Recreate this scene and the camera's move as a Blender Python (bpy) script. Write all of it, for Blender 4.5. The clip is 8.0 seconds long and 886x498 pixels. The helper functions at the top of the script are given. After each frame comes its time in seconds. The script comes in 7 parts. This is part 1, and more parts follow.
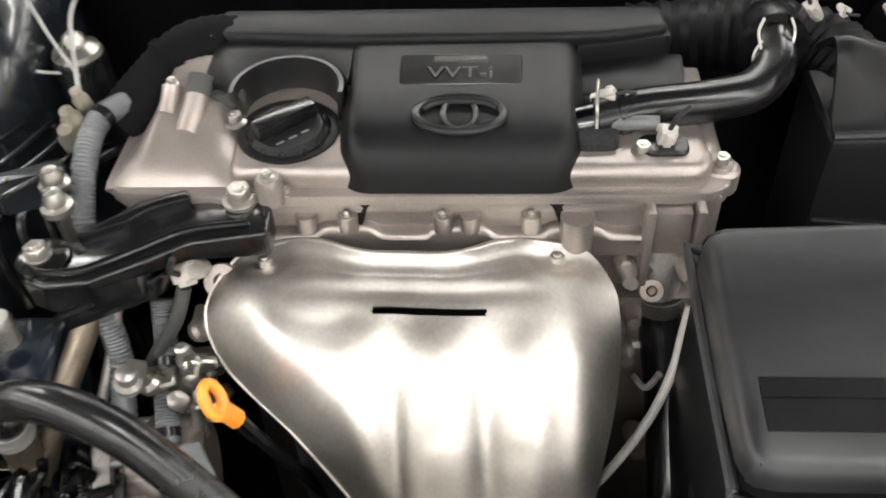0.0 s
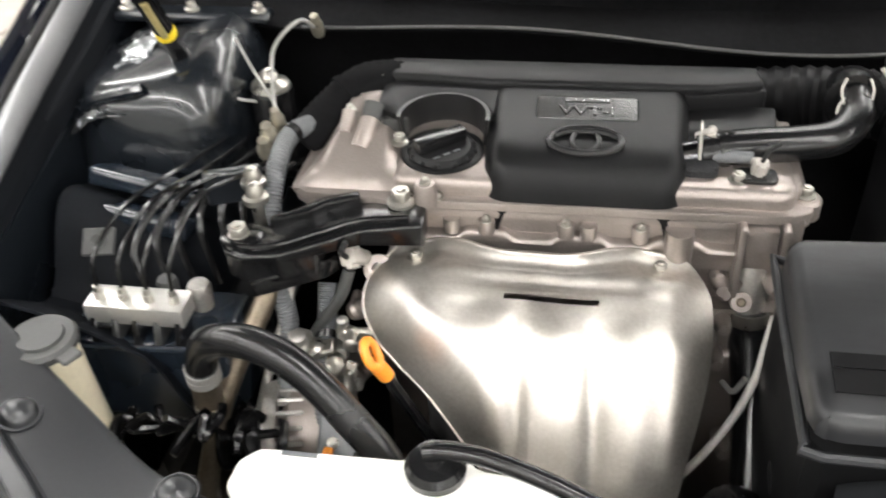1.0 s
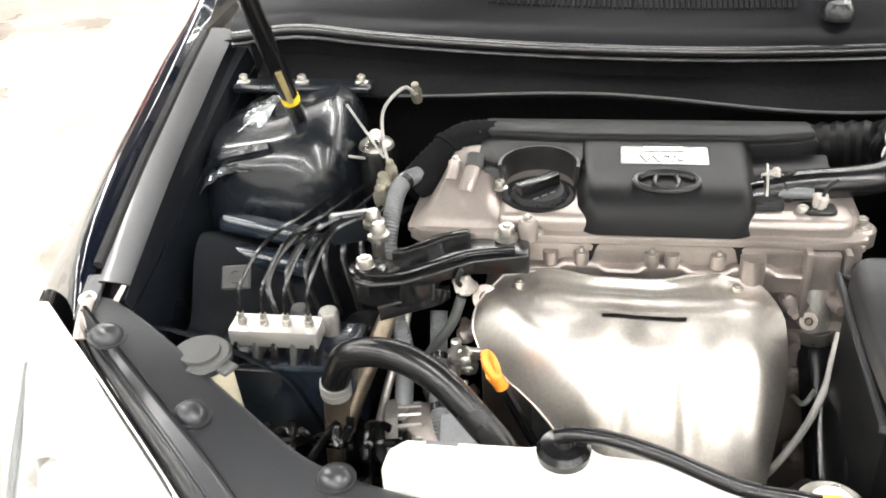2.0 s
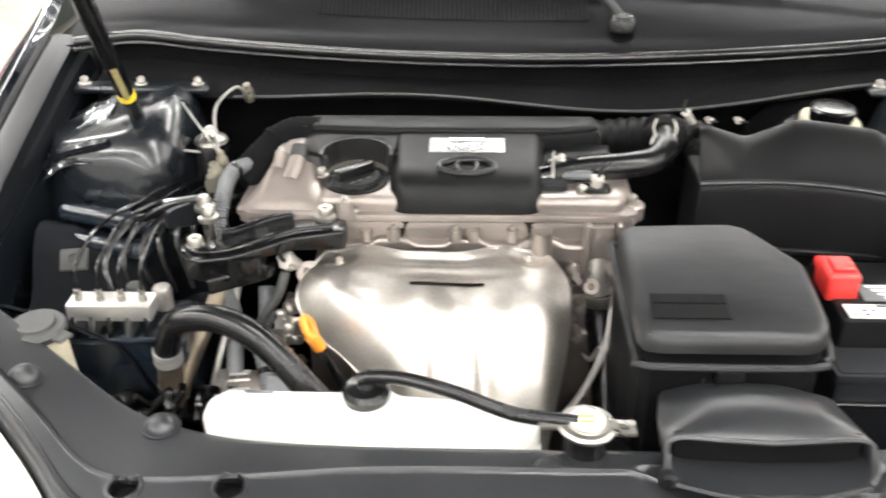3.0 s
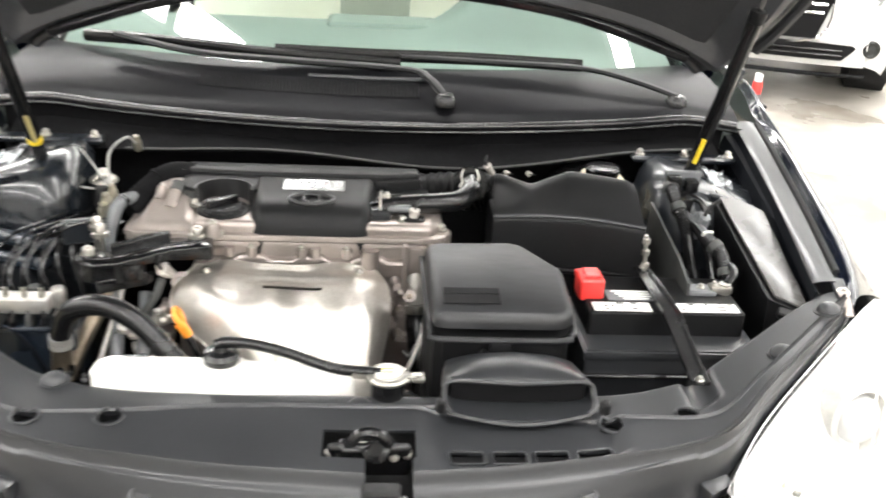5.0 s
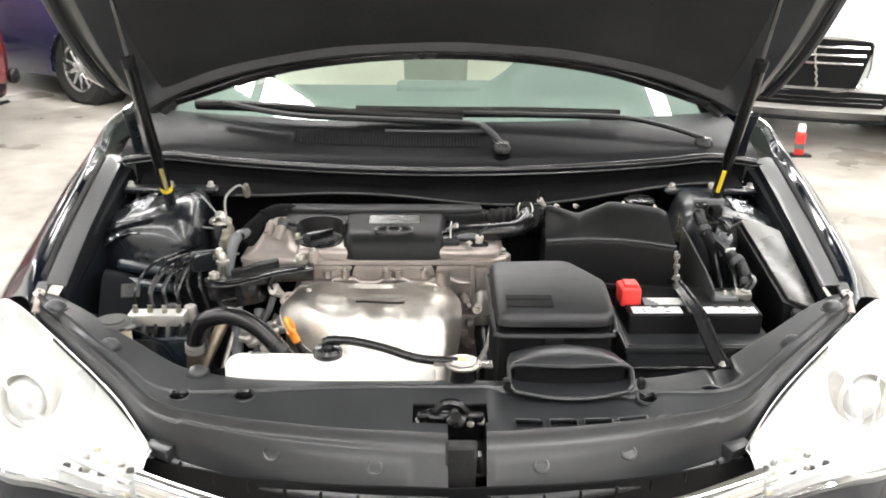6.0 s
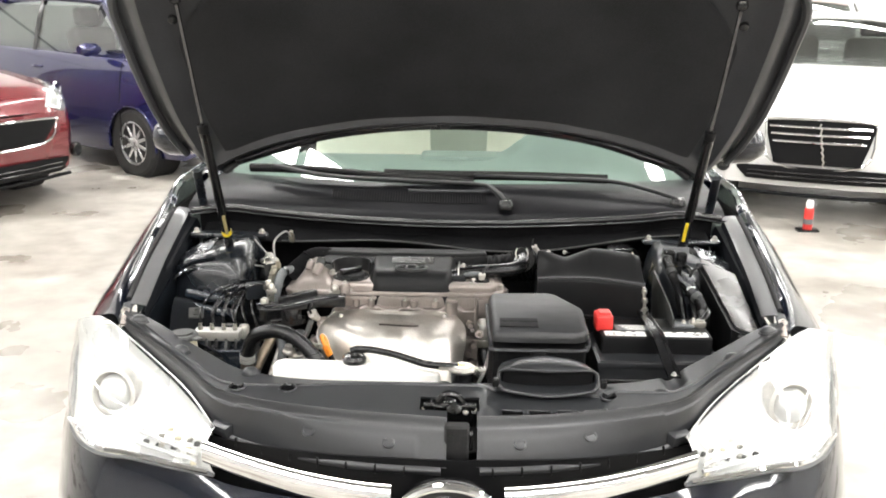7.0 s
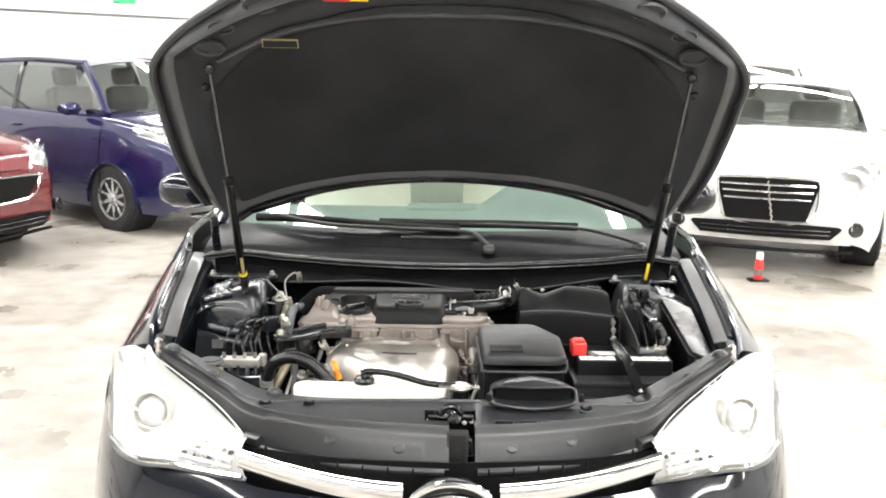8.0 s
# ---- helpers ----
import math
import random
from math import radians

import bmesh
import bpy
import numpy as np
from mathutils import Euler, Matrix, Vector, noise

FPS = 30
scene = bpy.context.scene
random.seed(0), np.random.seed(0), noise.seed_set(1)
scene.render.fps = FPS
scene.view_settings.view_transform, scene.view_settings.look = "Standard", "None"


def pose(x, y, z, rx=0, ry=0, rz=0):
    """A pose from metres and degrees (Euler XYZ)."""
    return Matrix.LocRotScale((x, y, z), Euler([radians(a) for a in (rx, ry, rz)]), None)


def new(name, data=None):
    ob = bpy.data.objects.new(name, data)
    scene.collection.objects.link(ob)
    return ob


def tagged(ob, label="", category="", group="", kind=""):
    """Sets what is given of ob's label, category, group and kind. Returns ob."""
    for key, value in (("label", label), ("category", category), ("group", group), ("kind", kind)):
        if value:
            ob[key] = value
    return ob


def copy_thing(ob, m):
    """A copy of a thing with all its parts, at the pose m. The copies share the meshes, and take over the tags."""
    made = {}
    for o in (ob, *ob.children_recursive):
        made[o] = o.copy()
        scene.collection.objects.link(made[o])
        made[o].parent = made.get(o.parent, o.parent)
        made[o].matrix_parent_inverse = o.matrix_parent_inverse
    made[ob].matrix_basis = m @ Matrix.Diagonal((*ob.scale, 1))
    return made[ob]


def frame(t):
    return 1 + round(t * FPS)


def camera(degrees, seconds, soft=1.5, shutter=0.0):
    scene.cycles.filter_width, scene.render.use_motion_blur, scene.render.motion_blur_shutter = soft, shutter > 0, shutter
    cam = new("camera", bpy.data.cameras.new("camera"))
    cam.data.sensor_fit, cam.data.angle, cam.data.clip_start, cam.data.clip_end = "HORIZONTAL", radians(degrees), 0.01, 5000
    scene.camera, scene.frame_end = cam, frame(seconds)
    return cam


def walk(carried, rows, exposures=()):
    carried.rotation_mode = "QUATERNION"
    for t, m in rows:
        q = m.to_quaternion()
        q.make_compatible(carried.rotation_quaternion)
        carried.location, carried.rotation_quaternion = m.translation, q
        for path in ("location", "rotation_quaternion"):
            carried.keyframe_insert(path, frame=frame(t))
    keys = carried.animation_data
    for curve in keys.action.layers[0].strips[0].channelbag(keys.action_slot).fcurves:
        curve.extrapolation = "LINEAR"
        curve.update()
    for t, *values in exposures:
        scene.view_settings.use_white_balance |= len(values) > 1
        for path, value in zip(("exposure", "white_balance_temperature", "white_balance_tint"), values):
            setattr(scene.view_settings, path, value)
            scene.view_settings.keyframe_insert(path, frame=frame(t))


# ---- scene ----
cam = camera(50.2, 8.0, soft=1.8, shutter=0.4)
METRES, EYE, TILT, LEAN, TURN = 2.08, 1.39, -45.0, 2.1, 2.3
ROWS = [
    (0.0, 0.0, 0.0, 0.0, 0.0, -0.0, 0.0),
    (0.5, 0.0045, -0.0426, -0.0275, 2.99, 3.52, -2.17),
    (1.0, -0.015, -0.074, -0.0503, 4.98, 6.18, -4.18),
    (1.2, -0.0150, -0.0856, -0.0664, 6.98, 8.48, -4.67),
    (2.3, -0.0700, -0.1489, -0.1085, 3.13, 12.76, -2.67),
    (2.5, -0.0687, -0.156, -0.1182, 1.16, 13.34, -2.1),
    (3.0, -0.021, -0.1837, -0.1406, -1.62, 14.36, -0.83),
    (3.5, 0.0299, -0.2181, -0.1711, -3.88, 16.03, -0.49),
    (4.0, 0.0554, -0.2482, -0.1936, -6.7, 17.97, 0.44),
    (4.5, 0.0553, -0.271, -0.2124, -9.19, 19.59, 1.34),
    (5.0, 0.0113, -0.3146, -0.249, -7.96, 21.1, 0.52),
    (5.2, -0.0094, -0.3378, -0.2698, -7.15, 22.06, 0.59),
    (6.3, -0.0034, -0.4715, -0.3768, -3.28, 26.48, -0.39),
    (6.5, 0.0034, -0.5049, -0.4085, -2.86, 27.57, -1.15),
    (7.0, 0.0076, -0.5767, -0.4634, -2.73, 29.95, -1.19),
    (7.5, -0.0233, -0.6408, -0.5183, -3.81, 32.09, -0.57),
    (8.0, -0.0398, -0.6897, -0.5601, -4.72, 33.45, 0.24),
]
walk(cam, [(t, pose(-0.07, 0.14, EYE, TILT, LEAN, TURN) @ pose(METRES * x, METRES * y, METRES * z, 90 + pitch, roll, yaw)) for t, x, y, z, yaw, pitch, roll in ROWS],
     exposures=[(0.0, 0.08), (1.0, 0.16), (2.3, 0.6), (3.0, 0.5), (4.5, 0.48), (5.2, 0.38), (6.5, 0.05), (8.0, 0.15)])

# ---------------------------------------------------------------- world and lamps
world = bpy.data.worlds.new("world")
scene.world = world
world.use_nodes = True
world.node_tree.nodes["Background"].inputs[0].default_value = (0.8, 0.85, 0.9, 1)
world.node_tree.nodes["Background"].inputs[1].default_value = 0.05
LAMP_POWER = 44.0          # emission of the ceiling diffusers
ROOM = (-10.6, 12.0, -10.0, 15.6, 4.2)   # x0, x1, y0, y1 in the hall's own axes, ceiling height
HALL_TURN = -38.0           # the hall stands askew to the black car


# ---------------------------------------------------------------- materials
def material(name, color, rough=0.5, metal=0.0, grain=200.0, stain=6.0, vary=0.12, bump=0.15, coat=0.0,
             second=None, rough_vary=0.1, emission=0.0, transmission=0.0, stretch=(1, 1, 1), spec=0.5, depth=0.002):
    """A surface with colour and roughness that vary at two scales, and a fine relief."""
    m = bpy.data.materials.new(name)
    m.use_nodes = True
    nodes, links = m.node_tree.nodes, m.node_tree.links
    b = nodes["Principled BSDF"]
    coords = nodes.new("ShaderNodeTexCoord")
    mapping = nodes.new("ShaderNodeMapping")
    mapping.inputs["Scale"].default_value = stretch
    links.new(coords.outputs["Object"], mapping.inputs["Vector"])
    fine, broad = nodes.new("ShaderNodeTexNoise"), nodes.new("ShaderNodeTexNoise")
    for node, scale, detail in ((fine, grain, 3), (broad, stain, 5)):
        node.inputs["Scale"].default_value = scale
        node.inputs["Detail"].default_value = detail
        links.new(mapping.outputs["Vector"], node.inputs["Vector"])
    blend = nodes.new("ShaderNodeMath")
    blend.operation = "MULTIPLY_ADD"
    blend.inputs[1].default_value = 0.35
    links.new(fine.outputs["Fac"], blend.inputs[0])
    half = nodes.new("ShaderNodeMath")
    half.operation = "MULTIPLY"
    half.inputs[1].default_value = 0.65
    links.new(broad.outputs["Fac"], half.inputs[0])
    links.new(half.outputs[0], blend.inputs[2])
    ramp = nodes.new("ShaderNodeValToRGB")
    c = np.array(color)
    low, high = c * (1 - vary), np.minimum(c * (1 + vary), 1)
    if second is not None:
        high = np.array(second)
    ramp.color_ramp.elements[0].position, ramp.color_ramp.elements[1].position = 0.35, 0.65
    ramp.color_ramp.elements[0].color = (*low, 1)
    ramp.color_ramp.elements[1].color = (*high, 1)
    links.new(blend.outputs[0], ramp.inputs["Fac"])
    links.new(ramp.outputs["Color"], b.inputs["Base Color"])
    spread = nodes.new("ShaderNodeMapRange")
    spread.inputs["From Min"].default_value, spread.inputs["From Max"].default_value = 0.3, 0.7
    spread.inputs["To Min"].default_value = max(rough - rough_vary, 0.02)
    spread.inputs["To Max"].default_value = min(rough + rough_vary, 1)
    links.new(broad.outputs["Fac"], spread.inputs["Value"])
    links.new(spread.outputs["Result"], b.inputs["Roughness"])
    b.inputs["Metallic"].default_value = metal
    b.inputs["Specular IOR Level"].default_value = spec
    b.inputs["Coat Weight"].default_value = coat
    b.inputs["Coat Roughness"].default_value = 0.04
    b.inputs["Transmission Weight"].default_value = transmission
    if emission:
        b.inputs["Emission Color"].default_value = (*color, 1)
        b.inputs["Emission Strength"].default_value = emission
    if bump:
        relief = nodes.new("ShaderNodeBump")
        relief.inputs["Strength"].default_value = bump
        relief.inputs["Distance"].default_value = depth
        links.new(fine.outputs["Fac"], relief.inputs["Height"])
        links.new(relief.outputs["Normal"], b.inputs["Normal"])
    return m


def glass(name, tint, rough=0.0, gloss_least=0.05):
    """Thin clear glass: mostly see-through, with a mirror gloss that grows at a grazing look."""
    m = bpy.data.materials.new(name)
    m.use_nodes = True
    nodes, links = m.node_tree.nodes, m.node_tree.links
    nodes.remove(nodes["Principled BSDF"])
    clear, gloss, mix, weight = (nodes.new("ShaderNodeBsdfTransparent"), nodes.new("ShaderNodeBsdfGlossy"),
                                 nodes.new("ShaderNodeMixShader"), nodes.new("ShaderNodeLayerWeight"))
    power, scale = nodes.new("ShaderNodeMath"), nodes.new("ShaderNodeMath")
    power.operation, scale.operation = "POWER", "MULTIPLY_ADD"
    power.inputs[1].default_value = 4.0
    scale.inputs[1].default_value, scale.inputs[2].default_value = 1 - gloss_least, gloss_least
    clear.inputs["Color"].default_value = (*tint, 1)
    gloss.inputs["Roughness"].default_value = rough
    links.new(weight.outputs["Facing"], power.inputs[0])
    links.new(power.outputs[0], scale.inputs[0])
    links.new(scale.outputs[0], mix.inputs[0])
    links.new(clear.outputs[0], mix.inputs[1])
    links.new(gloss.outputs[0], mix.inputs[2])
    links.new(mix.outputs[0], nodes["Material Output"].inputs["Surface"])
    return m


PAINT = material("black_blue_paint", (0.004, 0.0055, 0.011), 0.18, 0.0, 900, 5, 0.3, 0.02, coat=1.0, rough_vary=0.05, spec=0.12)
BAY_PAINT = material("bay_paint", (0.0075, 0.0095, 0.0125), 0.28, 0.0, 300, 5, 0.3, 0.015, coat=0.35, rough_vary=0.06)
PLASTIC = material("black_plastic", (0.0072, 0.0073, 0.0078), 0.42, 0.0, 300, 7, 0.25, 0.02, rough_vary=0.10, spec=0.16)
COVER_PLASTIC = material("satin_cover_plastic", (0.0160, 0.0170, 0.0190), 0.35, 0.0, 300, 5, 0.22, 0.02, rough_vary=0.07, spec=0.58)
GLOSS_BLACK = material("gloss_black", (0.006, 0.006, 0.0065), 0.20, 0.0, 500, 8, 0.2, 0.05, rough_vary=0.08)
FIREWALL = material("sound_deadening", (0.0055, 0.0055, 0.006), 0.8, 0.0, 120, 12, 0.4, 0.2, spec=0.06)
FLANGE = material("satin_flange_paint", (0.017, 0.018, 0.020), 0.42, 0.0, 300, 5, 0.3, 0.02, coat=0.15, rough_vary=0.08)
NAVY = material("navy_bay_paint", (0.011, 0.016, 0.024), 0.26, 0.0, 300, 5, 0.3, 0.015, coat=0.8, rough_vary=0.05)
# Bright metal that imitates lamp glints on the dark tower paint.
TOWER_GLINT = material("crumpled_glint", (0.27, 0.28, 0.29), 0.27, 0.85, 60, 14, 0.3, 0.4, depth=0.004)
BRIGHT_ALLOY = material("bright_alloy", (0.60, 0.59, 0.565), 0.38, 0.8, 300, 14, 0.1, 0.1)
DARK = material("grimy_black", (0.016, 0.016, 0.0165), 0.7, 0.0, 120, 12, 0.5, 0.3, spec=0.28)
COWL = material("cowl_plastic", (0.006, 0.006, 0.007), 0.34, 0.0, 900, 5, 0.3, 0.06, rough_vary=0.06, spec=0.07)
STRIP = material("shiny_seal_rubber", (0.008, 0.008, 0.009), 0.16, 0.0, 500, 9, 0.3, 0.04, rough_vary=0.05, spec=0.6)
# Pale grey stands for the reflection on glossy black plastic.
BOX_SHEEN = material("grey_sheen_plastic", (0.085, 0.083, 0.08), 0.30, 0.0, 300, 9, 0.3, 0.04, spec=0.6, rough_vary=0.08)
RUBBER = material("black_rubber", (0.0075, 0.0075, 0.008), 0.21, 0.0, 500, 9, 0.3, 0.06, rough_vary=0.08, spec=0.42)
FELT = material("hood_felt", (0.026, 0.0265, 0.028), 0.95, 0.0, 500, 2.5, 0.5, 0.6, depth=0.004, spec=0.1)
HOOD_FRAME = material("hood_frame_paint", (0.033, 0.034, 0.037), 0.40, 0.0, 300, 6, 0.3, 0.05, spec=0.4, rough_vary=0.1)
DULL_YELLOW = material("faded_yellow_print", (0.30, 0.25, 0.11), 0.6, 0.0, 200, 40, 0.3, 0.0)
CAR_LAMP = material("car_lamp_bowl", (0.40, 0.40, 0.39), 0.25, 0.6, 40, 12, 0.4, 0.25)
CAST = material("cast_aluminium", (0.290, 0.254, 0.235), 0.38, 0.65, 600, 14, 0.2, 0.10, rough_vary=0.09)
CAST_LIGHT = material("bare_aluminium", (0.42, 0.405, 0.38), 0.42, 0.85, 300, 14, 0.25, 0.25, rough_vary=0.12)
SHIELD = material("brushed_heat_shield", (0.59, 0.555, 0.505), 0.46, 1.0, 260, 9, 0.10, 0.05, second=(0.72, 0.69, 0.645),
                  rough_vary=0.07)
STEEL = material("zinc_steel", (0.40, 0.385, 0.35), 0.33, 0.95, 600, 40, 0.2, 0.1)
BRASSY = material("dull_fitting", (0.45, 0.42, 0.34), 0.35, 0.8, 600, 40, 0.25, 0.1)
PIPE = material("dull_pipe", (0.17, 0.14, 0.105), 0.42, 0.8, 300, 20, 0.3, 0.1)
CHROME = material("chrome", (0.78, 0.78, 0.79), 0.07, 1.0, 200, 6, 0.03, 0.0, rough_vary=0.03)
WHITE_TANK = material("milky_plastic", (0.80, 0.79, 0.75), 0.42, 0.0, 200, 6, 0.05, 0.05)
BEIGE_TANK = material("yellowed_plastic", (0.62, 0.56, 0.42), 0.45, 0.0, 200, 9, 0.1, 0.05)
GREY_PLASTIC = material("grey_conduit", (0.11, 0.115, 0.12), 0.42, 0.0, 300, 15, 0.2, 0.1)
GUTTER = material("gutter_paint", (0.005, 0.006, 0.008), 0.65, 0.0, 300, 5, 0.3, 0.02, spec=0.10, rough_vary=0.08)
LID_PLASTIC = material("worn_lid_plastic", (0.0125, 0.013, 0.0145), 0.46, 0.0, 55, 9, 0.6, 0.16, spec=0.46, rough_vary=0.14, stretch=(0.35, 1, 1))
BOX_PLASTIC = material("satin_box_plastic", (0.014, 0.015, 0.018), 0.40, 0.0, 300, 5, 0.3, 0.02, spec=0.6, rough_vary=0.05)
CUP = material("cup_plastic", (0.009, 0.009, 0.0095), 0.34, 0.0, 900, 9, 0.2, 0.1, spec=0.5)
DARK_GREY = material("dark_grey_plastic", (0.036, 0.037, 0.036), 0.5, 0.0, 300, 15, 0.2, 0.1)
WIRE_GREY = material("pale_wire", (0.27, 0.265, 0.25), 0.45, 0.0, 300, 30, 0.2, 0.05)
WHITE_WIRE = material("white_sleeve", (0.50, 0.48, 0.45), 0.42, 0.0, 300, 30, 0.15, 0.05)
CONNECTOR = material("grey_connector", (0.36, 0.335, 0.305), 0.4, 0.0, 300, 30, 0.15, 0.05)
ORANGE = material("orange_plastic", (0.80, 0.27, 0.03), 0.4, 0.0, 200, 30, 0.08, 0.03)
RED = material("red_plastic", (0.62, 0.035, 0.03), 0.4, 0.0, 200, 20, 0.12, 0.05)
YELLOW = material("yellow_label", (0.80, 0.60, 0.03), 0.5, 0.0, 200, 40, 0.1, 0.0)
LABEL_WHITE = material("white_label", (0.78, 0.78, 0.75), 0.5, 0.0, 200, 40, 0.05, 0.0)
# Black of labels and dark trim; also painted shade in openings.
LABEL_SHADE_DARK = material("dark_label_and_shade", (0.0065, 0.0065, 0.007), 0.45, 0.0, 200, 40, 0.1, 0.0, spec=0.10)
GLASS = glass("window_glass", (0.80, 0.90, 0.86))
TINTED = glass("tinted_glass", (0.42, 0.45, 0.43), 0.0, 0.12)
LENS = glass("lamp_lens", (0.97, 0.98, 0.98))
LETTER_CHROME = material("smoked_chrome", (0.42, 0.42, 0.43), 0.10, 1.0, 300, 20, 0.1, 0.0, rough_vary=0.03)
DARK_CHROME = material("dark_chrome", (0.10, 0.10, 0.105), 0.16, 1.0, 300, 20, 0.1, 0.0, rough_vary=0.04)
REFLECTOR = material("lamp_reflector", (0.66, 0.66, 0.655), 0.32, 0.40, 60, 8, 0.06, 0.1)
SEAT = material("cream_leather", (0.70, 0.68, 0.58), 0.5, 0.0, 250, 6, 0.06, 0.2)
SEAT_CLOTH = material("rear_seat_cloth", (0.50, 0.53, 0.46), 0.8, 0.0, 250, 6, 0.08, 0.2)
DASH = material("dash_plastic", (0.125, 0.150, 0.135), 0.6, 0.0, 400, 6, 0.1, 0.2)
CAR_SEAT = material("grey_seat_cloth", (0.16, 0.16, 0.155), 0.9, 0.0, 400, 6, 0.2, 0.2)
TYRE = material("tyre_rubber", (0.018, 0.018, 0.018), 0.75, 0.0, 200, 15, 0.3, 0.2)
RIM = material("silver_rim", (0.60, 0.60, 0.60), 0.3, 0.7, 200, 15, 0.1, 0.03)
BLUE_PAINT = material("blue_car_paint", (0.010, 0.010, 0.062), 0.22, 0.2, 900, 3, 0.12, 0.0, coat=1.0, rough_vary=0.05)
RED_PAINT = material("red_car_paint", (0.13, 0.010, 0.014), 0.22, 0.2, 900, 3, 0.12, 0.0, coat=1.0, rough_vary=0.05)
WHITE_PAINT = material("white_car_paint", (0.58, 0.58, 0.57), 0.25, 0.0, 900, 3, 0.03, 0.0, coat=1.0, rough_vary=0.05)
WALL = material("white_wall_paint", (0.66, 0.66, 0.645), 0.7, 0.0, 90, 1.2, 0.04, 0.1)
# Ceiling colour greyed below the walls, so less light bounces down.
CEILING = material("greyed_ceiling_paint", (0.32, 0.32, 0.315), 0.8, 0.0, 90, 1.0, 0.05, 0.1)
CONCRETE = material("stained_concrete", (0.205, 0.18, 0.148), 0.34, 0.0, 5.5, 1.1, 0.15, 0.02, second=(0.43, 0.41, 0.37),
                    rough_vary=0.15)
GREEN_SIGN = material("green_sign", (0.05, 0.55, 0.18), 0.5, 0.0, 100, 9, 0.05, 0.0)
TUBE = material("lamp_tube", (1.0, 0.985, 0.96), 0.5, emission=LAMP_POWER, bump=0)


# ---------------------------------------------------------------- mesh helpers
BASE = {}


def thing(name, at, label, category, group="", kind=""):
    """A top-level thing: an Empty at its base that parents its parts."""
    ob = new(name)
    ob.empty_display_size = 0.05
    ob.location = at
    BASE[ob] = Vector(at)
    return tagged(ob, label, category, group, kind)


def finish(name, bm, mat, angle=38):
    bmesh.ops.recalc_face_normals(bm, faces=bm.faces)
    limit = radians(angle)
    for f in bm.faces:
        f.smooth = True
    for e in bm.edges:
        if len(e.link_faces) == 2 and e.calc_face_angle(0) > limit:
            e.smooth = False
    me = bpy.data.meshes.new(name)
    bm.to_mesh(me)
    bm.free()
    me.materials.append(mat)
    return me


def part(name, bm, mat, parent=None, label="", angle=38):
    """Links a bmesh, given in world coordinates, as one mesh object under a thing or a part."""
    me = finish(name, bm, mat, angle)
    ob = new(name, me)
    base = BASE.get(parent, Vector((0, 0, 0)))
    me.transform(Matrix.Translation(-base))
    if parent:
        ob.parent = parent
    BASE[ob] = base
    return tagged(ob, label)


def put(name, me, parent, m, label=""):
    """One more object on a shared mesh, at the world pose m, under a thing."""
    ob = new(name, me)
    base = BASE.get(parent, Vector((0, 0, 0)))
    ob.parent = parent
    ob.matrix_basis = Matrix.Translation(-base) @ m
    return tagged(ob, label)


def solo(name, bm, mat, label, category, group="", kind="", angle=38):
    """A thing that is one mesh."""
    return tagged(part(name, bm, mat, None, "", angle), label, category, group, kind)


def join(bm, other, m=Matrix()):
    me = bpy.data.meshes.new("joined")
    other.to_mesh(me)
    other.free()
    me.transform(m)
    bm.from_mesh(me)
    bpy.data.meshes.remove(me)
    return bm


def cube(size, bev=0.0, seg=2, m=Matrix()):
    bm = bmesh.new()
    bmesh.ops.create_cube(bm, size=1)
    bmesh.ops.scale(bm, vec=size, verts=bm.verts)
    if bev:
        bmesh.ops.bevel(bm, geom=bm.edges[:], offset=bev, segments=seg, profile=0.6, affect="EDGES")
    bmesh.ops.transform(bm, matrix=m, verts=bm.verts)
    return bm


def prism(outline, z0, z1, bev=0.0, seg=2, m=Matrix(), slope=(0.0, 0.0), taper=1.0):
    """An upright body on a plan outline; slope tilts its top, taper narrows it."""
    bm = bmesh.new()
    cx = sum(p[0] for p in outline) / len(outline)
    cy = sum(p[1] for p in outline) / len(outline)
    low = [bm.verts.new((x, y, z0)) for x, y in outline]
    top = [bm.verts.new((cx + (x - cx) * taper, cy + (y - cy) * taper, z1 + slope[0] * (x - cx) + slope[1] * (y - cy)))
           for x, y in outline]
    n = len(outline)
    bm.faces.new(low[::-1])
    roof = bm.faces.new(top)
    for i in range(n):
        bm.faces.new((low[i], low[(i + 1) % n], top[(i + 1) % n], top[i]))
    bmesh.ops.recalc_face_normals(bm, faces=bm.faces)
    if bev:
        edges = {e for v in top for e in v.link_edges}
        bmesh.ops.bevel(bm, geom=list(edges), offset=bev, segments=seg, profile=0.5, affect="EDGES")
    bmesh.ops.transform(bm, matrix=m, verts=bm.verts)
    return bm


def rounded(x0, y0, x1, y1, r, n=5):
    pts = []
    for cx, cy, a in ((x1 - r, y1 - r, 0), (x0 + r, y1 - r, 90), (x0 + r, y0 + r, 180), (x1 - r, y0 + r, 270)):
        for i in range(n + 1):
            t = radians(a + 90 * i / n)
            pts.append((cx + r * math.cos(t), cy + r * math.sin(t)))
    return pts


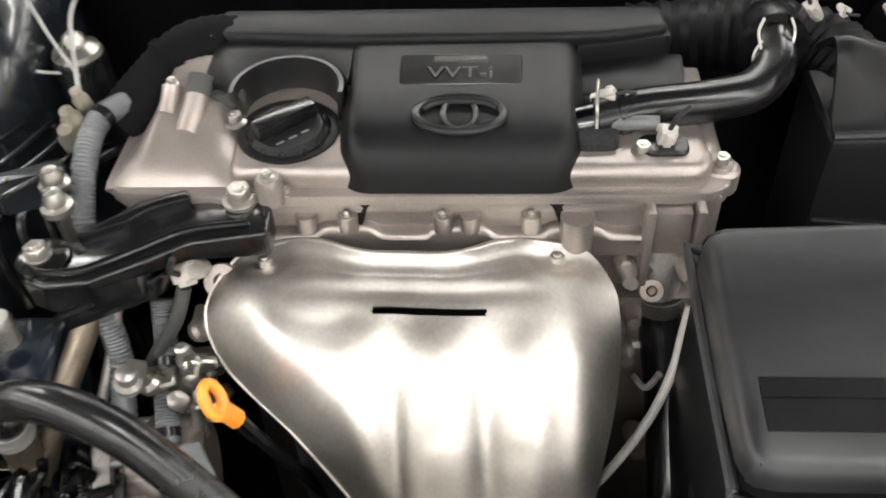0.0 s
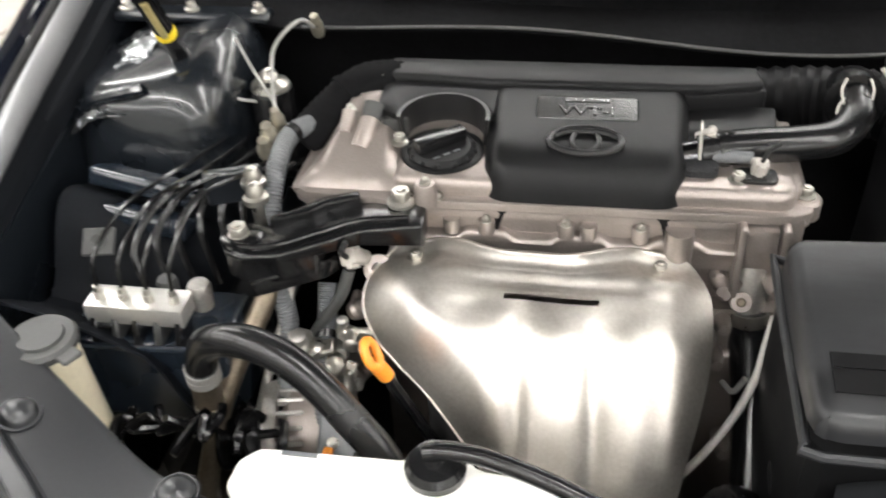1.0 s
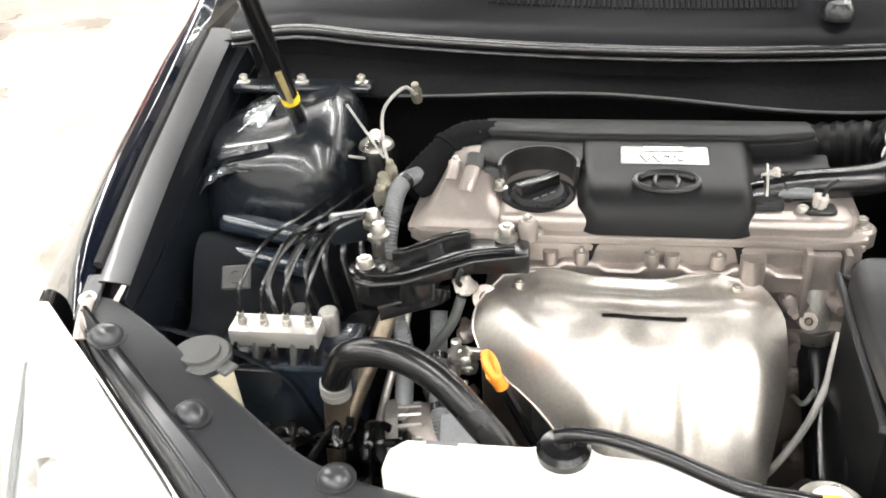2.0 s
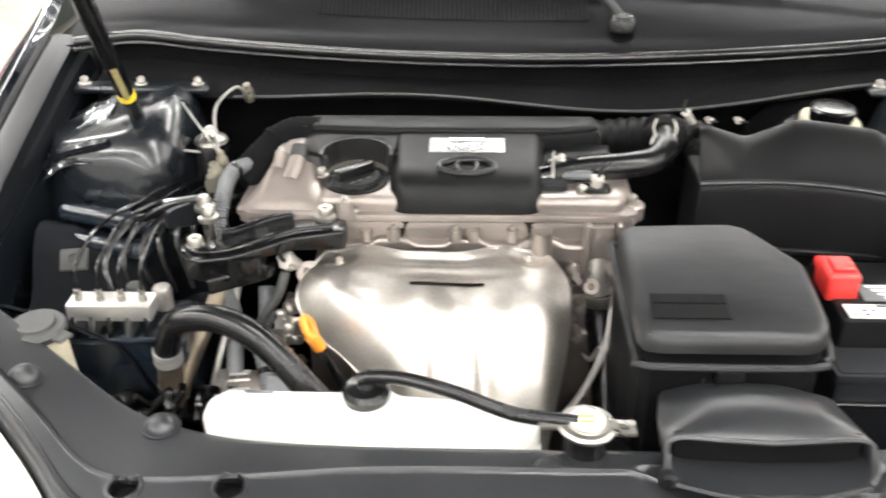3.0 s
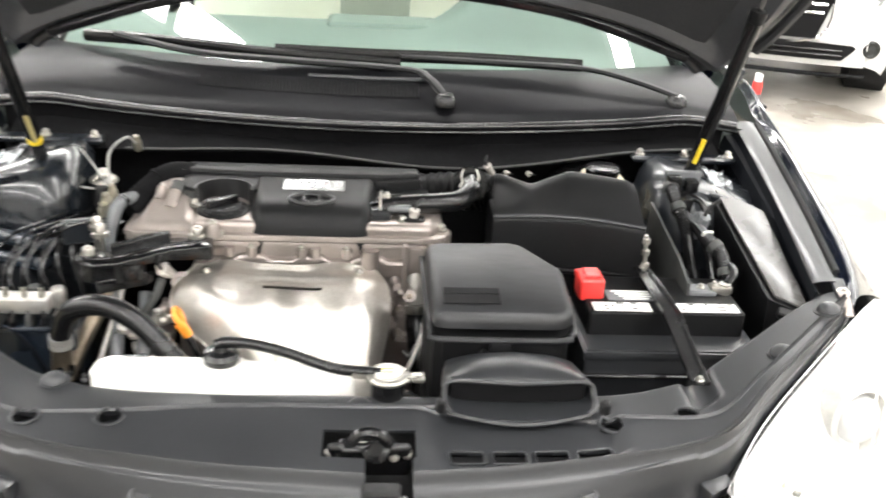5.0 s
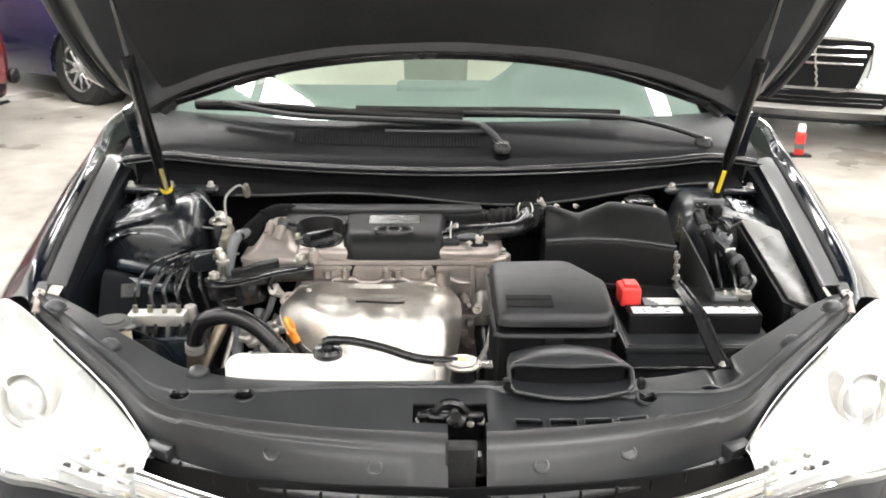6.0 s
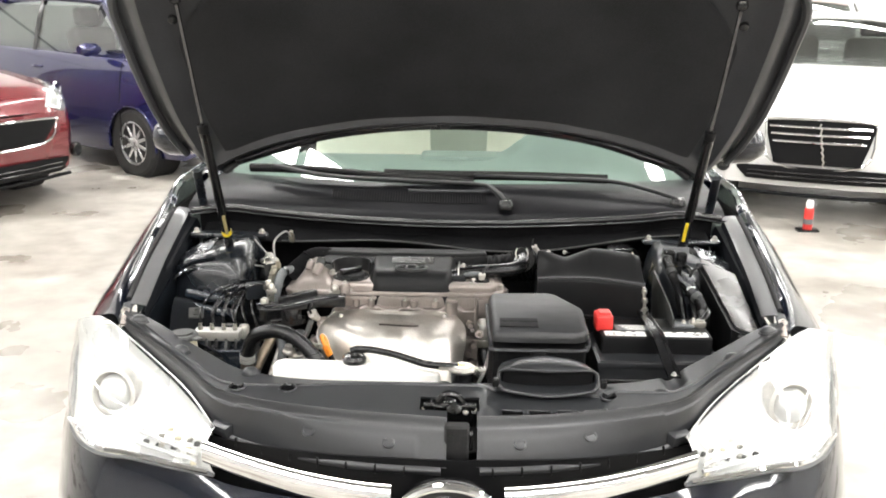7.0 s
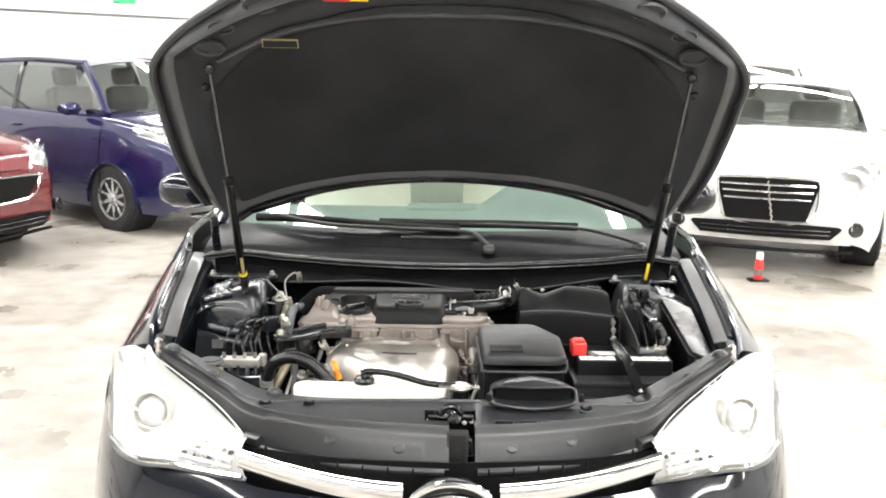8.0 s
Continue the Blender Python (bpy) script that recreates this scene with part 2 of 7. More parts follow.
def lathe(profile, n=24, m=Matrix(), caps=True):
    """A body turned round z from (radius, height) pairs."""
    bm = bmesh.new()
    rings = []
    for r, z in profile:
        if r < 1e-6:
            rings.append([bm.verts.new((0, 0, z))])
        else:
            rings.append([bm.verts.new((r * math.cos(2 * math.pi * i / n), r * math.sin(2 * math.pi * i / n), z)) for i in range(n)])
    for a, b in zip(rings, rings[1:]):
        for i in range(n):
            j = (i + 1) % n
            if len(a) == 1 and len(b) == 1:
                continue
            if len(a) == 1:
                bm.faces.new((a[0], b[i], b[j]))
            elif len(b) == 1:
                bm.faces.new((a[i], a[j], b[0]))
            else:
                bm.faces.new((a[i], a[j], b[j], b[i]))
    for ring in (rings[0], rings[-1]):
        if caps and len(ring) > 1:
            bm.faces.new(ring)
    bmesh.ops.transform(bm, matrix=m, verts=bm.verts)
    return bm


def curve(points, steps=8):
    """A smooth line through the points (Catmull-Rom)."""
    p = [Vector(q) for q in points]
    p = [p[0] * 2 - p[1]] + p + [p[-1] * 2 - p[-2]]
    out = []
    for i in range(1, len(p) - 2):
        for s in range(steps):
            t = s / steps
            a, b, c, d = p[i - 1], p[i], p[i + 1], p[i + 2]
            out.append(0.5 * ((2 * b) + (c - a) * t + (2 * a - 5 * b + 4 * c - d) * t * t + (3 * b - a - 3 * c + d) * t ** 3))
    return out + [p[-2]]


def tube(points, r, n=10, steps=8, ribs=0.0, flat=1.0):
    """A hose or wire along a smooth line; ribs: corrugation depth; flat squeezes it in height."""
    line = curve(points, steps)
    if ribs:
        total = sum((b - a).length for a, b in zip(line, line[1:]))
        line = curve(points, max(steps, int(total / r / 0.2 / max(len(points) - 1, 1))))
    bm = bmesh.new()
    rings = []
    up = Vector((0, 0, 1))
    side = None
    for i, p in enumerate(line):
        d = (line[min(i + 1, len(line) - 1)] - line[max(i - 1, 0)]).normalized()
        if side is None:
            side = d.cross(up if abs(d.z) < 0.9 else Vector((0, 1, 0))).normalized()
        side = (side - d * side.dot(d)).normalized()
        nor = side.cross(d)
        rr = r * (1 + (ribs if i % 2 else -ribs))
        rings.append([bm.verts.new(p + rr * (math.cos(2 * math.pi * k / n) * side + flat * math.sin(2 * math.pi * k / n) * nor)) for k in range(n)])
    for a, b in zip(rings, rings[1:]):
        for k in range(n):
            bm.faces.new((a[k], a[(k + 1) % n], b[(k + 1) % n], b[k]))
    bm.faces.new(rings[0][::-1])
    bm.faces.new(rings[-1])
    return bm


def sheet(f, nu, nv, thick=0.0, keep=None):
    """A surface from f(u, v), u and v from 0 to 1, with a thickness."""
    bm = bmesh.new()
    g = [[bm.verts.new(f(i / nu, j / nv)) for j in range(nv + 1)] for i in range(nu + 1)]
    for i in range(nu):
        for j in range(nv):
            if keep is None or keep((i + 0.5) / nu, (j + 0.5) / nv):
                bm.faces.new((g[i][j], g[i + 1][j], g[i + 1][j + 1], g[i][j + 1]))
    loose = [v for v in bm.verts if not v.link_faces]
    bmesh.ops.delete(bm, geom=loose, context="VERTS")
    bmesh.ops.recalc_face_normals(bm, faces=bm.faces)
    if thick:
        bmesh.ops.solidify(bm, geom=bm.faces[:], thickness=thick)
    return bm


def loft(rings, caps=True):
    bm = bmesh.new()
    rows = [[bm.verts.new(p) for p in ring] for ring in rings]
    n = len(rows[0])
    for a, b in zip(rows, rows[1:]):
        for k in range(n):
            bm.faces.new((a[k], a[(k + 1) % n], b[(k + 1) % n], b[k]))
    if caps:
        bm.faces.new(rows[0][::-1])
        bm.faces.new(rows[-1])
    return bm


def ease(x, table):
    """A smooth value at x from a short table of (place, value)."""
    if x <= table[0][0]:
        return table[0][1]
    for (a, p), (b, q) in zip(table, table[1:]):
        if x <= b:
            t = (x - a) / (b - a)
            return p + (q - p) * t
    return table[-1][1]


def soft(x, table):
    """As ease(), through a Catmull-Rom curve."""
    xs = [p[0] for p in table]
    ys = [p[1] for p in table]
    if x <= xs[0]:
        return ys[0]
    if x >= xs[-1]:
        return ys[-1]
    i = max(k for k in range(len(xs) - 1) if xs[k] <= x)
    h = xs[i + 1] - xs[i]
    t = (x - xs[i]) / h
    def slope(k):
        a, b = max(k - 1, 0), min(k + 1, len(xs) - 1)
        return (ys[b] - ys[a]) / (xs[b] - xs[a])
    m0, m1 = slope(i) * h, slope(i + 1) * h
    return ((2 * t ** 3 - 3 * t * t + 1) * ys[i] + (t ** 3 - 2 * t * t + t) * m0 + (3 * t * t - 2 * t ** 3) * ys[i + 1] + (t ** 3 - t * t) * m1)


def bolt_mesh(name, r, h, mat):
    """A hexagon head on a flange with a threaded end."""
    bm = lathe([(r * 1.45, 0), (r * 1.45, h * 0.18), (r * 1.05, h * 0.32)], 18)
    hexa = [(r * math.cos(radians(60 * i)), r * math.sin(radians(60 * i))) for i in range(6)]
    join(bm, prism(hexa, h * 0.25, h * 0.85, r * 0.12, 1))
    join(bm, lathe([(r * 0.5, h * 0.8), (r * 0.5, h * 0.95), (r * 0.4, h * 1.0), (0, h * 1.0)], 10))
    return finish(name, bm, mat)


BOLT = bolt_mesh("bolt", 0.0065, 0.012, STEEL)
BIG_BOLT = bolt_mesh("big_bolt", 0.0100, 0.018, STEEL)
SMALL_BOLT = bolt_mesh("small_bolt", 0.0040, 0.007, STEEL)
CLIP = finish("clip", join(lathe([(0.0165, 0), (0.016, 0.003), (0.012, 0.008), (0.006, 0.0105), (0, 0.011)], 24),
                           lathe([(0.020, -0.001), (0.0195, 0.001), (0, 0.001)], 24)), COVER_PLASTIC)


# ---------------------------------------------------------------- the hall
def hall():
    x0, x1, y0, y1, h = ROOM
    cx, cy, w, d = (x0 + x1) / 2, (y0 + y1) / 2, x1 - x0, y1 - y0
    turn = pose(0, 0, 0, 0, 0, HALL_TURN)
    solo("floor", cube((w + 0.4, d + 0.4, 0.2), m=turn @ pose(cx, cy, -0.1)), CONCRETE, "pale polished concrete floor with brown stains", "floor", kind="structure")
    solo("ceiling", cube((w + 0.4, d + 0.4, 0.2), m=turn @ pose(cx, cy, h + 0.1)), CEILING, "hall ceiling greyed to hold back bounce light", "ceiling", kind="structure")
    for name, sx, sy, px, py in (("wall_north", w, 0.2, cx, y1 + 0.1), ("wall_south", w, 0.2, cx, y0 - 0.1),
                                 ("wall_east", 0.2, d, x1 + 0.1, cy), ("wall_west", 0.2, d, x0 - 0.1, cy)):
        solo(name, cube((sx, sy, h), m=turn @ pose(px, py, h / 2)), WALL, "plain white painted hall wall", "wall", kind="structure")
    solo("trim", cube((0.012, d, 0.03), 0.003, 1, turn @ pose(x0 + 0.006, cy, 2.04)), GREY_PLASTIC, "thin grey rail along the white wall", "trim", kind="structure")
    sign = thing("wall_sign", turn @ Vector((x0 + 0.02, 6.75, 2.29)), "small green sign with a white bar on the wall", "sign")
    part("panel", cube((0.02, 0.36, 0.17), 0.006, 1, turn @ pose(x0 + 0.012, 6.75, 2.29)), GREEN_SIGN, sign)
    part("marking", cube((0.006, 0.2, 0.05), 0, 1, turn @ pose(x0 + 0.026, 6.75, 2.29)), LABEL_WHITE, sign, "white bar")


def ceiling_lamps():
    h = ROOM[4]
    first = thing("ceiling_light", (0, 0, h), "white fluorescent fitting with a wide diffuser on the ceiling", "ceiling light", "ceiling lights")
    part("housing", prism(rounded(-1.2, -0.17, 1.2, 0.17, 0.02, 2), h - 0.06, h - 0.002), WALL, first)
    part("diffuser", prism(rounded(-1.16, -0.13, 1.16, 0.13, 0.03, 2), h - 0.085, h - 0.061), TUBE, first, "glowing white diffuser")
    for sx in (-1.18, 1.18):
        part("end_cap", cube((0.04, 0.30, 0.05), 0.006, 1, pose(sx, 0, h - 0.085)), WALL, first)
    turn = pose(0, 0, 0, 0, 0, HALL_TURN)
    spots = [turn @ pose(-9.1 + 2.45 * k, y, h) for y in (-6.0, -2.8, 0.4, 3.6, 6.8, 10.0, 13.2) for k in range(9)]
    first.matrix_basis = spots[0]
    for m in spots[1:]:
        copy_thing(first, m)


# ---------------------------------------------------------------- the black saloon: body
def front_y(x):
    """How far forward the nose stands at x."""
    return soft(abs(x), [(0, 0.115), (0.25, 0.135), (0.45, 0.195), (0.6, 0.27), (0.75, 0.36), (0.835, 0.5), (0.880, 0.65), (0.895, 0.75)])


def side_x(y):
    return soft(y, [(0.5, 0.850), (0.65, 0.893), (0.85, 0.906), (1.1, 0.910), (1.6, 0.91), (3.4, 0.905), (4.2, 0.87), (4.75, 0.72)])


def crown_z(y):
    return soft(y, [(0.5, 0.885), (0.65, 0.915), (0.85, 0.955), (1.05, 0.998), (1.3, 1.02), (2.5, 1.03), (3.8, 1.06), (4.75, 1.02)])


def gap_x(y):
    """Where the inner edge of the fender runs along the hood gap."""
    return soft(y, [(0.50, 0.710), (0.6, 0.722), (0.8, 0.742), (1.1, 0.760), (1.35, 0.80), (4.0, 0.78), (4.75, 0.6)])


CAR = thing("car", (0, 2.4, 0), "black saloon car with its hood propped open", "car")


def hole(y, z):
    return any((y - c) ** 2 + (z - 0.33) ** 2 < 0.36 ** 2 for c in (1.09, 3.87))


def body():
    for s, side in ((-1, "left"), (1, "right")):
        def flank(u, v, s=s):
            y0 = soft(v, [(0, 0.515), (0.12, 0.562), (0.22, 0.615), (0.32, 0.650), (0.45, 0.66), (0.6, 0.63), (1, 0.6)])
            y = y0 + (4.75 - y0) * u
            xo, zc = side_x(y), crown_z(y)
            inner = gap_x(y)
            px = soft(v, [(0, inner), (0.12, inner + (xo - inner) * 0.17), (0.3, xo - 0.046), (0.42, xo - 0.010), (0.62, xo), (0.85, xo - 0.02), (1, xo - 0.06)])
            pz = soft(v, [(0, zc - 0.012), (0.12, zc - 0.001), (0.3, zc - 0.110), (0.42, zc - 0.205), (0.62, 0.52), (0.85, 0.28), (1, 0.18)])
            tip = math.exp(-(y - y0) / 0.03) * max(1 - v / 0.45, 0) ** 0.5
            pz += (soft(v, [(0, 0.858), (0.12, 0.866), (0.25, min(pz, 0.840)), (0.45, pz)]) - pz) * tip
            return (s * px, y, pz)
        def solid(u, v, s=s):
            p = flank(u, v)
            return not hole(p[1], p[2])
        part("fender", sheet(flank, 110, 40, 0.003, solid), PAINT, CAR, "glossy black fender and flank")
        # gutter flange inside the hood gap
        def gutter(u, v, s=s):
            y = 0.56 + 0.52 * u
            zc = crown_z(y) - 0.012
            return (s * ease(v, [(0, gap_x(y) - 0.042), (0.2, gap_x(y) - 0.046), (0.8, 0.694), (1, 0.6885)]), y, ease(v, [(0, zc - 0.008), (0.2, zc - 0.024), (0.8, zc - 0.026), (1, zc - 0.05)]))
        part("gutter", sheet(gutter, 16, 8, 0.002), GUTTER, CAR, "black painted fender gutter")
        def flange(u, v, s=s):
            y = 0.575 + 0.515 * u
            return (s * (gap_x(y) - 0.010 - 0.036 * v), y, crown_z(y) - 0.011 + 0.002 * math.sin(math.pi * v) ** 0.6 - 0.004 * v)
        part("fender_flange", sheet(flange, 24, 10, 0.0015), FLANGE, CAR, "satin grey-black fender flange")
        part("gap_seal", tube([(s * (gap_x(y) - 0.002), y, crown_z(y) - 0.012) for y in (0.60, 0.70, 0.80, 0.90, 1.0, 1.08)], 0.006, 8, 3), DARK, CAR, "black rubber gap seal")
        def apron(u, v, s=s):
            y = 0.565 + 0.515 * u
            return (s * (0.688 - 0.06 * v ** 2), y, (crown_z(y) - 0.063) * (1 - v) + 0.45 * v)
        part("inner_panel", sheet(apron, 14, 10, 0.003), BAY_PAINT, CAR, "dark glossy inner fender panel")
        # wheel
        for wy in (1.09, 3.87):
            wheel(CAR, s * 0.80, wy, 0.33, s)
        mirror(s)
    # nose
    def bumper(u, v):
        x = -0.885 + 1.77 * u
        top = soft(abs(x), [(0, 0.665), (0.40, 0.666), (0.45, 0.672), (0.55, 0.676), (0.66, 0.680), (0.76, 0.660), (0.84, 0.680), (0.885, 0.725)])
        z = top + (0.17 - top) * v
        out = 0.075 * math.sin(math.pi * min(v * 1.2, 1)) ** 0.85 - 0.05 * max(v - 0.7, 0)
        k = 1 + 0.02 * math.sin(math.pi * v)
        return (x * k, front_y(x) + 0.015 - out, z)
    part("bumper", sheet(bumper, 60, 20, 0.003, lambda u, v: not (abs(u - 0.5) < 0.235 and 0.06 < v < 0.72)), PAINT, CAR, "glossy black front bumper")
    def mesh_grille(u, v):
        x = -0.47 + 0.94 * u
        return (x, front_y(x) + 0.05, 0.742 - 0.45 * v)
    part("grille", sheet(mesh_grille, 20, 4, 0.004), LABEL_SHADE_DARK, CAR, "black lower grille")
    for k in range(9):
        z = 0.64 - 0.045 * k
        part("grille_bar", tube([(x, front_y(x) + 0.028, z) for x in (-0.40, -0.25, 0, 0.25, 0.40)], 0.008, 6, 5, flat=1.6), GLOSS_BLACK, CAR)
    # chrome wings either side of the badge
    for s in (-1, 1):
        def wing(u, v, s=s):
            x = 0.10 + 0.35 * u
            mid = 0.695 + 0.046 * u ** 1.3
            tall = 0.027 - 0.005 * u
            a = math.pi * (v - 0.5)
            return (s * x, front_y(x) - 0.012 - 0.016 * math.cos(a), mid + tall * math.sin(a))
        part("chrome_wing", sheet(wing, 16, 8, 0.003), CHROME, CAR, "chrome grille wing")
    badge = part("badge_plate", lathe([(0.090, 0), (0.090, 0.01), (0.074, 0.018), (0, 0.022)], 32, pose(0, 0.115, 0.668, 90) @ Matrix.Diagonal((1, 0.74, 1, 1))), GLOSS_BLACK, CAR)
    ring = [(0.089 * math.cos(radians(a)), 0.088, 0.668 + 0.062 * math.sin(radians(a))) for a in range(0, 361, 15)]
    part("badge_ring", tube(ring, 0.008, 8, 2), CHROME, badge, "chrome oval ring")
    part("badge_bar", tube([(-0.055, 0.088, 0.69), (0, 0.084, 0.702), (0.055, 0.088, 0.69)], 0.006, 8, 4), CHROME, badge, "chrome bar")
    part("badge_bar", tube([(0, 0.084, 0.702), (-0.016, 0.084, 0.66), (-0.012, 0.086, 0.612)], 0.005, 8, 4), CHROME, badge, "chrome bar")
    part("badge_bar", tube([(0, 0.084, 0.702), (0.016, 0.084, 0.66), (0.012, 0.086, 0.612)], 0.005, 8, 4), CHROME, badge, "chrome bar")


def wheel(car, x, y, r, s, m=Matrix()):
    turn = m @ pose(x, y, r, 0, 90 * s, 0)
    prof = [(r * 0.66, -0.10), (r * 0.93, -0.105), (r, -0.08), (r, 0.08), (r * 0.93, 0.105), (r * 0.66, 0.10)]
    t = part("wheel", lathe(prof, 40, turn, False), TYRE, car, "black tyre on a silver rim")
    rim = lathe([(r * 0.67, -0.09), (r * 0.67, 0.095), (r * 0.62, 0.10), (r * 0.60, 0.05), (r * 0.2, 0.045), (0, 0.045)], 32, turn)
    for k in range(10):
        join(rim, cube((r * 0.46, 0.03, 0.02), 0.005, 1, turn @ pose(0, 0, 0.075, 0, 0, 36 * k) @ pose(r * 0.36, 0, 0, 0, 4, 0)))
    join(rim, lathe([(r * 0.17, 0.05), (r * 0.16, 0.095), (r * 0.12, 0.105), (0, 0.108)], 20, turn))
    part("rim", rim, RIM, t, "silver spoked wheel cover")


def mirror(s):
    body_ring = []
    for k, (dx, sc) in enumerate(((0, 0.55), (0.03, 0.85), (0.07, 1.0), (0.13, 0.95), (0.17, 0.62), (0.18, 0.3))):
        body_ring.append([(s * (0.89 + dx), 1.92 + 0.075 * sc * math.cos(radians(a)), 1.06 + 0.068 * sc * math.sin(radians(a))) for a in range(0, 360, 24)])
    mir = part("door_mirror", loft(body_ring), PAINT, CAR, "glossy black door mirror")
    part("mirror_glass", cube((0.13, 0.006, 0.10), 0.01, 1, pose(s * 0.975, 1.995, 1.06)), CHROME, mir)
    part("mirror_foot", loft([[(s * (0.80 + 0.09 * k), 1.92 + 0.035 * math.cos(radians(a)), 1.01 + 0.03 * k + 0.02 * math.sin(radians(a))) for a in range(0, 360, 30)] for k in (0, 1)]), PLASTIC, mir)


def headlight(s):
    def line_low(a):
        x = soft(a, [(0, 0.440), (0.72, 0.753), (0.88, 0.826), (1, 0.852)])
        return Vector((x, soft(a, [(0, front_y(x) + 0.012), (0.88, front_y(x) + 0.012), (1, 0.648)]), soft(a, [(0, 0.682), (0.25, 0.684), (0.5, 0.688), (0.72, 0.674), (0.88, 0.700), (1, 0.80)])))
    def line_top(a):
        return Vector((soft(a, [(0, 0.440), (0.3, 0.52), (0.6, 0.640), (0.85, 0.730), (1, 0.774)]),
                       soft(a, [(0, 0.225), (0.3, 0.325), (0.6, 0.440), (0.85, 0.523), (1, 0.568)]),
                       soft(a, [(0, 0.768), (0.3, 0.800), (0.6, 0.838), (0.85, 0.862), (1, 0.864)])))
    def lens(u, v, back=0.0):
        p = line_low(u).lerp(line_top(u), v)
        bulge = 0.045 * math.sin(math.pi * v) ** 0.8 * soft(u, [(0, 0.6), (0.4, 1), (0.8, 0.85), (1, 0.7)])
        n = Vector((0.35 + 0.4 * u, -0.75, 0.55)).normalized()
        p = p + n * (bulge - back * (math.sin(math.pi * v) * math.sin(math.pi * u)) ** 0.6)
        return (s * p.x, p.y, p.z)
    lamp = part("headlight", sheet(lambda u, v: lens(u, v, 0.075), 24, 12, 0.002), REFLECTOR, CAR, "bright headlight with a clear lens")
    part("lens", sheet(lens, 24, 12), LENS, lamp, "clear lens")
    for u, v, r in ((0.66, 0.52, 0.040),):
        q = Vector(lens(u, v, 0.055))
        m = Matrix.Translation(q) @ Vector((s * 0.25, -0.95, 0.2)).to_track_quat("Z", "Y").to_matrix().to_4x4()
        part("bezel", lathe([(r * 1.35, -0.03), (r * 1.3, 0.008), (r * 1.1, 0.012), (r, 0.004), (r * 0.9, -0.008)], 28, m), WHITE_WIRE, lamp, "pale grey lamp bezel")
        part("projector", lathe([(r * 0.98, -0.02), (r * 0.9, 0.005), (r * 0.6, 0.018), (0, 0.024)], 28, m), REFLECTOR, lamp)
    for v in (0.18, 0.30):
        part("reflector_step", tube([lens(a, v, 0.045) for a in (0.08, 0.2, 0.35, 0.5)], 0.004, 6, 6), REFLECTOR, lamp)
    for k in range(16):
        random.seed(300 + k)
        q = lens(0.08 + 0.36 * random.random(), 0.12 + 0.36 * random.random(), 0.05)
        part("facet", cube((0.012, 0.006, 0.010), 0.002, 1, pose(*q, 30 * random.random(), 20, 40 * random.random())), (STEEL, BEIGE_TANK, REFLECTOR, DARK_GREY)[k % 4], lamp)
    part("lower_edge", tube([lens(a, 0.0, -0.001) for a in (0.0, 0.2, 0.4, 0.6, 0.8, 0.95)], 0.005, 6, 6), GREY_PLASTIC, lamp)
    part("trim_bar", tube([lens(a, 0.04, -0.002) for a in (0.02, 0.2, 0.4, 0.6, 0.8)], 0.006, 6, 6), CHROME, lamp)


def hood_point(u, w, lift=0.0):
    """A point of the propped hood: u across, w along from the hinge line, lift out of its surface."""
    crown = 0.035 * (1 - (u / 0.75) ** 2) + 0.03 * math.sin(math.pi * min(max(w, 0) / 1.1, 1))
    n = Vector((0, 0.75, 0.66))
    d = Vector((0, -0.66, 0.75))
    return Vector((u, 1.05, 1.02)) + d * w + n * (crown + lift)


def hood_half(w):
    return soft(w, [(0.06, 0.60), (0.12, 0.655), (0.2, 0.695), (0.35, 0.725), (0.6, 0.733), (0.74, 0.72), (0.85, 0.69), (1.04, 0.66)])


def hood_rear(u):
    return 0.235 - 0.175 * (abs(u) / 0.66) ** 2.2


def hood_front(u):
    return 0.985 - 0.275 * (abs(u) / 0.71) ** 2.8


